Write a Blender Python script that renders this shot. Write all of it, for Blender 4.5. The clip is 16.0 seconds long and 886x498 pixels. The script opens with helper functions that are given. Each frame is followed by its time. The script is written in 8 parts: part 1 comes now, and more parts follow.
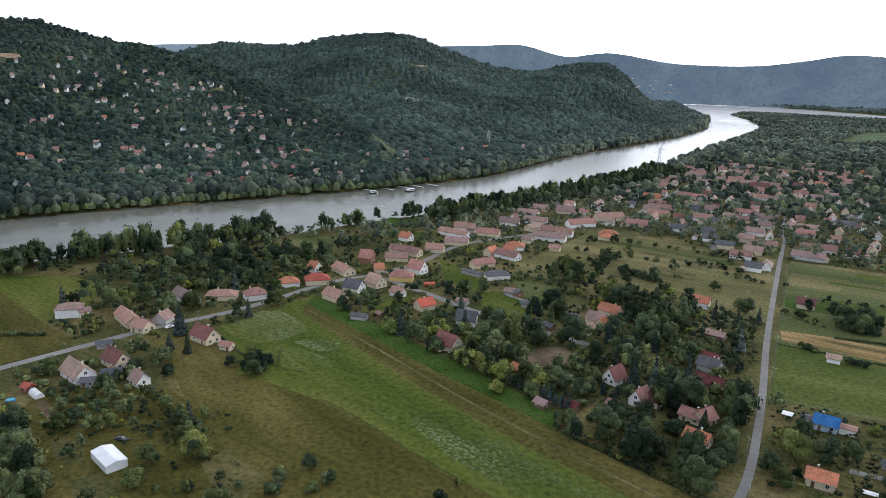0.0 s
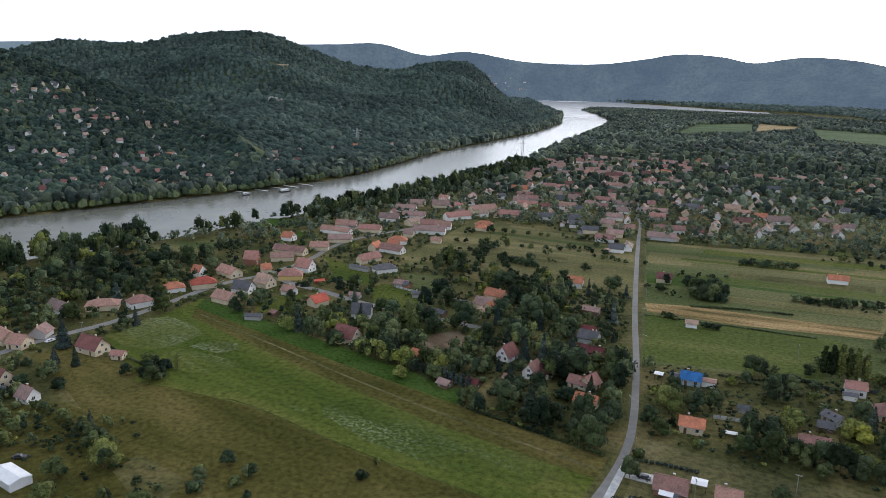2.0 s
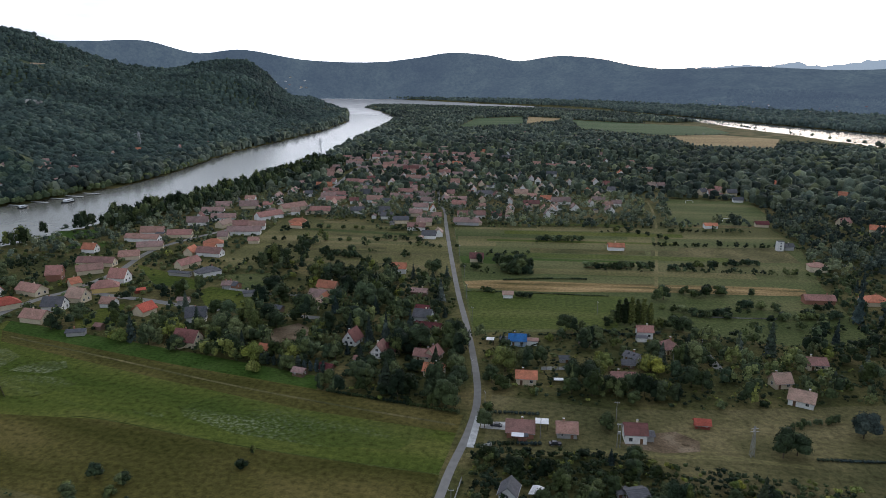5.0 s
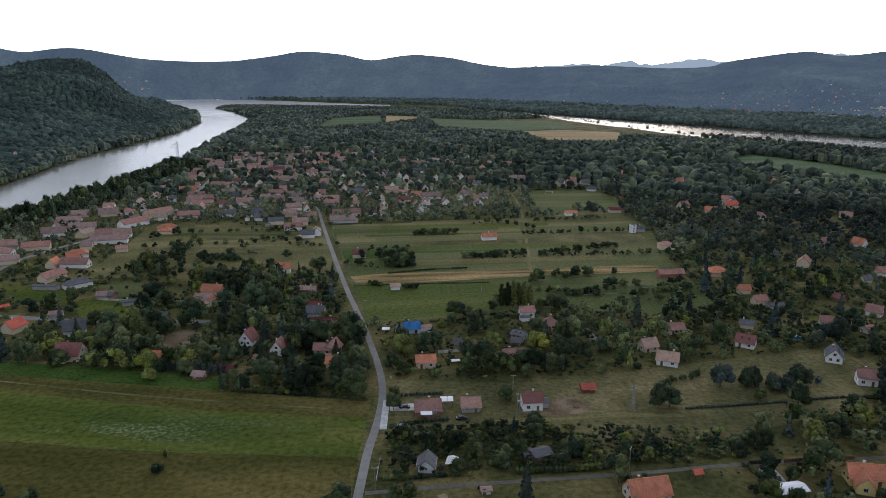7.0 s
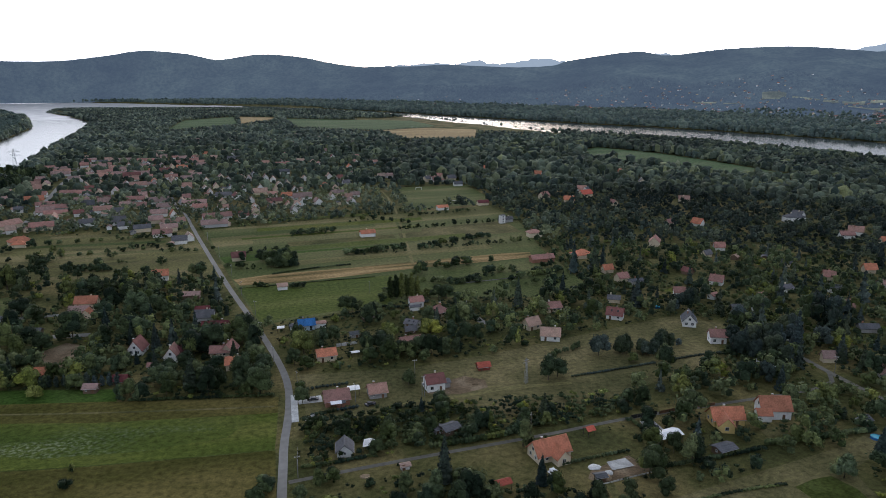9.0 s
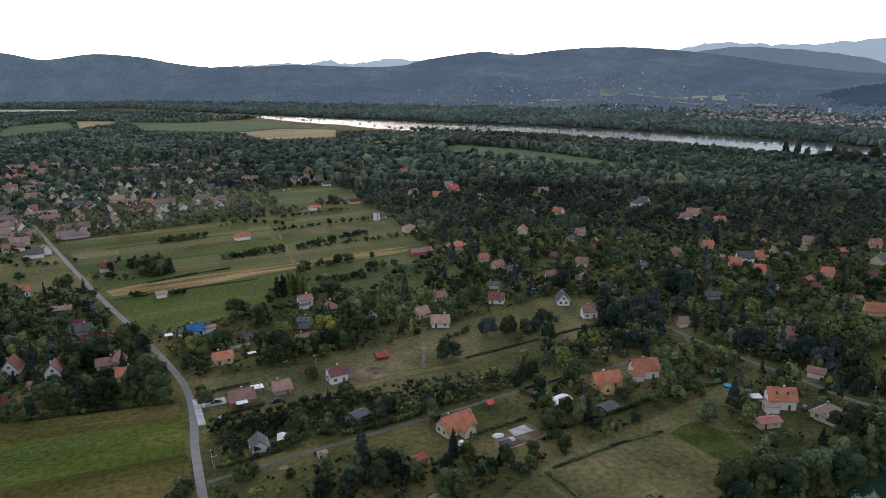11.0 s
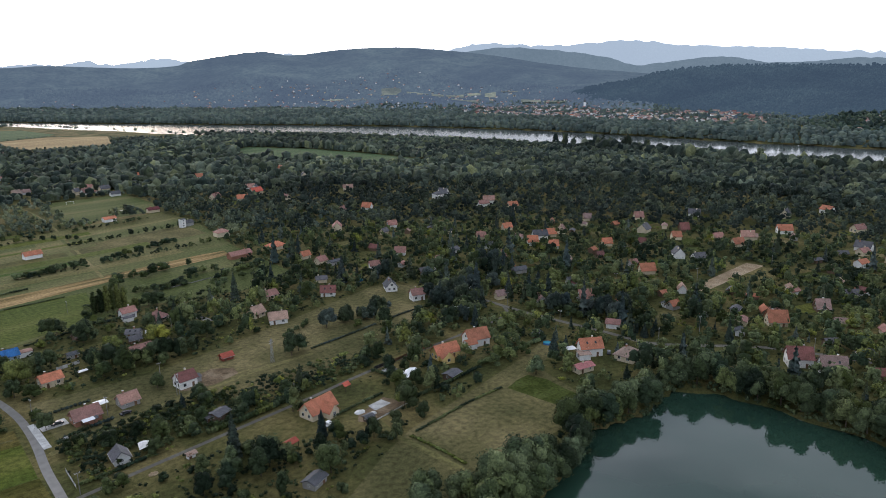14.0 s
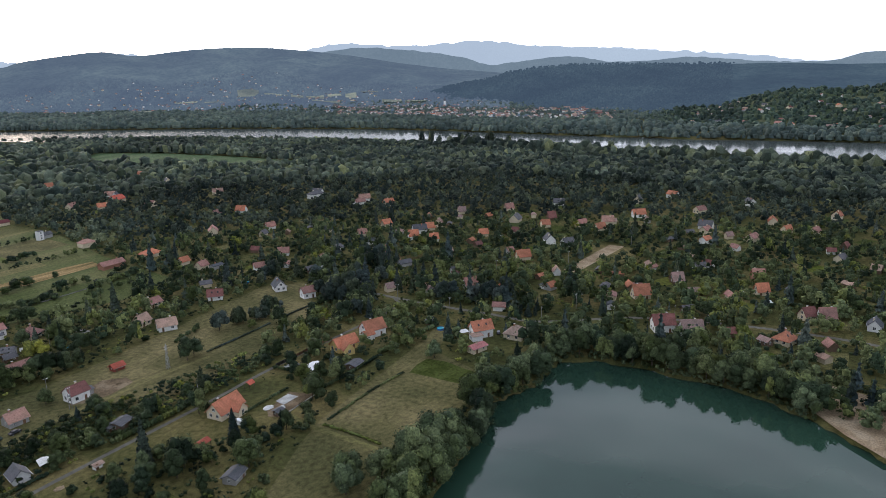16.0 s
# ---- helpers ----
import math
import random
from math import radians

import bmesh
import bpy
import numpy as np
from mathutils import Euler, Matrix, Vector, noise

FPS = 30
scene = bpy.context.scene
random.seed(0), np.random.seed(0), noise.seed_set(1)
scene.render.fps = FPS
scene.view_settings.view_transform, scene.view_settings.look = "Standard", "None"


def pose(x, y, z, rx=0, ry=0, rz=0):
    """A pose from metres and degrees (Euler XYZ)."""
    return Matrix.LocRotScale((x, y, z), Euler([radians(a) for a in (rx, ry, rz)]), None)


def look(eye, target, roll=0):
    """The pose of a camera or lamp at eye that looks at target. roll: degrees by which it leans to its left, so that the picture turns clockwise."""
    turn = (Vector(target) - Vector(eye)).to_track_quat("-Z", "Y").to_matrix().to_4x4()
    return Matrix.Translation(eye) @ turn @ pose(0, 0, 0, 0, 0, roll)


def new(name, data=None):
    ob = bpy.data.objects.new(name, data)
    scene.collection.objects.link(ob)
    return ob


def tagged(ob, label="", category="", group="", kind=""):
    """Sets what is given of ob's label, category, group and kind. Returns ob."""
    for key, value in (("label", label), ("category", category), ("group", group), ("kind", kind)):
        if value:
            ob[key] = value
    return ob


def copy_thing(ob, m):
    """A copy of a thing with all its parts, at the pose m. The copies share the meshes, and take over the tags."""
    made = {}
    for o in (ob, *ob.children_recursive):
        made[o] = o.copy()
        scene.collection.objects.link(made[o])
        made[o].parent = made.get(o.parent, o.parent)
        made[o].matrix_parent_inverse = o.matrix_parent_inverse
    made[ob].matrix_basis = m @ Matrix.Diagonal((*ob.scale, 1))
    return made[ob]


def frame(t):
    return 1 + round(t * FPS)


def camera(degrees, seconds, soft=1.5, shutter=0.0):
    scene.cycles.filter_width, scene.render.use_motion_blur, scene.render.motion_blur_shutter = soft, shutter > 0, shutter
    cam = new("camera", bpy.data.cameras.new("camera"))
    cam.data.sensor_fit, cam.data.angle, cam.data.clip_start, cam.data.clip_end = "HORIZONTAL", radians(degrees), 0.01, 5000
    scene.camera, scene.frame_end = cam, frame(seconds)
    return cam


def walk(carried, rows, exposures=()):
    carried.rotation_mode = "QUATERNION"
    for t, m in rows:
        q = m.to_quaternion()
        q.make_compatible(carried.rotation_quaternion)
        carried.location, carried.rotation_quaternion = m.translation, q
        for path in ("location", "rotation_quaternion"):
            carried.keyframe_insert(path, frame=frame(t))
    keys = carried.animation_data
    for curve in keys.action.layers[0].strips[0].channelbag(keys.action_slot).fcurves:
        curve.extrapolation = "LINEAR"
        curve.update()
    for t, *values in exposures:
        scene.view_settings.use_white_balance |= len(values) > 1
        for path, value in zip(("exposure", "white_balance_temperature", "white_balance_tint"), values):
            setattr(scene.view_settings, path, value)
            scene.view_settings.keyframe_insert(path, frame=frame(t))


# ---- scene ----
# ---------- camera ----------
cam = camera(64.45, 16.0, 0.65)
FLIGHT = [
    # seconds, x, y, z, heading clockwise from +y, pitch, roll
    (0, 46.8, 49.4, 119.6, -36.33, -13.73, 1.33), (1, 45.7, 40.8, 119.7, -30.90, -13.68, 1.18),
    (2, 43.3, 32.1, 119.7, -25.23, -13.63, 1.02), (3, 39.6, 23.6, 119.7, -19.46, -13.60, 0.86),
    (4, 34.9, 15.3, 119.7, -13.65, -13.57, 0.70), (5, 29.2, 7.5, 119.7, -7.82, -13.56, 0.53),
    (6, 22.8, 0.3, 119.6, -2.00, -13.55, 0.36), (7, 15.6, -6.2, 119.7, 3.81, -13.56, 0.19),
    (8, 7.8, -11.9, 119.7, 9.63, -13.57, 0.02), (9, -0.5, -16.8, 119.8, 15.46, -13.60, -0.16),
    (10, -9.1, -20.9, 119.9, 21.30, -13.64, -0.34), (11, -17.9, -24.0, 120.1, 27.15, -13.69, -0.52),
    (12, -27.0, -26.3, 120.2, 32.98, -13.75, -0.70), (13, -36.1, -27.7, 120.4, 38.79, -13.83, -0.88),
    (14, -45.1, -28.3, 120.5, 44.54, -13.92, -1.06), (15, -54.0, -28.2, 120.5, 50.20, -14.02, -1.24),
    (16, -62.7, -27.5, 120.4, 55.75, -14.14, -1.43),
]
walk(cam, [(t, pose(x, y, z, 90 + pitch, 0, -yaw) @ pose(0, 0, 0, 0, 0, roll)) for t, x, y, z, yaw, pitch, roll in FLIGHT],
     [(0, 0.74, 5900, 13), (2, 0.52, 5880, 13), (4, 0.20, 5830, 13), (7, 0.04, 5730, 14), (9, 0.10, 5730, 14), (12, 0.36, 5870, 14), (16, 0.56, 5890, 15)])

# ---------- light ----------
SUN_AZ, SUN_EL = 17.0, 7.0
world = bpy.data.worlds.new("overcast_evening")
scene.world = world
world.use_nodes = True
wn, wl = world.node_tree.nodes, world.node_tree.links
sky = wn.new("ShaderNodeTexSky")
sky.sky_type = "NISHITA"
sky.sun_disc = False
sky.sun_elevation, sky.sun_rotation = radians(SUN_EL), radians(SUN_AZ)
sky.dust_density, sky.air_density = 3.0, 1.0
cloud = wn.new("ShaderNodeTexNoise")
cloud.inputs["Scale"].default_value, cloud.inputs["Detail"].default_value = 2.2, 5
tc, squash = wn.new("ShaderNodeTexCoord"), wn.new("ShaderNodeMapping")
squash.inputs["Scale"].default_value = (1.0, 1.0, 5.0)
wl.new(tc.outputs["Generated"], squash.inputs["Vector"])
wl.new(squash.outputs["Vector"], cloud.inputs["Vector"])
veil = wn.new("ShaderNodeValToRGB")
veil.color_ramp.elements[0].position, veil.color_ramp.elements[1].position = 0.42, 0.66
veil.color_ramp.elements[0].color, veil.color_ramp.elements[1].color = (0.50, 0.53, 0.57, 1), (1.0, 1.01, 1.03, 1)
wl.new(cloud.outputs["Fac"], veil.inputs["Fac"])
# the overcast is thinnest and brightest low over the horizon
height, low = wn.new("ShaderNodeSeparateXYZ"), wn.new("ShaderNodeMapRange")
wl.new(tc.outputs["Generated"], height.inputs[0])
wl.new(height.outputs["Z"], low.inputs["Value"])
low.interpolation_type = "SMOOTHSTEP"
low.inputs["From Min"].default_value, low.inputs["From Max"].default_value = 0.0, 0.30
low.inputs["To Min"].default_value, low.inputs["To Max"].default_value = 1.75, 0.93
b_sky, b_veil, both = wn.new("ShaderNodeBackground"), wn.new("ShaderNodeBackground"), wn.new("ShaderNodeAddShader")
b_sky.inputs["Strength"].default_value = 0.045
# and brighter towards the hidden sun
toward, glow, level = wn.new("ShaderNodeVectorMath"), wn.new("ShaderNodeMapRange"), wn.new("ShaderNodeMath")
toward.operation, level.operation = "DOT_PRODUCT", "MULTIPLY"
wl.new(tc.outputs["Generated"], toward.inputs[0])
toward.inputs[1].default_value = (math.sin(radians(SUN_AZ)), math.cos(radians(SUN_AZ)), 0.0)
wl.new(toward.outputs["Value"], glow.inputs["Value"])
glow.interpolation_type = "SMOOTHSTEP"
glow.inputs["From Min"].default_value, glow.inputs["From Max"].default_value = 0.5, 1.0
glow.inputs["To Min"].default_value, glow.inputs["To Max"].default_value = 0.82, 1.9
wl.new(low.outputs[0], level.inputs[0])
wl.new(glow.outputs[0], level.inputs[1])
wl.new(level.outputs[0], b_veil.inputs["Strength"])
wl.new(sky.outputs[0], b_sky.inputs["Color"])
wl.new(veil.outputs["Color"], b_veil.inputs["Color"])
wl.new(b_sky.outputs[0], both.inputs[0])
wl.new(b_veil.outputs[0], both.inputs[1])
wl.new(both.outputs[0], wn["World Output"].inputs["Surface"])
sun = new("sun", bpy.data.lights.new("sun", "SUN"))
sun.data.energy, sun.data.angle, sun.data.color = 0.6, radians(14), (1.0, 0.86, 0.7)
_d = Vector((math.sin(radians(SUN_AZ)), math.cos(radians(SUN_AZ)), math.tan(radians(SUN_EL + 5))))
sun.matrix_world = look(_d * 500, (0, 0, 0))

# ---------- materials ----------
def node_mat(name, rough=0.8, spec=0.3):
    m = bpy.data.materials.new(name)
    m.use_nodes = True
    b = m.node_tree.nodes["Principled BSDF"]
    b.inputs["Roughness"].default_value = rough
    b.inputs["Specular IOR Level"].default_value = spec
    return m, m.node_tree.nodes, m.node_tree.links, b


def noise_node(n, l, scale, detail=4, stretch=None, rot=0.0):
    """Noise in world metres."""
    geo, t = n.new("ShaderNodeNewGeometry"), n.new("ShaderNodeTexNoise")
    t.inputs["Scale"].default_value, t.inputs["Detail"].default_value = scale, detail
    if stretch:
        mp = n.new("ShaderNodeMapping")
        mp.vector_type = "TEXTURE"
        mp.inputs["Scale"].default_value = stretch
        mp.inputs["Rotation"].default_value = (0, 0, radians(rot))
        l.new(geo.outputs["Position"], mp.inputs["Vector"])
        l.new(mp.outputs["Vector"], t.inputs["Vector"])
    else:
        l.new(geo.outputs["Position"], t.inputs["Vector"])
    return t.outputs["Fac"]


def ramp(n, l, fac, stops):
    r = n.new("ShaderNodeValToRGB")
    e = r.color_ramp.elements
    while len(e) < len(stops):
        e.new(0.5)
    for k, (p, c) in enumerate(stops):
        e[k].position, e[k].color = p, (*c, 1)
    l.new(fac, r.inputs["Fac"])
    return r.outputs["Color"]


def mixed(n, l, fac, a, b, mode="MIX"):
    m = n.new("ShaderNodeMix")
    m.data_type, m.blend_type = "RGBA", mode
    for sock, v in ((m.inputs["Factor"], fac), (m.inputs["A"], a), (m.inputs["B"], b)):
        if isinstance(v, (int, float)):
            sock.default_value = v
        elif isinstance(v, tuple):
            sock.default_value = (*v, 1)
        else:
            l.new(v, sock)
    return m.outputs["Result"]


def bumped(n, l, b, fac, strength, dist):
    k = n.new("ShaderNodeBump")
    k.inputs["Strength"].default_value, k.inputs["Distance"].default_value = strength, dist
    l.new(fac, k.inputs["Height"])
    l.new(k.outputs["Normal"], b.inputs["Normal"])


def ground_mat(name, dark, mid, light, patch=0.05, grain=1.2, stretch=None, rot=0.0, relief=0.25, flowers=0.0):
    """Grass or soil: broad patches, mowing streaks and fine grain."""
    m, n, l, b = node_mat(name, 0.95, 0.03)
    broad = noise_node(n, l, patch, 6, stretch, rot)
    fine = noise_node(n, l, grain, 5)
    base = ramp(n, l, broad, [(0.36, dark), (0.5, mid), (0.64, light)])
    tint = ramp(n, l, fine, [(0.3, (0.60, 0.61, 0.58)), (0.5, (1, 1, 1)), (0.72, (1.38, 1.34, 1.26))])
    blades = ramp(n, l, noise_node(n, l, grain * 4.5, 3), [(0.3, (0.66, 0.67, 0.66)), (0.5, (1, 1, 1)), (0.72, (1.33, 1.32, 1.27))])
    c = mixed(n, l, 1.0, mixed(n, l, 1.0, base, tint, "MULTIPLY"), blades, "MULTIPLY")
    if flowers:
        where = ramp(n, l, noise_node(n, l, 0.05, 7, (4, 1, 1), -13), [(0.56 - 0.2 * flowers, (0, 0, 0)), (0.70 - 0.12 * flowers, (1, 1, 1))])
        speck = ramp(n, l, noise_node(n, l, 0.7, 8), [(0.50 - 0.12 * flowers, (0, 0, 0)), (0.72 - 0.1 * flowers, (0.9, 0.9, 0.9))])
        c = mixed(n, l, mixed(n, l, 1.0, where, speck, "MULTIPLY"), c, (0.22, 0.245, 0.15))
    l.new(c, b.inputs["Base Color"])
    bumped(n, l, b, fine, 0.6, relief)
    return m


def foliage_mat(name, dark, mid, light, tree=0.13, stand=(0.011, 0.68, 1.22), grain=0.42, clumps=0.75, mixed_hues=0.7):
    """Leaves: each plant its own tone, each leaf clump a little off it."""
    m, n, l, b = node_mat(name, 0.75, 0.06)
    geo, cell, split = n.new("ShaderNodeNewGeometry"), n.new("ShaderNodeTexVoronoi"), n.new("ShaderNodeSeparateColor")
    cell.inputs["Scale"].default_value = tree
    cell.voronoi_dimensions = "2D"
    l.new(geo.outputs["Position"], cell.inputs["Vector"])
    l.new(cell.outputs["Color"], split.inputs["Color"])
    plant = split.outputs["Red"]
    leaf = n.new("ShaderNodeNewGeometry").outputs["Random Per Island"]
    oi = n.new("ShaderNodeObjectInfo").outputs["Random"]
    add = n.new("ShaderNodeMath")
    add.operation = "MULTIPLY_ADD"
    l.new(oi, add.inputs[0])
    add.inputs[1].default_value = 0.5
    l.new(plant, add.inputs[2])
    sub = n.new("ShaderNodeMath")
    sub.operation = "SUBTRACT"
    l.new(add.outputs[0], sub.inputs[0])
    sub.inputs[1].default_value = 0.25
    base = ramp(n, l, sub.outputs[0], [(0.0, dark), (0.5, mid), (1.0, light)])
    tone = ramp(n, l, leaf, [(0.0, (0.70, 0.71, 0.71)), (0.5, (0.97, 0.97, 0.97)), (1.0, (1.38, 1.35, 1.26))])
    fine = ramp(n, l, noise_node(n, l, 1.3, 4), [(0.32, (1 - grain, 1.01 - grain, 1.02 - grain)), (0.5, (1, 1, 1)), (0.7, (1 + 1.09 * grain, 1 + 1.02 * grain, 1 + 0.84 * grain))])
    hue = ramp(n, l, split.outputs["Green"], [(0.0, (1 - 0.16 * mixed_hues, 1, 1 + 0.2 * mixed_hues)), (0.4, (1, 1, 1)), (0.75, (1, 1 + 0.04 * mixed_hues, 1 - 0.16 * mixed_hues)), (1.0, (1 + 0.3 * mixed_hues, 1 + 0.2 * mixed_hues, 1 - 0.4 * mixed_hues))])
    c = mixed(n, l, 1.0, mixed(n, l, 1.0, mixed(n, l, 1.0, base, hue, "MULTIPLY"), tone, "MULTIPLY"), fine, "MULTIPLY")
    stands = ramp(n, l, noise_node(n, l, stand[0], 4), [(0.35, (stand[1], stand[1] * 1.03, stand[1] * 1.06)), (0.65, (stand[2], stand[2] * 0.985, stand[2] * 0.94))])
    l.new(mixed(n, l, 1.0, c, stands, "MULTIPLY"), b.inputs["Base Color"])
    bumped(n, l, b, noise_node(n, l, clumps, 4), 0.9, 0.9 / clumps)
    return m


def plain_mat(name, colour, rough=0.8, spec=0.3, vary=0.25, grain=3.0, metal=0.0, stretch=None):
    m, n, l, b = node_mat(name, rough, spec)
    b.inputs["Metallic"].default_value = metal
    f = noise_node(n, l, grain, 5, stretch)
    w = noise_node(n, l, grain * 0.12, 3)
    oi = n.new("ShaderNodeObjectInfo").outputs["Random"]
    lo, hi = tuple(c * (1 - vary) for c in colour), tuple(min(1, c * (1 + vary)) for c in colour)
    a = ramp(n, l, f, [(0.3, lo), (0.5, colour), (0.75, hi)])
    t = ramp(n, l, w, [(0.35, (1 - vary,) * 3), (0.65, (1 + vary * 0.4,) * 3)])
    o = ramp(n, l, oi, [(0.0, (1 - vary * 0.8,) * 3), (1.0, (1 + vary * 0.5,) * 3)])
    l.new(mixed(n, l, 1.0, mixed(n, l, 1.0, a, t, "MULTIPLY"), o, "MULTIPLY"), b.inputs["Base Color"])
    bumped(n, l, b, f, 0.3, 0.03)
    return m


def roof_mat(name, colour, vary=0.3):
    """Tiled roof: courses across the slope, patches of lichen and replaced tiles."""
    m, n, l, b = node_mat(name, 0.85, 0.2)
    geo = n.new("ShaderNodeNewGeometry")
    sep = n.new("ShaderNodeSeparateXYZ")
    l.new(geo.outputs["Position"], sep.inputs[0])
    wv = n.new("ShaderNodeMath")
    wv.operation = "MULTIPLY"
    l.new(sep.outputs["Z"], wv.inputs[0])
    wv.inputs[1].default_value = 4.5
    fr = n.new("ShaderNodeMath")
    fr.operation = "FRACT"
    l.new(wv.outputs[0], fr.inputs[0])
    course = ramp(n, l, fr.outputs[0], [(0.0, (0.7,) * 3), (0.25, (1.0,) * 3), (1.0, (1.08,) * 3)])
    f = noise_node(n, l, 2.5, 6)
    w = noise_node(n, l, 0.35, 4)
    oi = n.new("ShaderNodeObjectInfo").outputs["Random"]
    a = ramp(n, l, f, [(0.3, tuple(c * (1 - vary) for c in colour)), (0.5, colour), (0.75, tuple(min(1, c * (1 + vary)) for c in colour))])
    t = ramp(n, l, w, [(0.3, (0.72, 0.75, 0.72)), (0.6, (1.05, 1.0, 1.0))])
    o = ramp(n, l, oi, [(0.0, (0.75, 0.78, 0.8)), (1.0, (1.15, 1.08, 1.05))])
    c = mixed(n, l, 1.0, mixed(n, l, 1.0, a, t, "MULTIPLY"), mixed(n, l, 1.0, course, o, "MULTIPLY"), "MULTIPLY")
    l.new(c, b.inputs["Base Color"])
    bumped(n, l, b, fr.outputs[0], 0.5, 0.04)
    return m


def water_mat(name, colour, rough, ripple, scale, stretch, swell=0.25, dull=0.0, gleam=0.5):
    """Water: a tinted body with ripples; where wind dulls it, smooth streaks stay bright."""
    m, n, l, b = node_mat(name, rough, gleam)
    if dull:
        l.new(ramp(n, l, noise_node(n, l, 0.006, 3), [(0.56, (dull, dull, dull)), (0.72, (0.5, 0.5, 0.5))]), b.inputs["Specular IOR Level"])
    b.inputs["IOR"].default_value = 1.33
    f = noise_node(n, l, 0.02, 4)
    l.new(ramp(n, l, f, [(0.3, tuple(c * 0.8 for c in colour)), (0.7, tuple(c * 1.2 for c in colour))]), b.inputs["Base Color"])
    w = noise_node(n, l, scale, 4, stretch, 20)
    bumped(n, l, b, w, ripple, swell)
    return m


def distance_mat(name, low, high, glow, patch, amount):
    """Wooded ridges so far off that haze before them is painted as emission."""
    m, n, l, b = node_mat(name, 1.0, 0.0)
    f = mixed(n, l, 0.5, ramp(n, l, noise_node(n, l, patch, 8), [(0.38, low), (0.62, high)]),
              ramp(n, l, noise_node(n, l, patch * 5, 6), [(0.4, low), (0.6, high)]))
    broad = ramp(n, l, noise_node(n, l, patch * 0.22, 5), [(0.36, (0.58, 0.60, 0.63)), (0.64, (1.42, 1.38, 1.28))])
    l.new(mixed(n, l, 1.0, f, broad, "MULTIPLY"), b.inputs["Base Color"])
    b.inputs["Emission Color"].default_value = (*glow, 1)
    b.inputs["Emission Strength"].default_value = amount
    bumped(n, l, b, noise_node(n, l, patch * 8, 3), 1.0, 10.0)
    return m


MAT = {}
MAT["grass"] = ground_mat("rough_grass", (0.05, 0.055, 0.02), (0.0848, 0.0827, 0.0307), (0.1478, 0.1232, 0.0526), 0.03, 0.5)
MAT["meadow"] = ground_mat("meadow_grass", (0.051, 0.073, 0.013), (0.079, 0.098, 0.019), (0.119, 0.120, 0.032), 0.022, 0.45, (5, 1, 1), -13)
MAT["dry"] = ground_mat("dry_meadow", (0.074, 0.073, 0.031), (0.114, 0.104, 0.046), (0.170, 0.144, 0.070), 0.03, 0.5)
MAT["lush"] = ground_mat("lush_crop", (0.036, 0.066, 0.012), (0.046, 0.082, 0.016), (0.060, 0.096, 0.022), 0.05, 0.6)
MAT["lawn"] = ground_mat("kept_lawn", (0.040, 0.052, 0.012), (0.055, 0.069, 0.017), (0.072, 0.086, 0.025), 0.12, 0.9)
MAT["hay_green"] = ground_mat("green_hay", (0.055, 0.078, 0.018), (0.077, 0.096, 0.023), (0.104, 0.117, 0.034), 0.03, 0.5, (8, 1, 1), 4)
# green lightened and blued to paint the haze over distant fields
MAT["far_green"] = ground_mat("hazed_green_field", (0.058, 0.092, 0.042), (0.074, 0.112, 0.052), (0.092, 0.124, 0.064), 0.02, 0.3, (6, 1, 1), 4)
MAT["strip_a"] = ground_mat("pasture", (0.054, 0.071, 0.024), (0.084, 0.100, 0.036), (0.132, 0.128, 0.056), 0.03, 0.6, (8, 1, 1), 4)
MAT["strip_b"] = ground_mat("mown_hay", (0.088, 0.088, 0.035), (0.130, 0.122, 0.050), (0.186, 0.160, 0.076), 0.03, 0.6, (8, 1, 1), 4)
MAT["strip_c"] = ground_mat("mown_strip", (0.0522, 0.0522, 0.0126), (0.0808, 0.0733, 0.0207), (0.122, 0.102, 0.034), 0.04, 0.5, (4, 1, 1), -13)
MAT["bloom"] = ground_mat("flowering_grass", (0.050, 0.072, 0.014), (0.078, 0.097, 0.020), (0.120, 0.121, 0.037), 0.022, 0.45, (3, 1, 1), -13, flowers=0.30)
MAT["bloom_thin"] = ground_mat("thinly_flowering_grass", (0.051, 0.073, 0.013), (0.080, 0.099, 0.019), (0.120, 0.121, 0.032), 0.022, 0.45, (3, 1, 1), -13, flowers=0.15)
MAT["bloom_thick"] = ground_mat("thickly_flowering_grass", (0.052, 0.070, 0.016), (0.080, 0.095, 0.022), (0.124, 0.120, 0.042), 0.022, 0.45, (3, 1, 1), -13, flowers=0.75)
MAT["gold"] = ground_mat("ripe_grain", (0.085, 0.075, 0.028), (0.20, 0.14, 0.06), (0.32, 0.225, 0.108), 0.16, 0.7, (9, 1, 1), 4)
MAT["grain"] = ground_mat("far_ripe_grain", (0.24, 0.18, 0.09), (0.29, 0.215, 0.11), (0.33, 0.255, 0.135), 0.02, 0.3, (5, 1, 1), 4)
MAT["soil"] = ground_mat("bare_soil", (0.10, 0.074, 0.046), (0.155, 0.115, 0.074), (0.22, 0.17, 0.115), 0.12, 1.5)
MAT["sand"] = ground_mat("sandy_shore", (0.22, 0.16, 0.10), (0.29, 0.22, 0.145), (0.35, 0.28, 0.195), 0.12, 1.5)
MAT["asphalt"] = plain_mat("worn_asphalt", (0.215, 0.207, 0.19), 0.9, 0.2, 0.14, 0.4)
MAT["lane"] = plain_mat("dusty_lane", (0.155, 0.145, 0.122), 0.95, 0.1, 0.22, 0.5)
MAT["concrete"] = plain_mat("concrete", (0.5, 0.5, 0.48), 0.9)
MAT["leaf"] = foliage_mat("broadleaf", (0.0168, 0.0269, 0.016), (0.045, 0.063, 0.032), (0.1296, 0.15, 0.0672))
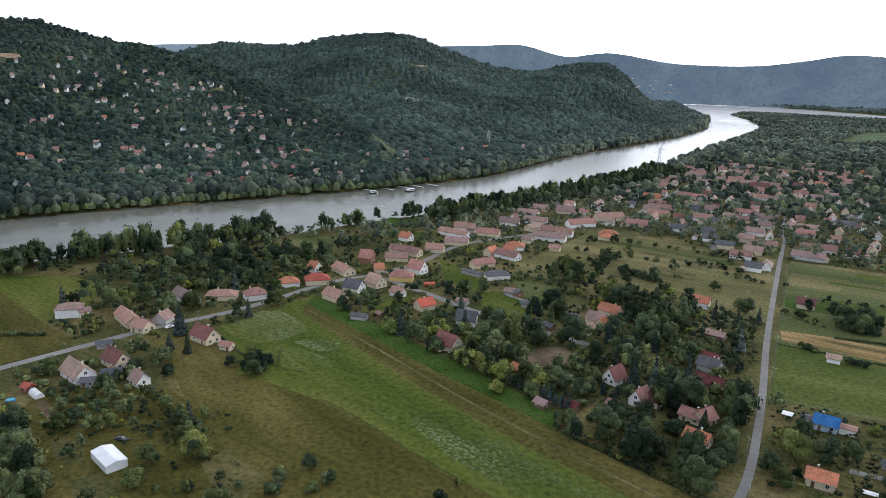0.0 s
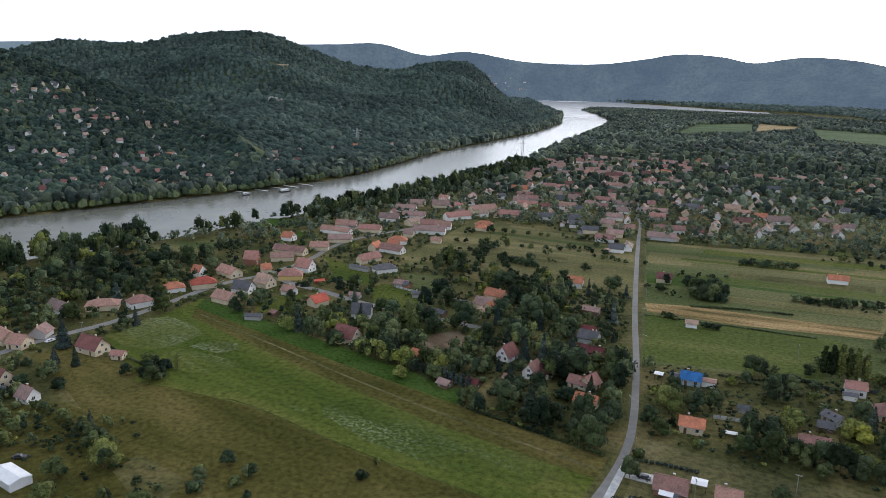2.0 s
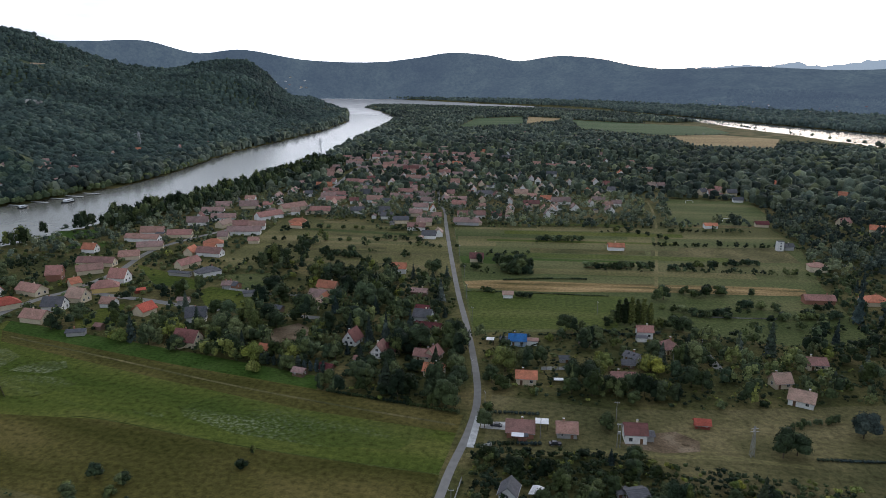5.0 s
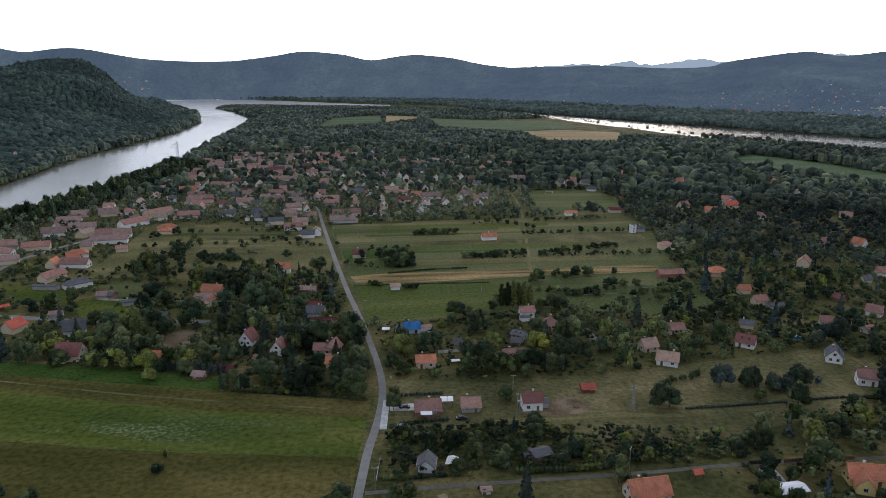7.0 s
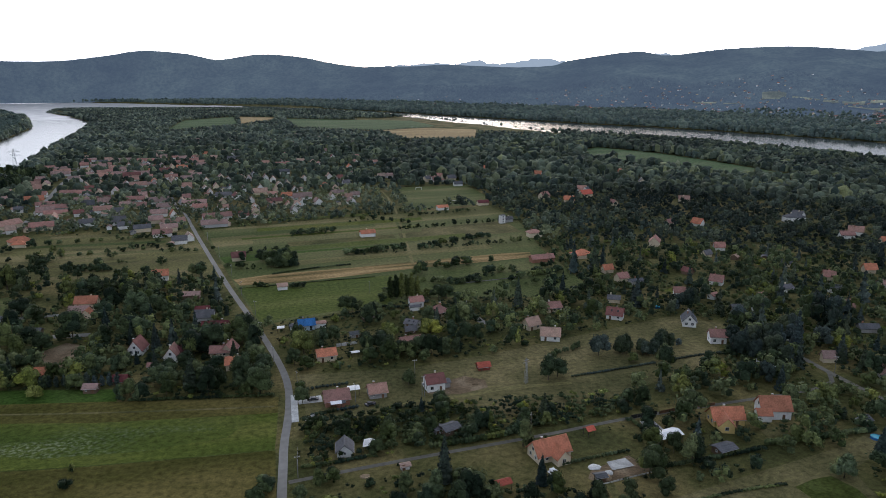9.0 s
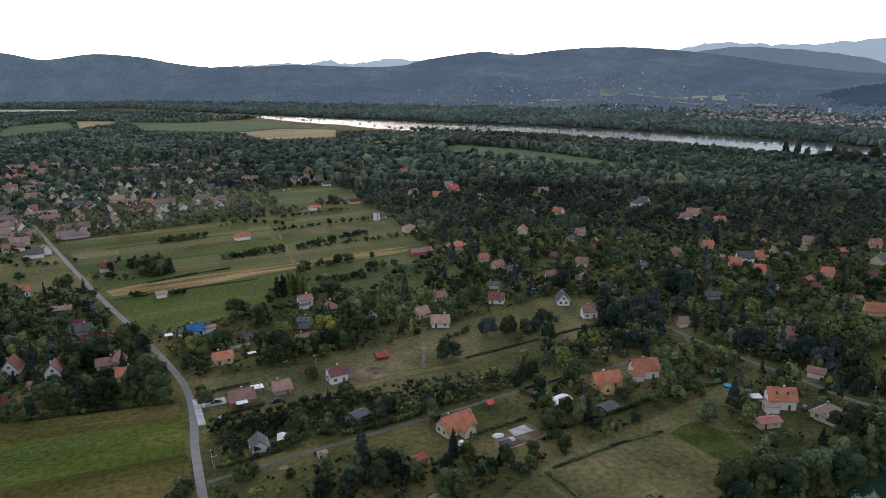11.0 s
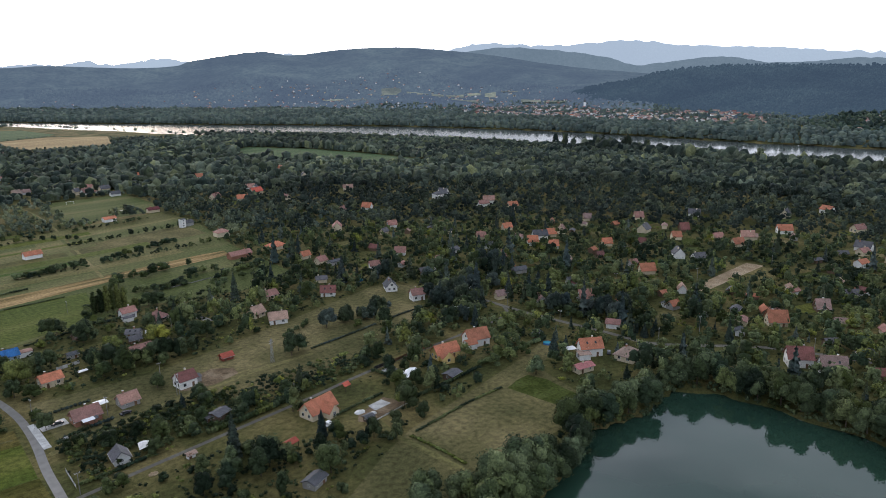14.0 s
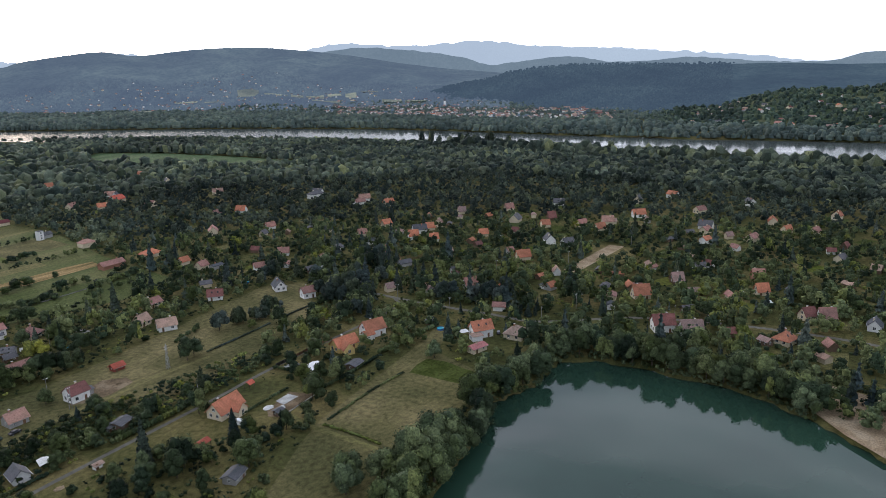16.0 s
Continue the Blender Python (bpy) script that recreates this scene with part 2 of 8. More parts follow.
MAT["willow"] = foliage_mat("grey_willow", (0.037, 0.0512, 0.026), (0.068, 0.089, 0.045), (0.1248, 0.1512, 0.0792), mixed_hues=0.5)
MAT["conifer"] = foliage_mat("conifer", (0.027, 0.039, 0.032), (0.043, 0.058, 0.050), (0.080, 0.099, 0.090))
# paler and bluer than broadleaf: distance haze mixed into the leaf colour
MAT["woods"] = foliage_mat("woods", (0.0252, 0.0378, 0.0336), (0.064, 0.084, 0.07), (0.1536, 0.1776, 0.1368), 0.10, (0.006, 0.55, 1.3), mixed_hues=0.4)
MAT["eastwoods"] = foliage_mat("riverside_woods", (0.0202, 0.0302, 0.026), (0.051, 0.067, 0.054), (0.132, 0.1512, 0.1044), 0.10, (0.006, 0.6, 1.3), mixed_hues=0.5)
# leaf colour lightened in place of the haze over the village
MAT["villageleaf"] = foliage_mat("village_leaf", (0.0302, 0.0428, 0.0336), (0.072, 0.091, 0.066), (0.1704, 0.192, 0.1248), 0.10, (0.008, 0.65, 1.3), mixed_hues=0.5)
MAT["lime"] = foliage_mat("yellow_green_leaf", (0.10, 0.12, 0.03), (0.15, 0.17, 0.045), (0.20, 0.21, 0.06))
# blue-grey leaf colour stands in for the haze before far trees
MAT["farwoods"] = foliage_mat("hazed_shore_woods", (0.060, 0.086, 0.082), (0.080, 0.108, 0.099), (0.108, 0.134, 0.114), 0.09, (0.006, 0.72, 1.25), 0.3, 0.3, 0.2)
# hill leaves lean blue: some air haze is put into their colour
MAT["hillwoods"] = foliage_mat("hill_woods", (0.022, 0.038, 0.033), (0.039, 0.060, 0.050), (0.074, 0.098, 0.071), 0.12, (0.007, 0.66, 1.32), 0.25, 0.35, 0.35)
# paler and bluer still, painting thicker haze on the farther hill
MAT["highwoods"] = foliage_mat("hazed_high_woods", (0.042, 0.063, 0.058), (0.056, 0.081, 0.072), (0.074, 0.100, 0.082), 0.10, (0.005, 0.66, 1.35), 0.2, 0.3, 0.12)
MAT["rock"] = plain_mat("pale_rock", (0.34, 0.33, 0.30), 0.95, 0.1, 0.4, 0.3)
MAT["weathered"] = plain_mat("weathered_concrete", (0.23, 0.225, 0.21), 0.95, 0.1, 0.25, 1.5)
MAT["bark"] = plain_mat("bark", (0.10, 0.08, 0.06), 0.95, 0.1, 0.4, 2.0)
MAT["river"] = water_mat("river_water", (0.145, 0.145, 0.118), 0.22, 0.07, 0.12, (1, 2.5, 1), 0.3)
# bend water: bright sky reflection painted into a pale base colour
MAT["river_skybright"] = water_mat("skybright_river_water", (0.42, 0.40, 0.37), 0.25, 0.05, 0.05, (1, 2.5, 1), 0.3)
MAT["river_calm"] = water_mat("calm_river_water", (0.058, 0.068, 0.064), 0.12, 0.06, 0.12, (1, 2.5, 1), 0.3, 0.03)
MAT["lake"] = water_mat("lake_water", (0.019, 0.045, 0.030), 0.02, 0.02, 0.5, (1, 1, 1), gleam=1.0)
MAT["hill"] = ground_mat("hill_floor", (0.04, 0.06, 0.032), (0.06, 0.08, 0.04), (0.09, 0.10, 0.055), 0.01, 0.2)
# the emission colours below paint air haze onto the ridges themselves
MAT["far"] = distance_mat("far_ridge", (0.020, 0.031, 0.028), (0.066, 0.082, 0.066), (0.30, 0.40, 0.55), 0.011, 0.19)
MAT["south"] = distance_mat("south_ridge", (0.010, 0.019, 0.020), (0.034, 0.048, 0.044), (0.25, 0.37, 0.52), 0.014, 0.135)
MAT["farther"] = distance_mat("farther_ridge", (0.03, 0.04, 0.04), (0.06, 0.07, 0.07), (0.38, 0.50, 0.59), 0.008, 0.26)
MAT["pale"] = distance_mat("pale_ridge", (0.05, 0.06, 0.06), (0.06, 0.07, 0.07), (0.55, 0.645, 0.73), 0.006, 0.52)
# fields with the haze before them painted in as a faint emission
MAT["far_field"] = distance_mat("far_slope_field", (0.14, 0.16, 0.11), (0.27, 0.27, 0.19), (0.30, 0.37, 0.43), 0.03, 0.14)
ROOF = {k: roof_mat(k + "_roof", c) for k, c in dict(
    orange=(0.47, 0.195, 0.115), red=(0.47, 0.12, 0.08), redbrown=(0.33, 0.185, 0.155), darkred=(0.14, 0.045, 0.047), maroon=(0.19, 0.09, 0.08),
    brown=(0.305, 0.215, 0.19), tan=(0.38, 0.275, 0.215), rust=(0.36, 0.225, 0.178), slate=(0.115, 0.12, 0.13), pink=(0.36, 0.16, 0.16), blue=(0.05, 0.18, 0.44)).items()}
WALL = {k: plain_mat(k + "_wall", c, 0.9, 0.2, 0.1, 1.5) for k, c in dict(
    white=(0.78, 0.77, 0.74), cream=(0.62, 0.53, 0.38), grey=(0.42, 0.42, 0.41), brick=(0.30, 0.15, 0.10), wood=(0.16, 0.11, 0.075), redwood=(0.24, 0.07, 0.05),
    greyblock=(0.36, 0.35, 0.33), paleblue=(0.42, 0.52, 0.62), yellow=(0.66, 0.50, 0.20), whitewood=(0.66, 0.66, 0.64)).items()}
MAT["glass"] = plain_mat("window_glass", (0.03, 0.035, 0.04), 0.12, 0.6, 0.2)
MAT["frame_white"] = plain_mat("white_frame", (0.75, 0.75, 0.73), 0.6)
MAT["door_wood"] = plain_mat("door_wood", (0.16, 0.09, 0.05), 0.6)
MAT["white_sheet"] = plain_mat("white_sheet", (0.8, 0.8, 0.8), 0.6, 0.3, 0.08)
MAT["metal"] = plain_mat("galvanised_steel", (0.42, 0.43, 0.44), 0.5, 0.5, 0.2, 3.0, 0.7)
MAT["paint_dark"] = plain_mat("dark_car_paint", (0.02, 0.022, 0.026), 0.25, 0.6, 0.1)
MAT["paint_white"] = plain_mat("white_car_paint", (0.75, 0.75, 0.75), 0.3, 0.5, 0.05)
MAT["rubber"] = plain_mat("rubber", (0.02, 0.02, 0.02), 0.9, 0.2, 0.1)

# ---------- small geometry kit ----------
def mesh_of(name, verts, faces, material, smooth=False):
    me = bpy.data.meshes.new(name)
    me.from_pydata([tuple(v) for v in verts], [], [tuple(f) for f in faces])
    me.materials.append(material)
    if smooth:
        me.polygons.foreach_set("use_smooth", [True] * len(me.polygons))
    me.update()
    return me


def bulk(name, verts, tris, material, smooth=False):
    """A large triangle mesh from arrays."""
    me = bpy.data.meshes.new(name)
    nv, nt = len(verts), len(tris)
    me.vertices.add(nv)
    me.vertices.foreach_set("co", np.asarray(verts, np.float32).ravel())
    me.loops.add(nt * 3)
    me.loops.foreach_set("vertex_index", np.asarray(tris, np.int32).ravel())
    me.polygons.add(nt)
    me.polygons.foreach_set("loop_start", np.arange(0, nt * 3, 3, dtype=np.int32))
    me.polygons.foreach_set("use_smooth", np.full(nt, smooth))
    me.update(calc_edges=True)
    me.validate()
    me.materials.append(material)
    return me


def box_bm(bm, cx, cy, cz, sx, sy, sz, bevel=0.0, m=None):
    r = bmesh.ops.create_cube(bm, size=1.0, matrix=(m or Matrix()) @ Matrix.Translation((cx, cy, cz)) @ Matrix.Diagonal((sx, sy, sz, 1)))
    if bevel:
        edges = list({e for v in r["verts"] for e in v.link_edges})
        bmesh.ops.bevel(bm, geom=edges, offset=bevel, segments=1, affect="EDGES", profile=0.5)
    return r


def part(name, bm, material, parent=None, label=""):
    me = bpy.data.meshes.new(name)
    bm.to_mesh(me)
    bm.free()
    me.materials.append(material)
    ob = new(name, me)
    if parent is not None:
        ob.parent = parent
    if label:
        ob["label"] = label
    return ob


def inside(poly, x, y):
    """Which of the points lie within the polygon."""
    px, py = np.array(poly, float).T
    x, y = np.asarray(x, float), np.asarray(y, float)
    hit = np.zeros(x.shape, bool)
    for i in range(len(px)):
        x0, y0, x1, y1 = px[i - 1], py[i - 1], px[i], py[i]
        cross = (y0 > y) != (y1 > y)
        with np.errstate(divide="ignore", invalid="ignore"):
            hit ^= cross & (x < (x1 - x0) * (y - y0) / (y1 - y0) + x0)
    return hit


def line_gap(line, x, y, closed=False):
    """Distance from the points to a polyline."""
    p = np.array(line, float)
    best = np.full(np.shape(x), 1e9)
    for i in range(0 if closed else 1, len(p)):
        a, d = p[i - 1], p[i] - p[i - 1]
        s = np.clip(((x - a[0]) * d[0] + (y - a[1]) * d[1]) / (d @ d + 1e-9), 0, 1)
        best = np.minimum(best, np.hypot(x - a[0] - s * d[0], y - a[1] - s * d[1]))
    return best


def smooth_line(pts, step=6.0):
    """A Catmull-Rom line through a few points."""
    p = np.array(pts, float)
    p = np.vstack([2 * p[0] - p[1], p, 2 * p[-1] - p[-2]])
    out = []
    for i in range(1, len(p) - 2):
        n = max(2, int(np.linalg.norm(p[i + 1] - p[i]) / step))
        for s in np.arange(n) / n:
            a, b, c, d = p[i - 1:i + 3]
            out.append(0.5 * (2 * b + (c - a) * s + (2 * a - 5 * b + 4 * c - d) * s * s + (3 * b - a - 3 * c + d) * s ** 3))
    out.append(p[-2])
    return np.array(out)


# ---------- waters and terrain ----------
WEST_BANK = [(-640, -300), (-600, 150), (-588, 291), (-560, 390), (-527, 483), (-475, 640), (-449, 757), (-450, 850), (-470, 994), (-490, 1133),
             (-490, 1341), (-498, 1665), (-551, 2098), (-720, 2698), (-1000, 3400), (-1323, 4155), (-1480, 4560)]
TOP_BANK = [(-1369, 4560), (-880, 4380), (-600, 4180), (-270, 3790), (100, 3450)]
EAST_FAR = [(330, 3100), (520, 2750), (660, 2400), (790, 2100), (900, 1850), (1030, 1600), (1130, 1350), (1210, 1050), (1225, 800), (1205, 560),
            (1205, 330), (1225, 160), (1235, 0), (1240, -600)]
EAST_NEAR = [(870, -600), (870, -100), (885, 100), (895, 270), (905, 440), (930, 600), (910, 850), (850, 1120), (775, 1340), (690, 1500), (650, 1700),
             (600, 1950), (540, 2250), (430, 2550), (300, 2850), (0, 3250), (-347, 3450), (-640, 3450)]
SPIT = [(-780, 3400), (-735, 3050), (-595, 2740), (-435, 2300), (-376, 1850)]
NEAR_BANK = [(-346, 1540), (-324, 1300), (-304, 1070), (-300, 930), (-310, 800), (-325, 650), (-350, 520), (-380, 380), (-430, 253), (-450, 100), (-440, -300)]
RIVER = WEST_BANK + TOP_BANK + EAST_FAR + EAST_NEAR + SPIT + NEAR_BANK
LAKE = [(60, 60), (72, 78), (103, 84), (130, 88), (148, 96), (172, 89), (199, 91), (208, 76), (208, 43), (206, 15), (194, -10), (178, -30), (120, -60), (60, -20)]
WATER_Z, LAKE_Z = -4.0, -2.0
R_END = 4860.0


def shore(poly, x, y):
    """Signed distance to the shore, positive on the water."""
    d = line_gap(poly, x, y, True)
    return np.where(inside(poly, x, y), d, -d)


def land(x, y):
    """Height of the flat land with its river bed and lake basin."""
    r, k = shore(RIVER, x, y), shore(LAKE, x, y)
    s = np.clip((r + 14) / 28, 0, 1)
    q = np.clip((k + 2) / 5, 0, 1)
    return -8 * s * s * (3 - 2 * s) - 4 * q * q * (3 - 2 * q)


def build_ground():
    az = np.linspace(0, 2 * np.pi, 401)[:-1]
    rad = np.concatenate([[0.0], np.geomspace(40, R_END, 150)])
    A, Rr = np.meshgrid(az, rad[1:], indexing="ij")
    X, Y = Rr * np.sin(A), Rr * np.cos(A)
    Z = land(X.ravel(), Y.ravel()).reshape(X.shape)
    verts = np.vstack([np.stack([X, Y, Z], -1).reshape(-1, 3), [[0, 0, 0]]])
    n, k = X.shape
    i, j = np.meshgrid(np.arange(n), np.arange(k - 1), indexing="ij")
    a, b, c, d = i * k + j, i * k + j + 1, ((i + 1) % n) * k + j + 1, ((i + 1) % n) * k + j
    tris = np.vstack([np.stack([a, d, b], -1).reshape(-1, 3), np.stack([b, d, c], -1).reshape(-1, 3)])
    i = np.arange(n)
    tris = np.vstack([tris, np.stack([np.full(n, n * k), ((i + 1) % n) * k, i * k], -1)])
    g = new("ground", bulk("ground", verts, tris, MAT["grass"], True))
    tagged(g, "rough green grass plain with bare patches between two river arms", "ground", kind="structure")


def sheet(name, poly, z, material, label, category):
    bm = bmesh.new()
    vs = [bm.verts.new((x, y, z)) for x, y in poly]
    f = bm.faces.new(vs)
    f.normal_update()
    if f.normal.z < 0:
        f.normal_flip()
    bmesh.ops.triangulate(bm, faces=bm.faces[:])
    ob = part(name, bm, material)
    return tagged(ob, label, category, kind="structure")


def ribbon(name, pts, width, z, material, label, category):
    p = smooth_line(pts)
    d = np.gradient(p, axis=0)
    d /= np.linalg.norm(d, axis=1)[:, None]
    nrm = np.stack([-d[:, 1], d[:, 0]], -1) * width / 2
    rag = np.array([noise.noise((x * 0.2, y * 0.2, z * 50)) for x, y in p])[:, None] * 0.05 + 1
    left, right = p + nrm * rag, p - nrm * (2 - rag)
    v = np.vstack([np.c_[left, np.full(len(p), z)], np.c_[right, np.full(len(p), z)]])
    n = len(p)
    ob = new(name, mesh_of(name, v.tolist(), [(i, n + i, n + i + 1, i + 1) for i in range(n - 1)], material))
    return tagged(ob, label, category, kind="structure")


build_ground()
sheet("river_water", [(-4800, -500), (0, -600), (0, 2500), (-640, 2500), (-4800, 2500)], WATER_Z, MAT["river"], "wide wind-ruffled river reflecting the bright evening sky", "river")
# this sheet's paleness is sky reflection put into the colour
sheet("river_bend_water", [(-4800, 2500), (-640, 2500), (0, 2500), (0, 3350), (-100, 4700), (-2000, 4400)], WATER_Z, MAT["river_skybright"], "pale water of the river bend, sky reflection painted into its colour", "river")
sheet("river_arm_water", [(0, -600), (1700, -700), (1700, 1500), (900, 4700), (-100, 4700), (0, 3350)], WATER_Z, MAT["river_calm"], "calm river arm with reflections of the wooded shore", "river")
sheet("lake_water", [(30, -90), (235, -90), (235, 110), (30, 110)], LAKE_Z, MAT["lake"], "dark green still lake with tree reflections", "lake")

ROAD_MAIN = [(-2, 120), (3, 179), (5, 205), (8, 229), (9, 253), (6, 282), (-3, 334), (-17, 406), (-39, 533), (-50, 600)]
ROAD_OLD = [(-50, 600), (-58, 650), (-70, 700), (-95, 860)]
ROAD_LANE = [(5, 181), (28, 183), (58, 185), (92, 187), (125, 190), (166, 191), (215, 193), (229, 205)]
ROAD_STREET = [(-262, 60), (-256, 157), (-254, 190), (-251, 229), (-244, 258), (-243, 290), (-244, 320), (-242, 341), (-236, 356), (-221, 359), (-203, 355), (-180, 351), (-156, 345), (-137, 343), (-80, 338)]
ROAD_VILLAGE = [(-236, 356), (-232, 400), (-240, 470), (-210, 560), (-190, 640), (-200, 760), (-215, 900), (-225, 1060)]
ROAD_LAKE = [(229, 222), (228, 186), (231, 142), (232, 121), (245, 102), (262, 80), (275, 40), (280, -10), (275, -60)]
TRACK = [(101, 426), (116, 525), (133, 648), (138, 752), (120, 800)]
ribbon("road_main", ROAD_MAIN, 2.9, 0.06, MAT["asphalt"], "narrow worn grey asphalt village road", "road")
ribbon("road_old", ROAD_OLD, 2.4, 0.055, MAT["asphalt"], "narrow asphalt lane between old village houses", "road")
ribbon("road_lane", ROAD_LANE, 1.9, 0.055, MAT["lane"], "narrow grey lane between hedges", "road")
ribbon("road_street", ROAD_STREET, 4.8, 0.06, MAT["asphalt"], "grey asphalt village street", "road")
ribbon("road_village", ROAD_VILLAGE, 4.5, 0.05, MAT["asphalt"], "grey asphalt street through the old village", "road")
ribbon("road_lakeside", ROAD_LAKE, 2.8, 0.05, MAT["lane"], "narrow lane between lakeside gardens", "road")
ribbon("dirt_track", TRACK, 2.2, 0.075, MAT["strip_b"], "pale dirt track across the fields", "track")
# ---------- fields ----------
MEADOW = [(-228, 237), (-233, 309), (-114, 281), (-57, 267), (-55, 255), (-25, 248.5), (5, 242.5), (3, 215), (-1, 175), (-6, 110), (-10, 30), (-60, 40), (-80, 120), (-100, 160), (-135, 180), (-172, 205), (-185, 224)]
FIELD_EAST = [(14, 262), (60, 256), (100, 262), (205, 285), (224, 268), (190, 226), (122, 206), (75, 204), (70, 222), (14, 219)]
FIELDS_NORTH = [(-40, 578), (115, 600), (223, 622), (226, 560), (200, 440), (190, 350), (150, 335), (90, 352), (69, 343), (0, 330), (-12, 400)]
FIELDS_WEST = [(-48, 575), (-190, 592), (-182, 470), (-112, 438), (-22, 425)]
LAWN = [(18, 178), (120, 183), (122, 160), (100, 142), (70, 158), (20, 150)]
LAKE_MEADOW = [(40, 112), (86, 134), (102, 140), (186, 153), (207, 160), (203, 150), (176, 140), (168, 115), (150, 103), (110, 101), (70, 95)]
FAR_FIELDS = [[(600, 1130), (650, 1010), (665, 861), (664, 700), (600, 735), (520, 870), (500, 960), (560, 1090)], [(120, 2270), (130, 1850), (300, 1675), (380, 1712), (440, 1735), (480, 1800), (470, 2040), (281, 2151)],
              [(325, 1430), (464, 1397), (536, 1620), (440, 1720), (385, 1700), (310, 1660)], [(-188, 1818), (-179, 2266), (-36, 2432), (-21, 2016)], [(159, 762), (243, 757), (238, 668), (213, 630), (141, 622)],
              [(-14, 2035), (-20, 2430), (95, 2340), (85, 2250)]]
FIELD_SW = [(-420, 190), (-372, 240), (-338, 245), (-307, 221), (-310, 207), (-294, 193), (-267, 192), (-259, 182), (-260, 150), (-420, 120)]
GARDENS = [[(-232, 423), (-188, 400), (-167, 390), (-164, 374), (-193, 379)], [(-163, 372), (-160, 382), (-123, 373), (-117, 343), (-142, 341)], [(-163, 407), (-136, 417), (-127, 376), (-139, 379)],
           [(-362, 387), (-325, 421), (-294, 382), (-332, 367)], [(-205, 322), (-191, 345), (-175, 311), (-193, 305)], [(-347, 506), (-314, 520), (-303, 486), (-338, 475)], [(-197, 461), (-181, 469), (-152, 455), (-137, 425), (-163, 423)],
           [(-110, 330), (-84, 326), (-70, 300), (-96, 303)], [(-310, 470), (-285, 476), (-280, 460), (-305, 452)]]
STREET_MEADOW = [(-241, 214), (-233, 228), (-185, 224), (-172, 205), (-145, 192), (-164, 184), (-205, 202)]
GARDEN_BELT = [(-377, 400), (-344, 509), (-186, 530), (-118, 495), (-100, 399), (-90, 330), (-183, 315), (-258, 300), (-262, 335)]
sheet("field_edge", FIELD_SW, 0.02, MAT["strip_c"], "mown brownish meadow behind the street", "meadow")
sheet("green_field", [(-420, 190), (-372, 240), (-338, 245), (-307, 221), (-310, 207), (-294, 193), (-367, 202)], 0.04, MAT["meadow"], "green mown meadow behind the street", "meadow")
sheet("street_meadow", STREET_MEADOW, 0.034, MAT["strip_c"], "brownish grass corner beside the street", "meadow")
for poly, mt in zip(GARDENS, ("meadow", "meadow", "strip_a", "strip_a", "meadow", "lush", "strip_b", "strip_a", "lush")):
    sheet("garden_lawn", poly, 0.03, MAT[mt], "open green garden plot between houses", "garden")
for poly, mt in (([(-236, 253), (-232, 272), (-226, 279), (-205, 275), (-193, 268), (-193, 252), (-199, 242), (-212, 240), (-231, 245)], "bloom_thick"), ([(-187, 253), (-186, 258), (-180, 264), (-170, 266), (-165, 260), (-170, 253)], "bloom_thick"),
                 ([(-191, 231), (-190, 249), (-163, 251), (-150, 246), (-160, 232)], "bloom"), ([(-150, 244), (-162, 231), (-130, 226), (-103, 224), (-101, 236), (-120, 246)], "bloom_thin"),
                 ([(-101, 233), (-87, 248), (-71, 246), (-22, 236), (-3, 229), (-14, 215), (-40, 213), (-72, 217), (-95, 226)], "bloom")):
    sheet("flower_patch", poly, 0.03, MAT[mt], "patch of white flowers in the meadow", "meadow")
sheet("meadow", MEADOW, 0.02, MAT["meadow"], "wide mown green meadow with flower patches", "meadow")
sheet("meadow_edge", [(-205, 202), (-186, 213), (-163, 217.5), (-122, 219.5), (-89, 213.3), (-65, 209), (-30, 205), (2, 202), (0, 150), (-8, 40), (-58, 42), (-78, 120), (-98, 160), (-150, 186)], 0.028, MAT["strip_c"], "browner mown part of the meadow", "meadow")
sheet("orchard_ground", [(-222, 160), (-206, 178), (-186, 190), (-150, 186), (-98, 162), (-80, 122), (-150, 100), (-200, 130)], 0.024, MAT["strip_c"], "dry brownish grass of old orchards", "garden")
sheet("crop_strip", [(-231, 309), (-114, 282), (-57, 267.5), (-55, 256), (-118, 269), (-225, 296)], 0.04, MAT["lush"], "dark lush green crop strip", "field")
sheet("dry_strip", [(-225, 296), (-118, 269), (-55, 255.5), (-25, 248.5), (5, 242.5), (4, 229), (-60, 239), (-120, 255), (-215, 283)], 0.035, MAT["strip_c"], "dry yellowish mown strip beside the crop", "field")
sheet("pasture", FIELD_EAST, 0.02, MAT["dry"], "dry grazed pasture with a power mast", "field")
sheet("fields", FIELDS_NORTH, 0.02, MAT["strip_a"], "long narrow green fields", "field")
sheet("fields", FIELDS_WEST, 0.02, MAT["strip_b"], "mown hay strips beside the road", "field")
sheet("grain_field", [(-14, 419), (9, 425), (65, 427), (105, 431), (171, 436), (188, 434), (185, 420), (134, 416), (101, 414), (62, 408), (32, 404), (-10, 404)], 0.045, MAT["gold"], "narrow strip of ripe golden grain", "field")
sheet("lush_field", [(-10, 399), (83, 402), (70, 346), (0, 334)], 0.045, MAT["hay_green"], "green hay field beside the road", "field")
sheet("hay_field", [(-24, 480), (100, 486), (104, 470), (-20, 462)], 0.045, MAT["lush"], "lush green strip field", "field")
sheet("hay_field", [(-33, 545), (118, 566), (114, 530), (-28, 512)], 0.045, MAT["strip_b"], "pale mown hay strip", "field")
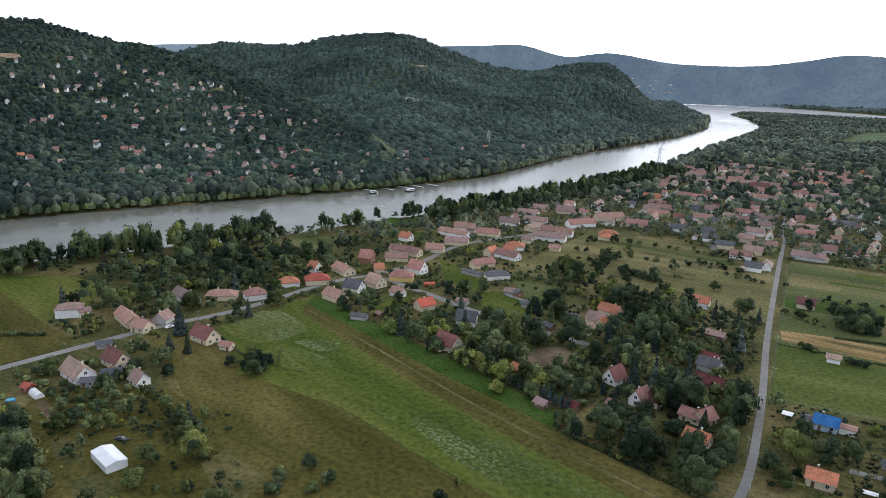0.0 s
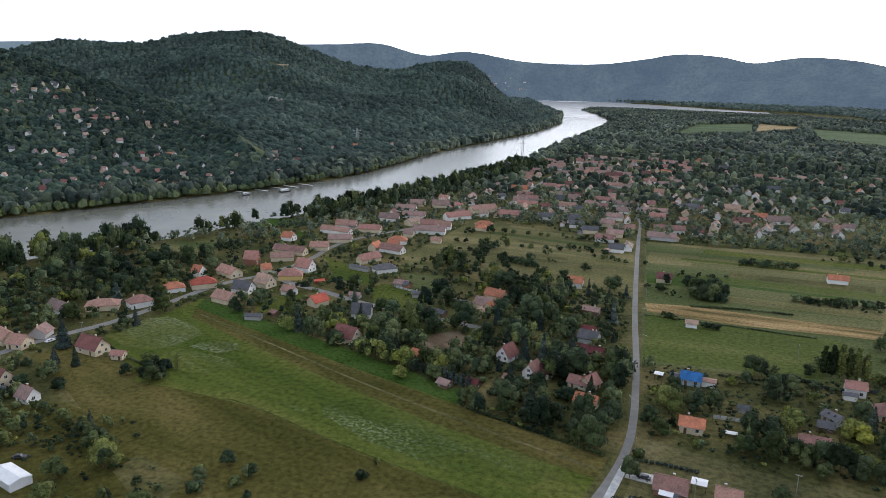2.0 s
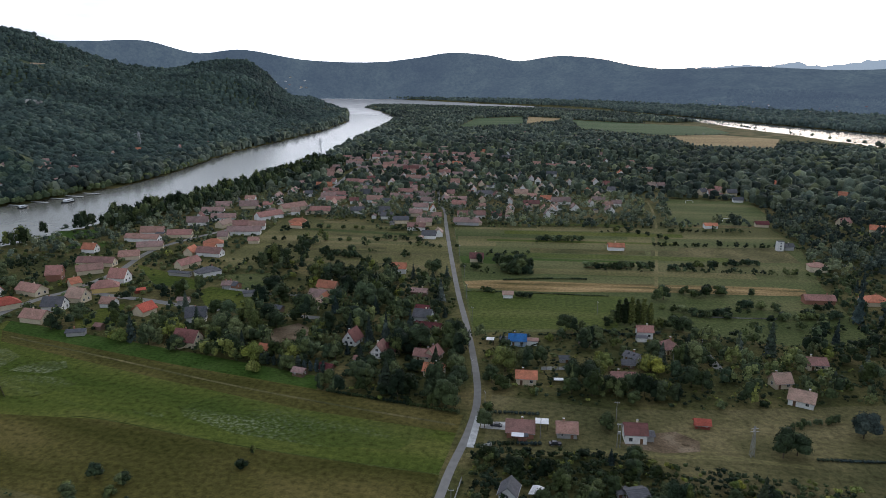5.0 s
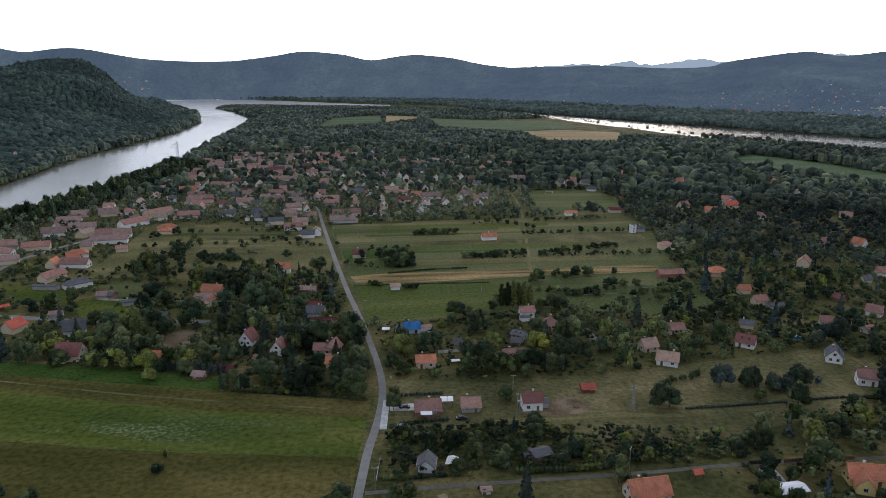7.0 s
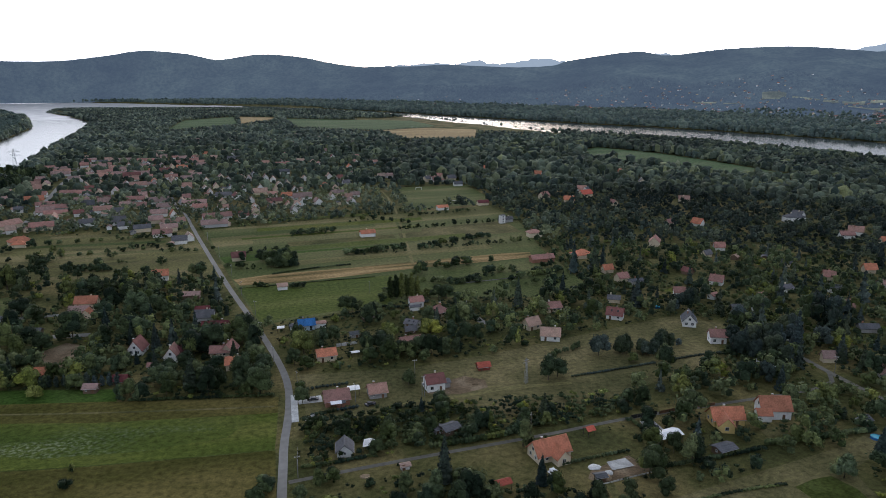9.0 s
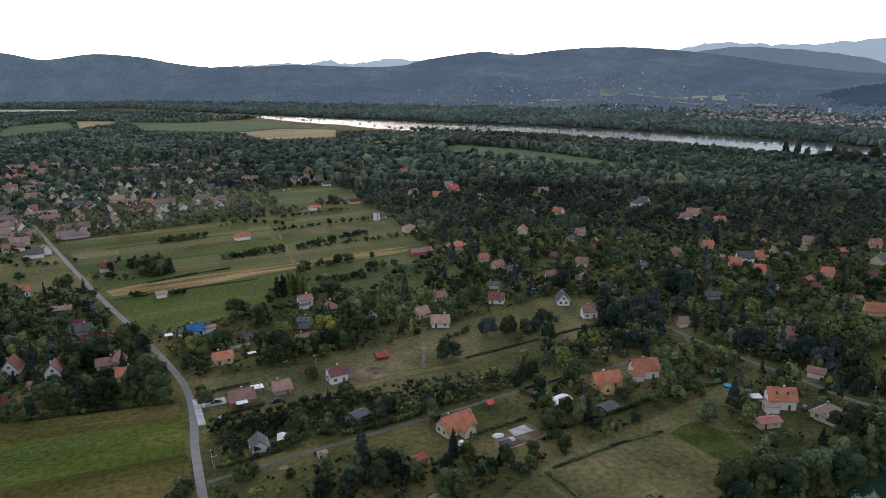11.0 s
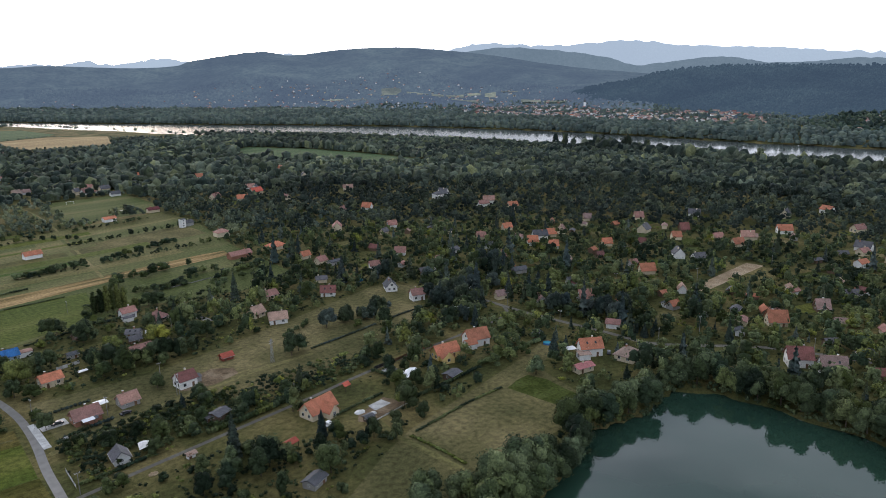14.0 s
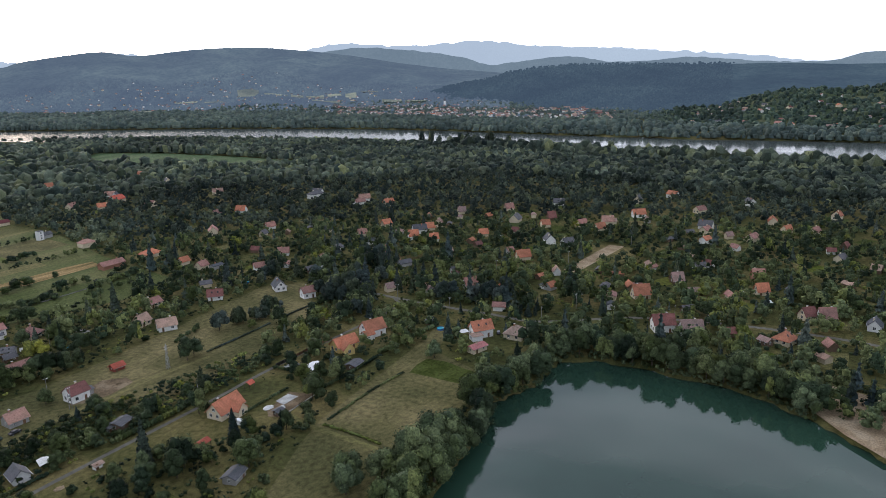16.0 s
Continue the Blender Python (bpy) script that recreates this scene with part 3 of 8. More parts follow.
sheet("hay_field", [(125, 600), (222, 618), (224, 580), (120, 560)], 0.045, MAT["strip_b"], "pale mown hay strip", "field")
sheet("hay_field", [(112, 530), (210, 545), (208, 500), (108, 490)], 0.045, MAT["dry"], "dry pasture strip", "field")
sheet("lawn", LAWN, 0.02, MAT["grass"], "rough lawn behind the lane", "lawn")
sheet("lake_meadow", LAKE_MEADOW, 0.02, MAT["dry"], "dry mown meadow above the lake", "meadow")
sheet("football_pitch", FAR_FIELDS[4], 0.05, MAT["strip_a"], "green village football pitch", "pitch")
q = np.random.default_rng(21)
v0 = 441.0
while v0 < 600:
    wide = q.uniform(6, 15)
    e0, e1 = q.uniform(0.02, 0.3), q.uniform(0.45, 0.98)
    if not 396 < v0 + wide and v0 < 440 or v0 > 440:
        west = -14 - max(0, v0 - 400) * 0.17 + 6
        x0, x1 = west + (205 - west) * e0, west + (205 - west) * e1
        sheet("field_strip", [(x0, v0 + x0 * 0.07), (x1, v0 + x1 * 0.07), (x1 + 1, v0 + wide + x1 * 0.07), (x0 - 1, v0 + wide + x0 * 0.07)], 0.06 + 0.0001 * v0, MAT[str(q.choice(["strip_a", "strip_b", "hay_green", "meadow", "grass"]))], "long narrow field strip", "field")
    v0 += wide + q.uniform(0.5, 9)
for k in range(9):
    a, b2 = q.uniform(-170, -110), q.uniform(-80, -40)
    y0 = 440 + k * 16
    sheet("field_strip", [(a, y0 + 9), (b2, y0 + 2), (b2, y0 + 10), (a, y0 + 17)], 0.06 + 0.002 * k, MAT[str(q.choice(["strip_a", "strip_b", "dry", "soil"]))], "long narrow field strip", "field")
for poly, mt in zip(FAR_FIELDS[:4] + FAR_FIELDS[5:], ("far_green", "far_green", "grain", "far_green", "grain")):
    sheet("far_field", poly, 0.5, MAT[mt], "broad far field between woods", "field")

# ---------- hills ----------
class Hills:
    """A range of hills round the plain: a foot line and a crest, by bearing."""

    def __init__(self, crest, foot, power, rough, back=500.0, jag=1.2):
        line = smooth_line([(c[0] * 10, 120 + c[2] * math.tan(radians(c[1]))) for c in crest], 4.0)
        self.a, self.h = line[:, 0] / 10, line[:, 1] + np.array([noise.fractal(Vector((q * 0.31, 0.5, 3.0)), 1.0, 2.0, 3) for q in line[:, 0]]) * jag
        self.r = np.interp(self.a, [c[0] for c in crest], [c[2] for c in crest])
        self.fa, self.fr = [f[0] for f in foot], [f[1] for f in foot]
        self.power, self.rough, self.back = power, rough, back

    def place(self, az, s):
        """Point at a bearing in degrees; s is 0 at the foot, 1 at the crest, past 1 behind it."""
        rr, rf, hh = np.interp(az, self.a, self.r), np.interp(az, self.fa, self.fr), np.interp(az, self.a, self.h)
        rad = np.where(s <= 1, rf + (rr - rf) * s, rr + (s - 1) * self.back)
        rise = np.where(s <= 1, np.clip(s, 0, 1) ** self.power, np.clip(1 - (s - 1) * 0.7, 0.2, 1))
        x, y = rad * np.sin(np.radians(az)), rad * np.cos(np.radians(az))
        fold = np.array([noise.fractal(Vector((u / 420, v / 420, 0.3)), 1.0, 2.0, 3) for u, v in zip(np.ravel(x), np.ravel(y))]).reshape(np.shape(x))
        bump = fold * self.rough * hh * np.clip(s, 0, 1) * np.clip((1 - s) * 3, 0, 1)
        return x, y, np.maximum(hh * rise + bump, 0.0) - np.where(s <= 0, 3.0, 0.0)

    def build(self, name, material, label, na=160, ns=40, smax=1.6):
        A, S = np.meshgrid(np.linspace(self.a[0], self.a[-1], na), np.linspace(0, smax, ns), indexing="ij")
        x, y, z = self.place(A, S)
        rad = np.hypot(x, y)
        k = np.minimum(1, 4930 / rad)
        v = np.stack([x * k, y * k, z], -1).reshape(-1, 3)
        i, j = np.meshgrid(np.arange(na - 1), np.arange(ns - 1), indexing="ij")
        a = i * ns + j
        t = np.vstack([np.stack([a, a + ns, a + 1], -1).reshape(-1, 3), np.stack([a + 1, a + ns, a + ns + 1], -1).reshape(-1, 3)])
        return tagged(new(name, bulk(name, v, t, material, True)), label, "hill", kind="structure")


WEST_HILL = Hills([(-95, 3.2, 1500), (-80, 3.2, 1520), (-70, 3.1, 1534), (-65.3, 3.05, 1534), (-63.1, 3.06, 1537), (-60.8, 2.43, 1520), (-58.4, 1.91, 1483), (-56.2, 1.66, 1426), (-51.3, 0.41, 1342), (-47.3, -1.07, 1257), (-42.6, -2.63, 1132), (-39.2, -4.38, 1004), (-36.5, -6.6, 880)],
                  [(-95, 655), (-64, 680), (-52, 740), (-42, 780), (-36.5, 800)], 1.15, 0.16)
MAIN_HILL = Hills([(-70, 0.5, 2500), (-58.4, 0.3, 2500), (-55.3, 1.2, 2500), (-52.4, 2.0, 2450), (-49.1, 2.0, 2400), (-46.1, 2.1, 2350), (-43.9, 2.7, 2300), (-39.8, 3.1, 2250), (-37.3, 2.9, 2250), (-34.7, 2.0, 2300),
                   (-31.5, 0.9, 2350), (-28.9, 0.5, 2400), (-26.7, 0.7, 2450), (-25, 1.1, 2450), (-22.7, 1.2, 2450), (-21.1, 0.4, 2450), (-20, -0.8, 2420), (-18.5, -1.8, 2380), (-16.4, -2.7, 2300)],
                  [(-70, 1700), (-58, 1600), (-50, 1400), (-46, 1180), (-42, 960), (-38, 815), (-33, 910), (-27, 1000), (-24, 1270), (-20.5, 1450), (-17, 1760), (-15, 2180)], 1.5, 0.34)
NORTH_RIDGE = Hills([(-36, 2.4, 4720), (-32.9, 2.5, 4720), (-29.8, 2.6, 4720), (-26.3, 1.8, 4720), (-22.9, 2.1, 4720), (-18.2, 1.4, 4720), (-13, 1.3, 4720), (-9.5, 1.7, 4720), (-6.9, 2.1, 4720), (-3.9, 1.9, 4720), (-1.7, 1.5, 4720), (1.4, 1.9, 4700),
                     (4.5, 1.7, 4700), (7.1, 1.2, 4650), (10, 0.9, 4600), (14, 0.7, 4600)], [(-36, 4520), (-14, 4520), (-7, 4400), (4, 4150), (14, 3500)], 1.1, 0.4, 100)
EAST_RIDGE = Hills([(5, 0.2, 4550), (9, 0.9, 4500), (13.3, 1.0, 4450), (15.9, 1.1, 4450), (20.9, 0.9, 4450), (24.1, 1.0, 4450), (25.6, 1.4, 4450), (30.3, 2.0, 4400), (32.8, 1.7, 4400), (36.8, 2.1, 4400), (41.2, 2.2, 4350), (45, 1.9, 4300),
                    (48.9, 1.4, 4250), (52.4, 0.8, 4200), (56, 0.3, 4100), (59, 0.0, 4000), (63, -0.4, 3900)], [(5, 3900), (13, 3450), (26, 2900), (36, 2450), (52, 2000), (63, 1700)], 1.9, 0.3, 300)
SOUTH_RIDGE = Hills([(50, -2.25, 3000), (54, -1.55, 3000), (57, -1.0, 3000), (59.5, -0.6, 3000), (62.1, 0.0, 3000), (65.6, 0.3, 3000), (69.9, 0.3, 3000), (76, 0.15, 3000), (81.7, 0.1, 3000), (87.5, -0.1, 3000), (100, 0.2, 3000)],
                    [(50, 2600), (58, 2350), (66, 2000), (76, 1700), (100, 1700)], 1.4, 0.12, 300)
NEAR_EAST = Hills([(72, -4.0, 1900), (74.2, -3.3, 1900), (77.4, -3.1, 1900), (80, -2.3, 1900), (82.6, -1.9, 1900), (87.6, -1.8, 1900), (100, -1.4, 1900)], [(72, 1420), (80, 1330), (100, 1320)], 1.2, 0.1, 300)
BLUE_GAP = Hills([(-61, 1.6, 4800), (-58.5, 2.0, 4800), (-55.6, 2.2, 4800), (-52.4, 2.3, 4800), (-49, 2.1, 4800)], [(-61, 4500), (-49, 4500)], 1, 0, 60)
PALE_NORTH = Hills([(8, 0.8, 4840), (10.2, 1.1, 4840), (15, 1.4, 4840), (16.3, 1.3, 4840), (18.3, 1.65, 4840), (19.6, 1.3, 4840), (23.3, 1.75, 4840), (25.6, 1.5, 4840), (27.8, 1.9, 4840), (29.3, 2.05, 4840), (31, 1.9, 4840), (32.5, 2.1, 4840), (34, 1.6, 4840)],
                   [(8, 4700), (34, 4700)], 1, 0, 60, 12.0)
PALE_EAST = Hills([(43, 1.7, 4840), (45, 2.1, 4840), (47.6, 2.6, 4840), (51.6, 2.4, 4840), (53.8, 2.3, 4840), (56.4, 2.5, 4840), (59.9, 2.55, 4840), (63.4, 2.1, 4840), (69.9, 1.7, 4840), (73.2, 1.4, 4840), (79, 0.9, 4840), (82.4, 0.4, 4840), (84.8, 0.2, 4840), (100, 0.1, 4840)],
                  [(43, 4760), (100, 4760)], 1, 0, 40, 16.0)
MID_EAST = Hills([(44, 1.5, 4720), (46.3, 1.9, 4720), (49.8, 2.2, 4720), (53.3, 1.9, 4720), (56.8, 1.4, 4720), (59.5, 0.6, 4720), (60.4, 0.6, 4720), (65.6, 1.1, 4720), (69.1, 0.6, 4720), (72, 0.6, 4720), (75.2, 0.8, 4720), (79.8, 0.35, 4720), (83, 0.2, 4720), (84.8, 0.25, 4720), (86.1, 0.65, 4720), (88, 0.8, 4720), (100, 0.9, 4720)],
                 [(44, 4500), (100, 4500)], 1, 0, 40, 7.0)
WEST_HILL.build("hill_west", MAT["hill"], "green wooded hillside with scattered houses across the river", 160, 40)
MAIN_HILL.build("hill_main", MAT["hill"], "high wooded hill falling to the river bend", 200, 50, 1.3)
NEAR_EAST.build("hill_near_east", MAT["hill"], "low wooded slope with scattered houses beyond the river", 60, 20)
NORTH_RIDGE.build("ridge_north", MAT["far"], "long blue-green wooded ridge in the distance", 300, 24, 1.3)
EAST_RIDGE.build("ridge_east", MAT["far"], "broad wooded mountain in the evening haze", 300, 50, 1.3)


def slope_field(hills, az0, az1, s0, s1, material):
    """A field lying on a far slope."""
    A, S = np.meshgrid(np.linspace(az0, az1, 7), np.linspace(s0, s1, 5), indexing="ij")
    x, y, z = hills.place(A, S)
    v = np.stack([x, y, z + 5], -1).reshape(-1, 3)
    ob = new("slope_field", mesh_of("slope_field", v.tolist(), [(i * 5 + j, i * 5 + j + 1, i * 5 + j + 6, i * 5 + j + 5) for i in range(6) for j in range(4)], MAT[material]))
    tagged(ob, "pale field on a far mountain slope", "field", kind="structure")


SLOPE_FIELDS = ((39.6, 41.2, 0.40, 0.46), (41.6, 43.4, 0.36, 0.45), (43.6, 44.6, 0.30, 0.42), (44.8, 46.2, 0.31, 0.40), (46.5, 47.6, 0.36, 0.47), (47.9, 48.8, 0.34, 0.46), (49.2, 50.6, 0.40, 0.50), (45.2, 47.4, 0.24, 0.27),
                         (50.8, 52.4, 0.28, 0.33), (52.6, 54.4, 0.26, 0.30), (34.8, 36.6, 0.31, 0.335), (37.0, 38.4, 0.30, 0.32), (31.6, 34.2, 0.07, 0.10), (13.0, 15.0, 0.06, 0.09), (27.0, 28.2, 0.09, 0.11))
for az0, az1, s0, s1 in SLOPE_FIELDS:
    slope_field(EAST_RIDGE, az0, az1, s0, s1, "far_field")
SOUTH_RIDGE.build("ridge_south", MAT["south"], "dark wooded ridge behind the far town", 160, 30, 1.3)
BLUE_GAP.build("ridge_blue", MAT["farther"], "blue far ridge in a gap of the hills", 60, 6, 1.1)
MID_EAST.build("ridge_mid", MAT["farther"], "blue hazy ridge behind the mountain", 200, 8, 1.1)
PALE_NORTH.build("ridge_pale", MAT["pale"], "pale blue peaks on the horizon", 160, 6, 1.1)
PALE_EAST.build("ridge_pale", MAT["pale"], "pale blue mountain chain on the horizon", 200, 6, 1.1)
# ---------- houses ----------
ROOF_WORDS = dict(orange="orange tiled", red="bright red tiled", redbrown="red-brown tiled", darkred="dark red tiled", maroon="maroon tiled", brown="brown tiled",
                  tan="faded tan tiled", rust="mottled rusty tiled", slate="dark grey", pink="pink sheet", blue="bright blue")
WALL_WORDS = dict(white="white", cream="cream", grey="grey", brick="brick", wood="dark timber", redwood="red timber", greyblock="grey block", paleblue="pale blue", yellow="yellow", whitewood="white timber")
BOOK = {}
HOMES = {}


def wall_mesh(L, W, hw, hr, hip):
    x, y = L / 2, W / 2
    v = [(-x, -y, -0.3), (x, -y, -0.3), (x, y, -0.3), (-x, y, -0.3), (-x, -y, hw), (x, -y, hw), (x, y, hw), (-x, y, hw)]
    f = [(0, 1, 5, 4), (2, 3, 7, 6), (3, 2, 1, 0)]
    if hip:
        f += [(1, 2, 6, 5), (3, 0, 4, 7), (4, 5, 6, 7)]
    else:
        v += [(-x, 0, hw + hr), (x, 0, hw + hr)]
        f += [(1, 2, 6, 9, 5), (3, 0, 4, 8, 7), (4, 5, 9, 8), (6, 7, 8, 9)]
    return v, f


def roof_mesh(L, W, hw, hr, hip, eave=0.55, t=0.2):
    """Two slopes, or four, as slabs with thickness and eaves."""
    slope = hr / (W / 2)
    x, y = L / 2 + eave, W / 2 + eave
    zl, zt = hw - eave * slope, hw + hr
    if hip:
        rx = max(L / 2 - W / 2, 0.3)
        top = [(-x, -y, zl), (x, -y, zl), (x, y, zl), (-x, y, zl), (-rx, 0, zt), (rx, 0, zt)]
        v = [(a, b, c + t) for a, b, c in top] + [(a * 0.99, b * 0.99, c) for a, b, c in top[:4]]
        f = [(0, 1, 5, 4), (1, 2, 5), (2, 3, 4, 5), (3, 0, 4), (0, 6, 7, 1), (1, 7, 8, 2), (2, 8, 9, 3), (3, 9, 6, 0), (9, 8, 7, 6)]
        return v, f
    v = [(-x, -y, zl + t), (x, -y, zl + t), (x, 0, zt + t), (-x, 0, zt + t), (x, y, zl + t), (-x, y, zl + t),
         (-x, -y, zl), (x, -y, zl), (x, 0, zt), (-x, 0, zt), (x, y, zl), (-x, y, zl)]
    f = [(0, 1, 2, 3), (3, 2, 4, 5), (0, 6, 7, 1), (5, 4, 10, 11), (1, 7, 8, 2), (2, 8, 10, 4), (0, 3, 9, 6), (3, 5, 11, 9), (6, 9, 8, 7), (9, 11, 10, 8)]
    return v, f


def kid(name, me, parent, m=None, label=""):
    ob = new(name, me)
    ob.parent = parent
    if m is not None:
        ob.matrix_local = m
    if label:
        ob["label"] = label
    return ob


def box_mesh(name, sx, sy, sz, material):
    key = (name, round(sx, 2), round(sy, 2), round(sz, 2), material.name)
    if key not in BOOK:
        bm = bmesh.new()
        box_bm(bm, 0, 0, sz / 2, sx, sy, sz)
        me = bpy.data.meshes.new(name)
        bm.to_mesh(me)
        bm.free()
        me.materials.append(material)
        BOOK[key] = me
    return BOOK[key]


def ring_mesh(sx, sz, rim=0.09, deep=0.1):
    """A window frame with a mullion, lying in the xz plane."""
    key = ("ring", sx, sz)
    if key not in BOOK:
        bm = bmesh.new()
        for cx, cz, w, h in ((-sx / 2, sz / 2, rim, sz + rim), (sx / 2, sz / 2, rim, sz + rim), (0, 0, sx - rim, rim), (0, sz, sx - rim, rim), (0, sz / 2, 0.06, sz - rim)):
            box_bm(bm, cx, 0, cz, w, deep, h)
        me = bpy.data.meshes.new("window")
        bm.to_mesh(me)
        bm.free()
        me.materials.append(MAT["frame_white"])
        BOOK[key] = me
    return BOOK[key]


def add_window(home, x, y, z, turn, sx=1.2, sz=1.3, top=9.0):
    if z + sz > top - 0.2:
        sx, sz = 0.7, max(0.5, round(top - z - 0.3, 1))
    w = kid("window", ring_mesh(sx, sz), home, pose(x, y, z, 0, 0, turn))
    kid("pane", box_mesh("pane", sx, 0.05, sz, MAT["glass"]), w)
    return w


def house(x, y, turn, L, W, hw, hr, roof, wall, hip, rich=1, z=0.0, group="village houses", shed=False):
    rnd = random.Random(int(x * 7 + y * 13))
    small = L * W < 32
    what = "garden shed" if small else "house"
    home = new("shed" if small else "house")
    home.matrix_world = pose(x, y, z, 0, 0, turn)
    HOMES[(x, y)] = home
    size = "small " if small else ("long " if L > 1.7 * W else "")
    tagged(home, f"{size}{WALL_WORDS[wall]} {what} with {'hipped ' if hip else ''}{ROOF_WORDS[roof]} roof", "shed" if small else "house", group)
    kid("wall", mesh_of("wall", *wall_mesh(L, W, hw, hr - 0.02, hip), WALL[wall]), home)
    rf = kid("roof", mesh_of("roof", *roof_mesh(L, W, hw, hr, hip), ROOF[roof]), home)
    if small and rich < 2:
        return home
    if not small and rich >= 1:
        cx = rnd.uniform(-0.3, 0.3) * L
        ch = kid("chimney", box_mesh("chimney", 0.6, 0.6, 2.0, WALL["brick" if rnd.random() < 0.6 else "cream"]), home, pose(cx, W * 0.12, hw + hr * 0.76 - 0.6))
        if rich >= 2:
            kid("chimney_cap", box_mesh("chimney_cap", 0.8, 0.8, 0.1, MAT["concrete"]), ch, pose(0, 0, 2.0))
    if rich >= 1:
        ends = ((L / 2, 90), (-L / 2, 90)) if rich >= 2 else ((L / 2, 90),)
        for ex, tr in ends:
            for wy in ((-W * 0.22, W * 0.22) if W > 6 else (0,)):
                add_window(home, ex, wy, 1.0, tr, top=hw)
            if not hip and hr > 3.2:
                add_window(home, ex, 0, hw + 0.5, tr, 1.2, 1.2)
    if rich >= 2:
        n = max(2, int(L / 4.2))
        for side in (-1, 1):
            door_at = rnd.randrange(n) if side < 0 else -1
            for k in range(n):
                wx = (k + 0.5) / n * L - L / 2
                if k == door_at:
                    d = kid("door", box_mesh("door", 1.0, 0.1, 2.05, MAT["door_wood"]), home, pose(wx, side * W / 2, 0.02))
                else:
                    add_window(home, wx, side * W / 2, 1.0, 0, top=hw)
                    if hw > 4:
                        add_window(home, wx, side * W / 2, 3.2, 0, 1.2, 1.1)
        for side in (-1, 1):
            g = kid("gutter", box_mesh("gutter", L + 0.9, 0.12, 0.12, MAT["metal"]), home, pose(0, side * (W / 2 + 0.58), hw - 0.55 * hr / (W / 2) + 0.02))
        if not hip and hr > 1.5:
            kid("ridge_cap", box_mesh("ridge_cap", round(L + 0.9, 1), 0.34, 0.14, ROOF[roof]), rf, pose(0, 0, hw + hr + 0.12))
        if not small and rnd.random() < 0.15:
            slope = math.degrees(math.atan2(hr, W / 2))
            for k in (-0.2, 0.2):
                kid("skylight", box_mesh("skylight", 0.8, 1.1, 0.08, MAT["glass"]), rf, pose(k * L, -W * 0.25, hw + hr * 0.5 + 0.21, slope, 0, 0))
    return home


def home_at(x, y):
    return HOMES[min(HOMES, key=lambda q: math.hypot(q[0] - x, q[1] - y))]


def add_wing(home, x, y, turn, L, W, hw, hr, roof, wall, hip=0):
    """A lower wing built onto a house."""
    m = pose(x, y, 0, 0, 0, turn)
    kid("wing_wall", mesh_of("wing_wall", *wall_mesh(L, W, hw, hr - 0.02, hip), WALL[wall]), home, m)
    kid("wing_roof", mesh_of("wing_roof", *roof_mesh(L, W, hw, hr, hip, 0.4, 0.17), ROOF[roof]), home, m)
    for ex in (-L / 2, L / 2):
        w = kid("window", ring_mesh(1.2, 1.3), home, m @ pose(ex, 0, 1.0, 0, 0, 90))
        kid("pane", box_mesh("pane", 1.2, 0.05, 1.3, MAT["glass"]), w)


HOUSES = []
HOUSES += [
    (-54, 307, 77, 8, 6.4, 2.76, 4.2, "maroon", "white", 0),
    (-38, 294, 80, 7.2, 6, 2.76, 3.86, "redbrown", "white", 0),
    (-21, 325, -8, 12, 7.2, 2.76, 3.02, "darkred", "cream", 0),
    (-18, 293, -8, 8, 4.8, 2.58, 2.18, "redbrown", "cream", 0),
    (-14, 294, 70, 7.2, 5.6, 2.76, 3.02, "redbrown", "cream", 0),
    (-11, 277, -6, 8, 6.4, 2.94, 2.18, "orange", "cream", 0),
    (22, 318, 2, 7.6, 6.4, 2.76, 2.18, "blue", "paleblue", 0),
    (27, 276, 3, 8, 6.8, 2.94, 2.02, "orange", "cream", 0),
    (26, 232, 2, 9.2, 6.8, 2.58, 2.69, "redbrown", "brick", 0),
    (42, 234, 2, 6.8, 6, 2.39, 2.52, "rust", "greyblock", 0),
    (65, 234, 3, 7.2, 6.4, 3.68, 2.52, "maroon", "white", 0),
    (-89, 289, -13, 5.4, 4.5, 2.21, 2.02, "orange", "wood", 0),
]
HOUSES += [
    (-56, 273, -13, 5.4, 3.6, 2.02, 1.68, "darkred", "wood", 0),
    (150, 310, 3, 8, 6.4, 2.76, 2.18, "redbrown", "cream", 0),
    (129, 288, 15, 7.2, 5.6, 2.76, 3.02, "tan", "cream", 0),
    (132, 272, -25, 8.8, 6.8, 2.76, 2.86, "tan", "white", 0),
    (82, 337, 4, 7.2, 5.6, 3.68, 2.02, "redbrown", "white", 0),
    (90, 320, 25, 8.8, 8, 2.76, 2.86, "redbrown", "cream", 1),
    (66, 281, 4, 9.6, 6.4, 2.76, 2.02, "redbrown", "cream", 0),
    (73, 306, -40, 6.3, 5.4, 2.58, 1.34, "slate", "greyblock", 0),
    (176, 290, -40, 8, 5.6, 2.76, 3.02, "maroon", "white", 0),
    (207, 272, 60, 9.6, 6.4, 2.94, 3.36, "slate", "white", 0),
    (205, 247, -20, 7.2, 5.6, 3.68, 2.52, "redbrown", "white", 0),
    (90, 247, 0, 5, 3.6, 1.84, 1.34, "red", "redwood", 0),
]
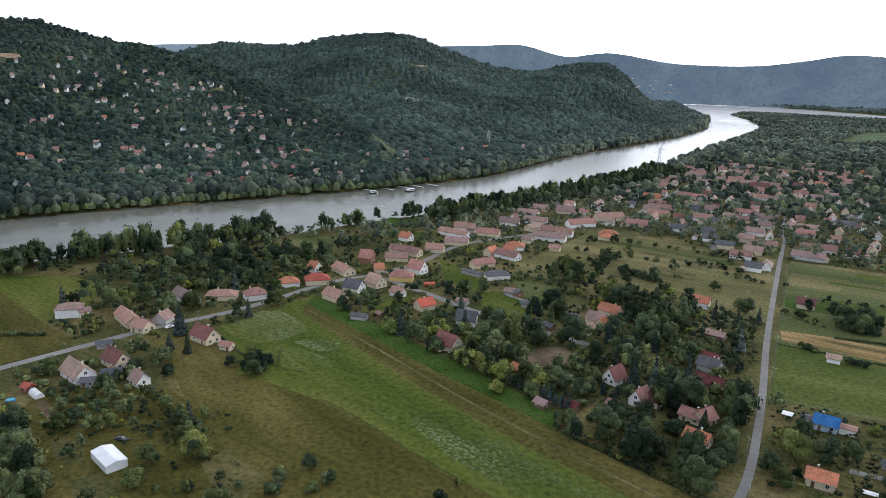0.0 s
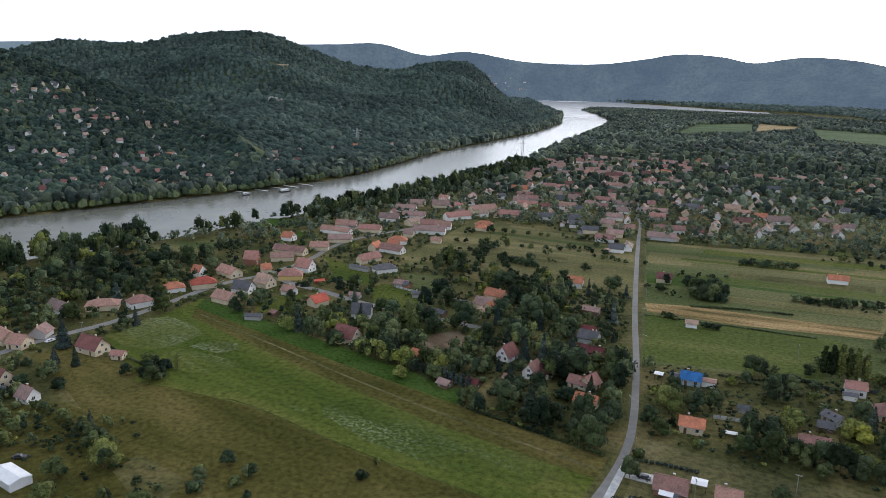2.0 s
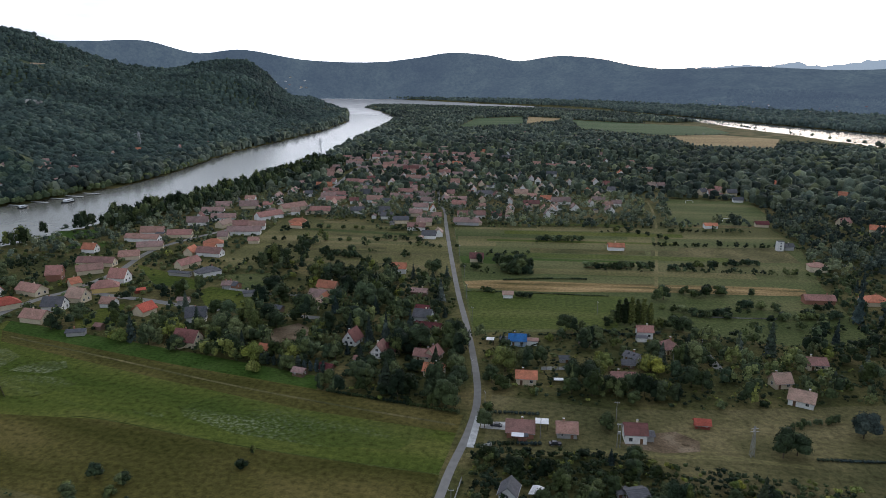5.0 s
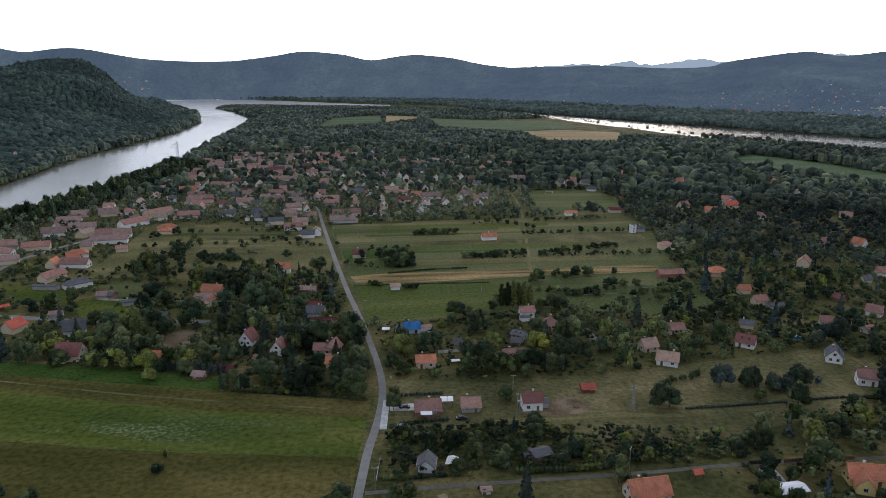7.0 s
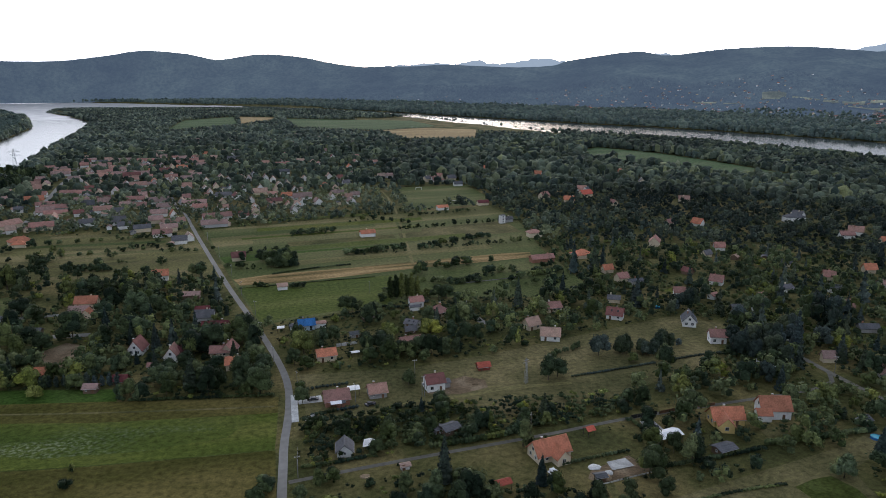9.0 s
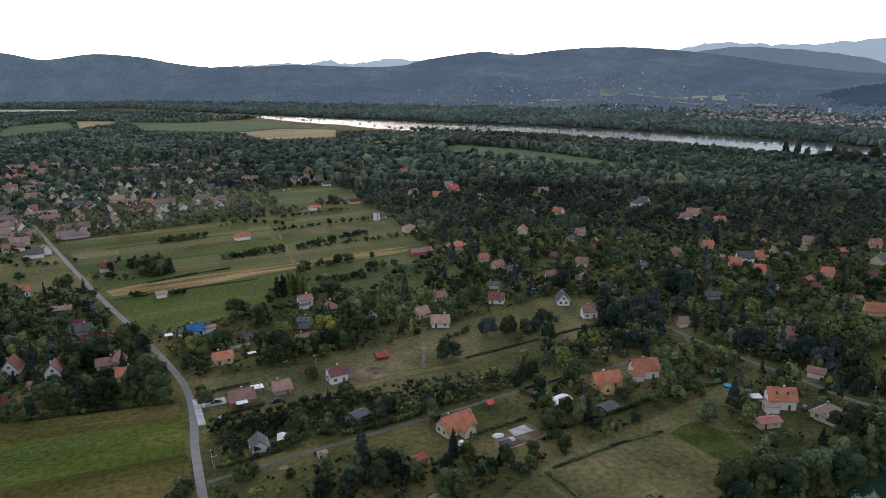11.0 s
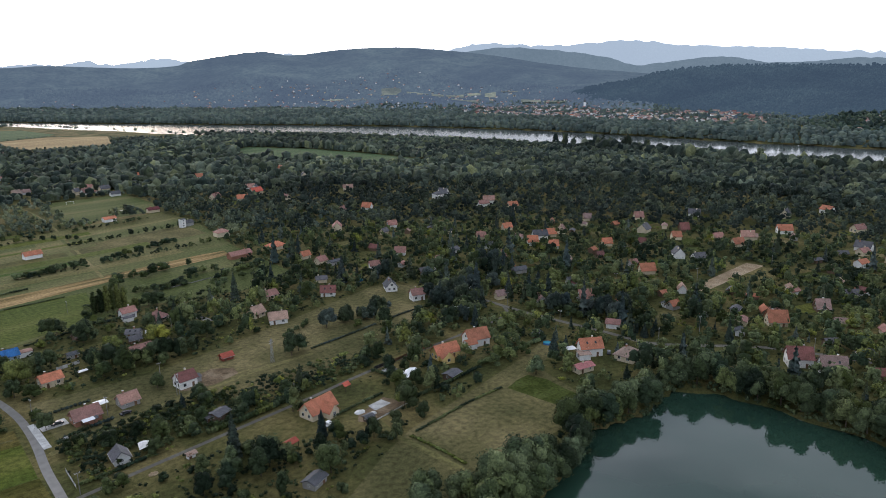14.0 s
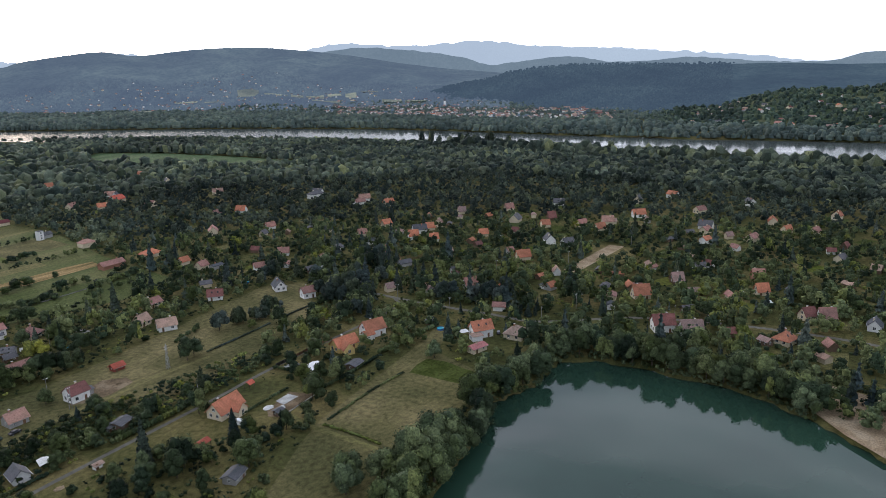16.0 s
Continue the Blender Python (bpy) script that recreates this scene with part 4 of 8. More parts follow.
HOUSES += [
    (24, 194, 82, 6.3, 5, 2.21, 2.18, "slate", "whitewood", 0),
    (203, 133, -35, 9.6, 6.4, 4.14, 3.36, "orange", "white", 0),
    (210, 118, 5, 9.6, 8.8, 2.76, 2.86, "tan", "cream", 1),
    (186, 125, -15, 8.1, 4.5, 2.39, 0.84, "pink", "cream", 0),
    (263, 176, -35, 7.2, 6.4, 3.13, 3.86, "redbrown", "white", 0),
    (295, 88, -50, 8.8, 7.2, 2.76, 4.54, "orange", "cream", 0),
    (252, 63, -55, 9.6, 7.2, 4.14, 3.86, "maroon", "white", 0),
    (252, 50, -55, 9.6, 7.2, 3.31, 4.2, "brown", "white", 0),
    (263, 12, -20, 8, 7.2, 2.76, 3.02, "orange", "cream", 1),
    (302, 0, -60, 7.2, 5.6, 2.76, 4.2, "redbrown", "white", 0),
    (301, -20, 0, 7.2, 5.6, 2.76, 2.69, "slate", "white", 0),
    (301, 8, -40, 6.4, 5.6, 2.76, 3.36, "maroon", "cream", 0),
]
HOUSES += [
    (331, 79, -50, 6.4, 5.6, 2.39, 3.86, "brown", "wood", 0),
    (331, 34, -50, 6.4, 4.8, 2.76, 3.7, "orange", "cream", 0),
    (88, 174, 8, 12, 7.2, 2.76, 3.53, "orange", "cream", 0),
    (158, 178, -12, 11.2, 6.4, 2.94, 3.02, "orange", "yellow", 0),
    (178, 178, -18, 10.4, 7.2, 3.86, 3.7, "orange", "white", 0),
    (144, 160, 8, 6.3, 4.5, 2.21, 0.67, "slate", "wood", 0),
    (60, 136, 20, 6.3, 4.5, 2.21, 1.01, "slate", "greyblock", 0),
    (-252, 218, 11, 8.1, 7.36, 3, 3, "rust", "cream", 0),
    (-219, 229, -1, 12.5, 7.82, 3.2, 4.2, "maroon", "cream", 0),
    (-203, 229, 17, 5.3, 4.14, 2.4, 1.3, "redbrown", "cream", 0),
    (-223, 189, -3, 11.9, 7.36, 3.2, 4, "maroon", "cream", 0),
    (-223, 173, -5, 14.6, 8.28, 3, 4, "tan", "white", 0),
]
HOUSES += [
    (-213, 172, 46, 4.7, 4.6, 2.4, 0.9, "slate", "greyblock", 0),
    (-199, 185, -2, 6.5, 5.52, 2.6, 3, "brown", "white", 0),
]
NEAR_COUNT = len(HOUSES)
HOUSES += [
    (-27, 345, -8, 8.8, 7.2, 2.76, 2.86, "slate", "grey", 0),
    (-28, 348, -8, 6.4, 4.8, 4.6, 2.18, "darkred", "white", 0),
    (-89, 383, -10, 11.2, 6.4, 3.86, 3.02, "orange", "cream", 0),
    (-90, 369, -10, 9.6, 7.2, 2.76, 3.02, "brown", "cream", 0),
    (-87, 353, 70, 5.6, 5.6, 2.76, 2.69, "tan", "cream", 0),
    (-36, 386, -6, 8.8, 5.6, 2.58, 1.51, "brown", "wood", 0),
    (-57, 431, 5, 8.8, 6, 3.68, 2.86, "orange", "white", 0),
    (-11, 468, 5, 8.8, 6.4, 3.13, 2.86, "maroon", "cream", 0),
    (14, 390, 5, 5.4, 4.1, 2.39, 1.34, "tan", "white", 0),
    (-200, 464, 10, 7.2, 6.4, 2.76, 3.02, "orange", "cream", 0),
    (-167, 553, 0, 9.6, 7.2, 2.76, 2.18, "orange", "cream", 1),
    (86, 518, 5, 11.2, 6.4, 3.13, 2.18, "orange", "white", 0),
]
HOUSES += [
    (186, 408, 3, 16, 6.4, 2.76, 2.18, "redbrown", "brick", 0),
    (217, 411, 5, 12.8, 9.6, 2.76, 2.69, "orange", "cream", 1),
    (211, 481, 0, 10.4, 8, 3.68, 2.18, "rust", "cream", 1),
    (173, 613, 5, 10.4, 6.4, 2.76, 1.68, "orange", "white", 0),
    (218, 627, 0, 10.4, 6.4, 2.76, 2.02, "darkred", "cream", 0),
    (231, 755, 0, 9.6, 6.4, 2.76, 2.52, "slate", "white", 0),
    (189, 315, -30, 6.3, 5.4, 2.39, 1.51, "slate", "cream", 0),
    (219, 343, 3, 8.1, 4.5, 2.39, 0.84, "slate", "greyblock", 0),
    (214, 351, 10, 7.2, 5.6, 2.76, 2.52, "redbrown", "cream", 0),
    (336, 643, 10, 12.8, 9.6, 3.68, 3.78, "red", "cream", 0),
    (215, 371, 3, 6.4, 4.8, 2.76, 2.52, "orange", "cream", 0),
    (359, 41, -60, 6.4, 5.6, 2.39, 4.2, "redbrown", "brick", 0),
]
HOUSES += [
    (381, 169, -30, 8, 6.4, 3.13, 3.02, "slate", "white", 0),
    (335, 180, -40, 8.8, 6.4, 2.76, 3.7, "orange", "cream", 0),
    (438, 168, -30, 8, 6.4, 2.76, 3.36, "orange", "cream", 0),
    (446, 186, -30, 7.2, 5.6, 2.76, 3.02, "redbrown", "cream", 0),
    (457, 63, -10, 11.2, 7.2, 2.76, 2.35, "redbrown", "cream", 0),
    (434, 89, -20, 7.2, 5.6, 3.13, 2.02, "orange", "white", 0),
    (467, 97, -20, 7.2, 5.6, 2.76, 2.18, "redbrown", "cream", 0),
    (493, 46, -30, 6.4, 5.6, 2.76, 3.02, "orange", "cream", 0),
    (496, 28, -30, 6.4, 5.6, 2.76, 3.02, "redbrown", "cream", 0),
    (458, 218, -40, 6.4, 5.6, 2.76, 4.2, "maroon", "wood", 0),
    (430, 210, -40, 6.4, 5.6, 2.76, 3.36, "orange", "cream", 0),
    (477, 268, -40, 7.2, 5.6, 2.76, 3.86, "redbrown", "cream", 0),
]
HOUSES += [
    (380, 237, -40, 6.4, 4.8, 2.76, 3.02, "orange", "cream", 0),
    (347, 278, -40, 7.2, 5.6, 3.31, 3.86, "orange", "white", 0),
    (349, 261, -40, 6.4, 5.6, 2.76, 3.36, "orange", "white", 0),
    (374, 325, -20, 7.2, 5.6, 2.76, 3.02, "orange", "cream", 0),
    (379, 285, -40, 6.4, 5.6, 2.76, 3.36, "orange", "cream", 0),
    (265, 329, -50, 7.2, 5.6, 2.76, 3.02, "redbrown", "white", 0),
    (321, 403, -20, 7.2, 5.6, 2.76, 3.02, "redbrown", "white", 0),
    (447, 473, -10, 16, 9.6, 4.6, 2.52, "slate", "white", 1),
    (439, 409, -20, 10.4, 7.2, 3.13, 2.52, "redbrown", "white", 0),
    (446, 379, -20, 8.8, 6.4, 3.68, 3.36, "orange", "cream", 0),
    (293, 305, 0, 7.2, 5.6, 2.76, 1.68, "slate", "white", 0),
    (284, 239, -20, 8.8, 4.8, 2.39, 1.68, "slate", "greyblock", 0),
]
HOUSES += [
    (338, 490, 0, 7.2, 5.6, 2.76, 2.52, "redbrown", "cream", 0),
    (446, 298, -40, 6.4, 5.6, 2.76, 3.36, "brown", "cream", 0),
    (337, 319, -30, 6.4, 5.6, 2.76, 3.02, "redbrown", "cream", 0),
    (301, 269, -30, 6.4, 5.6, 2.76, 3.02, "redbrown", "cream", 0),
    (423, 5, -20, 7.2, 5.6, 2.76, 2.52, "slate", "cream", 0),
    (-299, 207, 53, 11.5, 9.2, 4.6, 2.2, "brown", "white", 1),
    (-293, 211, 82, 5.3, 4.6, 3, 1.4, "brown", "white", 0),
    (-268, 220, -12, 19.4, 7.36, 3, 3, "rust", "cream", 0),
    (-256, 231, 118, 7.9, 7.36, 2.6, 3, "brown", "grey", 0),
    (-277, 258, -9, 18.9, 7.36, 3, 3.2, "brown", "white", 0),
    (-265, 272, 41, 15.6, 9.2, 3, 2.4, "rust", "cream", 1),
    (-252, 284, 68, 11.4, 8.28, 3.4, 2.8, "redbrown", "white", 1),
]
HOUSES += [
    (-257, 312, 55, 11.6, 8.28, 2.8, 2.6, "orange", "white", 1),
    (-268, 343, 1, 6.4, 6.44, 3.4, 3.2, "orange", "white", 0),
    (-248, 326, 52, 13.7, 8.74, 3.2, 3, "red", "cream", 1),
    (-252, 352, -16, 16.1, 8.28, 3, 3.2, "rust", "cream", 0),
    (-258, 380, 20, 8.4, 8.28, 4.5, 4.4, "redbrown", "brick", 0),
    (-238, 369, 57, 5.6, 6.44, 2.8, 2.6, "orange", "cream", 0),
    (-218, 344, -6, 9.9, 8.28, 3.4, 4.2, "tan", "cream", 0),
    (-215, 364, 31, 14, 8.28, 3.2, 3.2, "redbrown", "yellow", 1),
    (-218, 383, 0, 10.4, 8.28, 3.6, 4.6, "redbrown", "white", 0),
    (-196, 338, -3, 7.8, 5.52, 2.8, 2.6, "rust", "white", 0),
    (-171, 330, 73, 9.1, 7.36, 3, 3, "red", "cream", 0),
    (-221, 329, 8, 10.6, 8.28, 3.2, 3.8, "slate", "white", 0),
]
HOUSES += [
    (-218, 311, -7, 12.9, 8.28, 3, 3.2, "rust", "cream", 0),
    (-194, 364, 41, 5.3, 2.76, 2, 0.7, "red", "redwood", 0),
    (-186, 296, 21, 8, 4.6, 2.2, 0.7, "slate", "greyblock", 0),
    (-263, 485, 0, 26, 7.36, 3, 2.6, "rust", "white", 0),
    (-243, 503, 14, 17.7, 8.28, 3, 3, "redbrown", "cream", 0),
    (-244, 462, 23, 17, 7.36, 3, 2.8, "brown", "cream", 0),
    (-254, 415, 4, 24.1, 7.36, 3, 2.8, "redbrown", "cream", 0),
    (-247, 397, 36, 14.7, 7.36, 3, 2.8, "rust", "cream", 0),
    (-243, 434, 26, 12.6, 7.36, 3, 3, "rust", "cream", 0),
    (-280, 447, 2, 9.1, 7.36, 3.2, 3.4, "orange", "white", 0),
    (-204, 478, 25, 13.6, 9.2, 3.2, 2.6, "orange", "white", 1),
    (-208, 452, 89, 9.2, 6.44, 3, 3.2, "orange", "cream", 0),
]
HOUSES += [
    (-194, 452, -5, 17.7, 7.36, 3, 3.2, "redbrown", "white", 0),
    (-195, 422, 69, 15.9, 6.9, 3, 3, "redbrown", "cream", 0),
    (-173, 405, 51, 14.4, 8.28, 3, 2.4, "slate", "white", 1),
    (-148, 382, 8, 8, 5.52, 2.4, 1.6, "brown", "greyblock", 0),
    (-189, 401, -6, 14.3, 3.68, 2.4, 0.5, "slate", "greyblock", 0),
    (-130, 369, 26, 7.6, 4.6, 2.4, 0.6, "slate", "greyblock", 0),
    (-199, 521, 14, 25.1, 8.28, 3.4, 3.2, "brown", "white", 0),
    (-211, 542, 21, 11.7, 7.36, 3.4, 3.4, "redbrown", "cream", 0),
    (-197, 542, 13, 12.7, 7.36, 3.4, 3.4, "rust", "white", 0),
    (-208, 503, 10, 7.2, 7.36, 3, 3, "brown", "cream", 0),
    (-227, 546, 79, 15.5, 7.36, 3, 2.8, "tan", "cream", 0),
    (-204, 585, 55, 24, 9.2, 3.6, 3.4, "redbrown", "white", 0),
]
HOUSES += [
    (-198, 629, 54, 26, 9.2, 3.6, 3.4, "rust", "cream", 0),
    (-180, 494, 14, 7.5, 5.52, 2.6, 2, "rust", "cream", 0),
    (-170, 564, 27, 14.6, 8.28, 3, 2.8, "orange", "cream", 1),
    (-128, 293, -8, 11, 8, 3.2, 4.2, "maroon", "cream", 0),
    (-140, 325, 20, 9.5, 7.5, 3.2, 4.0, "slate", "white", 0),
    (-146, 382, -20, 8, 5, 2.4, 1.4, "slate", "brick", 0),
]
for k, h in enumerate(HOUSES):
    house(*h, rich=2 if k < NEAR_COUNT else 1)

add_wing(home_at(88, 174), 1.2, -4.4, 90, 5.6, 4.8, 2.58, 2.52, "orange", "cream")
add_wing(home_at(-128, 293), -2.0, -3.2, 90, 6.0, 5.0, 3.0, 3.4, "maroon", "cream")
add_wing(home_at(158, 178), -2.4, -4.8, 78, 6.4, 5.2, 2.76, 2.69, "orange", "yellow")
add_wing(home_at(178, 178), -4.8, -3.6, 0, 4.8, 4, 2.76, 1.68, "orange", "white")
add_wing(home_at(26, 232), 0.8, -4.16, 0, 2.88, 2.08, 2.02, 0.42, "slate", "brick")
add_wing(home_at(22, 318), 6.8, 0.4, 0, 5.2, 4, 2.39, 0.5, "rust", "white")
add_wing(home_at(22, 318), -6, 0.4, 0, 4, 4, 2.39, 0.5, "slate", "white")
add_wing(home_at(203, 133), -4.4, -4, 0, 4.8, 4.8, 2.58, 0.34, "tan", "white")
add_wing(home_at(65, 234), 5.04, 0.8, 0, 2.8, 4, 2.21, 0.67, "slate", "greyblock")
add_wing(home_at(-38, 294), 3.2, -4.4, 90, 4.8, 4.8, 2.76, 2.69, "darkred", "cream")
add_wing(home_at(-90, 369), 5.2, -3.6, 90, 4.8, 4.8, 2.76, 2.52, "orange", "cream")
add_wing(home_at(82, 337), -2.4, -5.6, 0, 4.8, 3.2, 2.21, 0.42, "slate", "white")

# the old village: long houses gable-on to parallel streets
OLD_VILLAGE = [(-262, 470), (-298, 700), (-285, 911), (-240, 1276), (-131, 1800), (300, 1402), (262, 790), (140, 765), (120, 650), (-49, 598), (-190, 600), (-200, 480)]
rng = np.random.default_rng(11)
VILLAGE, FAR_HOUSES = [], []
TOWNSHIP = []
TOWNSHIP += [(-54, 705, 0, 22.5, "brown"), (-47, 673, 0, 13.1, "redbrown"), (3, 663, 90, 9, "tan"), (3, 639, 90, 9, "tan"), (-27, 745, 0, 15.8, "slate"), (-21, 790, 90, 9, "slate"), (-7, 781, 90, 10, "brown"), (-48, 796, 90, 9, "tan"), (11, 787, 90, 8, "tan"), (27, 769, 90, 9, "tan"), (36, 723, 0, 10.7, "orange"), (47, 766, 90, 8, "tan"), (47, 677, 90, 10, "tan"), (42, 661, 90, 8, "tan"), (34, 667, 90, 8, "redbrown"), (22, 693, 0, 14.7, "maroon"), (63, 677, 90, 9, "brown"), (80, 704, 90, 9, "tan"), (95, 668, 90, 10, "brown"), (82, 779, 90, 11, "orange"), (95, 858, 90, 10, "tan"), (64, 848, 90, 8, "tan"), (44, 918, 0, 12.9, "slate"), (19, 874, 90, 9, "brown")]
TOWNSHIP += [(27, 852, 90, 8, "tan"), (42, 817, 90, 8, "slate"), (-1, 865, 90, 8, "brown"), (5, 905, 90, 8, "slate"), (-25, 864, 90, 10, "brown"), (-34, 892, 90, 10, "brown"), (-50, 862, 90, 7, "tan"), (-65, 790, 90, 9, "brown"), (-72, 891, 0, 17.4, "brown"), (-65, 921, 0, 13, "brown"), (-24, 1161, 90, 8, "slate"), (-46, 1333, 90, 8, "slate"), (-74, 1631, 90, 10, "orange"), (3, 1319, 0, 23.2, "redbrown"), (-71, 1296, 0, 11.4, "redbrown"), (-73, 1113, 0, 11.8, "redbrown"), (-115, 1507, 0, 26, "redbrown"), (-116, 1413, 0, 26, "redbrown"), (-125, 1315, 0, 23.3, "brown"), (-96, 1475, 0, 20.8, "brown"), (-169, 1313, 0, 26, "brown"), (-147, 1111, 0, 23.7, "redbrown"), (-145, 1189, 0, 21.1, "brown"), (-146, 967, 0, 26, "brown")]
TOWNSHIP += [(-128, 954, 0, 23.8, "brown"), (-160, 953, 0, 17.1, "brown"), (-163, 1010, 0, 21.7, "brown"), (-193, 1074, 0, 23.1, "redbrown"), (-202, 1057, 0, 19, "brown"), (-180, 1129, 0, 24.2, "brown"), (-211, 1208, 0, 26, "brown"), (-229, 1216, 0, 21.8, "brown"), (-229, 1146, 0, 16.5, "brown"), (-239, 1108, 0, 20, "brown"), (-238, 1056, 0, 19.1, "brown"), (-262, 1055, 0, 23.1, "redbrown"), (-230, 979, 0, 21.3, "brown"), (-203, 966, 0, 20.9, "brown"), (-204, 926, 0, 16.8, "brown"), (-228, 888, 90, 10, "brown"), (-213, 802, 0, 11.8, "redbrown"), (-188, 807, 0, 14.7, "redbrown"), (-172, 803, 0, 14.5, "redbrown"), (-156, 798, 90, 10, "tan"), (-141, 804, 90, 9, "brown"), (-172, 889, 90, 9, "redbrown"), (-124, 824, 90, 12, "redbrown"), (-112, 741, 0, 15.9, "redbrown")]
TOWNSHIP += [(-103, 701, 0, 11.3, "redbrown"), (-163, 749, 0, 13.6, "brown"), (-179, 711, 0, 23.4, "redbrown"), (-139, 645, 90, 10, "tan"), (-117, 672, 0, 10.9, "slate"), (-81, 653, 0, 14, "brown"), (-80, 687, 0, 12.2, "brown"), (-80, 621, 0, 11.1, "brown"), (-103, 604, 0, 9.8, "slate"), (69, 1176, 0, 18.6, "tan"), (163, 1305, 0, 20.8, "redbrown"), (126, 1083, 90, 9, "maroon"), (133, 946, 90, 9, "orange"), (41, 1408, 0, 14.9, "redbrown"), (75, 1703, 0, 12, "slate"), (75, 1048, 0, 11.1, "tan"), (125, 867, 90, 10, "brown"), (-30, 622, 0, 24.2, "redbrown"), (-29, 781, 90, 9, "slate"), (91, 756, 90, 9, "tan"), (19, 670, 90, 9, "redbrown"), (0, 706, 90, 8, "brown"), (-78, 753, 0, 16.1, "brown"), (-66, 713, 90, 9, "tan")]
TOWNSHIP += [(-116, 712, 0, 12.8, "brown"), (-238, 985, 0, 14.3, "brown"), (-193, 735, 0, 16.2, "redbrown"), (91, 1023, 90, 8, "tan"), (118, 1126, 90, 8, "slate"), (38, 1183, 90, 9, "redbrown"), (-13, 1020, 90, 8, "brown"), (-47, 1020, 90, 8, "tan"), (-37, 809, 90, 9, "brown")]
TOWNSHIP += [(-87, 587, 0, 12.6, "slate"), (-31, 591, 0, 20.9, "brown"), (-66, 583, 0, 12.5, "brown"), (-69, 562, 0, 14, "redbrown"), (-54, 533, 0, 10.4, "slate"), (-48, 542, 90, 9, "tan")]
for x, y, turn, L, roof in TOWNSHIP:
    if any(math.hypot(x - h[0], y - h[1]) < 11 for h in HOUSES) or line_gap(ROAD_MAIN, x, y) < 7 or line_gap(ROAD_OLD, x, y) < 5:
        continue
    wall = str(rng.choice(["white", "cream", "grey"], p=[0.62, 0.25, 0.13]))
    VILLAGE.append((x, y, turn + rng.uniform(-9, 9) + 4, L, rng.uniform(6.0, 7.6) if turn else rng.uniform(6.5, 8.5), rng.uniform(2.8, 3.5), rng.uniform(3.0, 4.0) if turn else rng.uniform(2.4, 3.4), roof, wall, 0))
ca, sa = math.cos(radians(10)), math.sin(radians(10))
for row, v in enumerate(np.arange(-480, 520, 25.0)):
    for u in np.arange(430, 1800, 15.5 if row % 2 else 17.0):
        uu, vv = u + rng.uniform(-6, 6), v + rng.uniform(-7, 7)
        x, y = vv * ca - uu * sa, vv * sa + uu * ca
        if not inside(OLD_VILLAGE, [x], [y])[0] or line_gap(ROAD_MAIN, x, y) < 9 or line_gap(ROAD_OLD, x, y) < 8 or line_gap(ROAD_VILLAGE, x, y) < 9:
            continue
        if any(abs(x - h[0]) + abs(y - h[1]) < 21 for h in HOUSES + VILLAGE) or inside(FAR_FIELDS[4], [x], [y])[0] or shore(RIVER, x, y) > -45:
            continue
        dense = 0.62 if x < -60 and y < 1250 else 0.16 if y < 900 else 0.1
        if rng.random() > dense:
            continue
        L, W = rng.choice([rng.uniform(7, 11), rng.uniform(11, 21)]), rng.uniform(5, 7.5)
        roof = str(rng.choice(["redbrown", "maroon", "brown", "rust", "orange", "tan", "slate"], p=[0.22, 0.08, 0.25, 0.17, 0.06, 0.12, 0.10]))
        wall = str(rng.choice(["white", "cream", "grey"], p=[0.6, 0.25, 0.15]))
        VILLAGE.append((x, y, 10 + rng.choice([0, 90], p=[0.65, 0.35]) + rng.uniform(-6, 6), L, W, rng.uniform(2.8, 3.6), rng.uniform(2.2, 4.2), roof, wall, 0))
VILLAGE.sort(key=lambda q: math.hypot(q[0], q[1]))
for h in VILLAGE[:150]:
    house(*h, rich=1, group="old village houses")
FAR_HOUSES += [(*h, 0.0) for h in VILLAGE[150:]]
# sheds and lean-tos in the yards of the old village
YARD_SHEDS = []
for h in VILLAGE[:110]:
    a, d = rng.uniform(0, 6.28), rng.uniform(9, 13)
    x, y = h[0] + d * math.cos(a), h[1] + d * math.sin(a)
    if rng.random() < 0.6 and all(math.hypot(x - q[0], y - q[1]) > 8.5 for q in VILLAGE + HOUSES + YARD_SHEDS) and min(line_gap(r, x, y) for r in (ROAD_MAIN, ROAD_OLD, ROAD_VILLAGE)) > 5:
        YARD_SHEDS.append((x, y, h[2] + rng.choice([0, 90]), rng.uniform(4, 6.5), rng.uniform(3, 4.2), rng.uniform(2.1, 2.6), rng.uniform(0.5, 1.6), str(rng.choice(["slate", "brown", "tan", "redbrown"])), str(rng.choice(["white", "cream", "greyblock", "whitewood"])), 0))
for h in YARD_SHEDS:
    house(*h, rich=1, group="village yard sheds")


WOOD_HOUSES = []
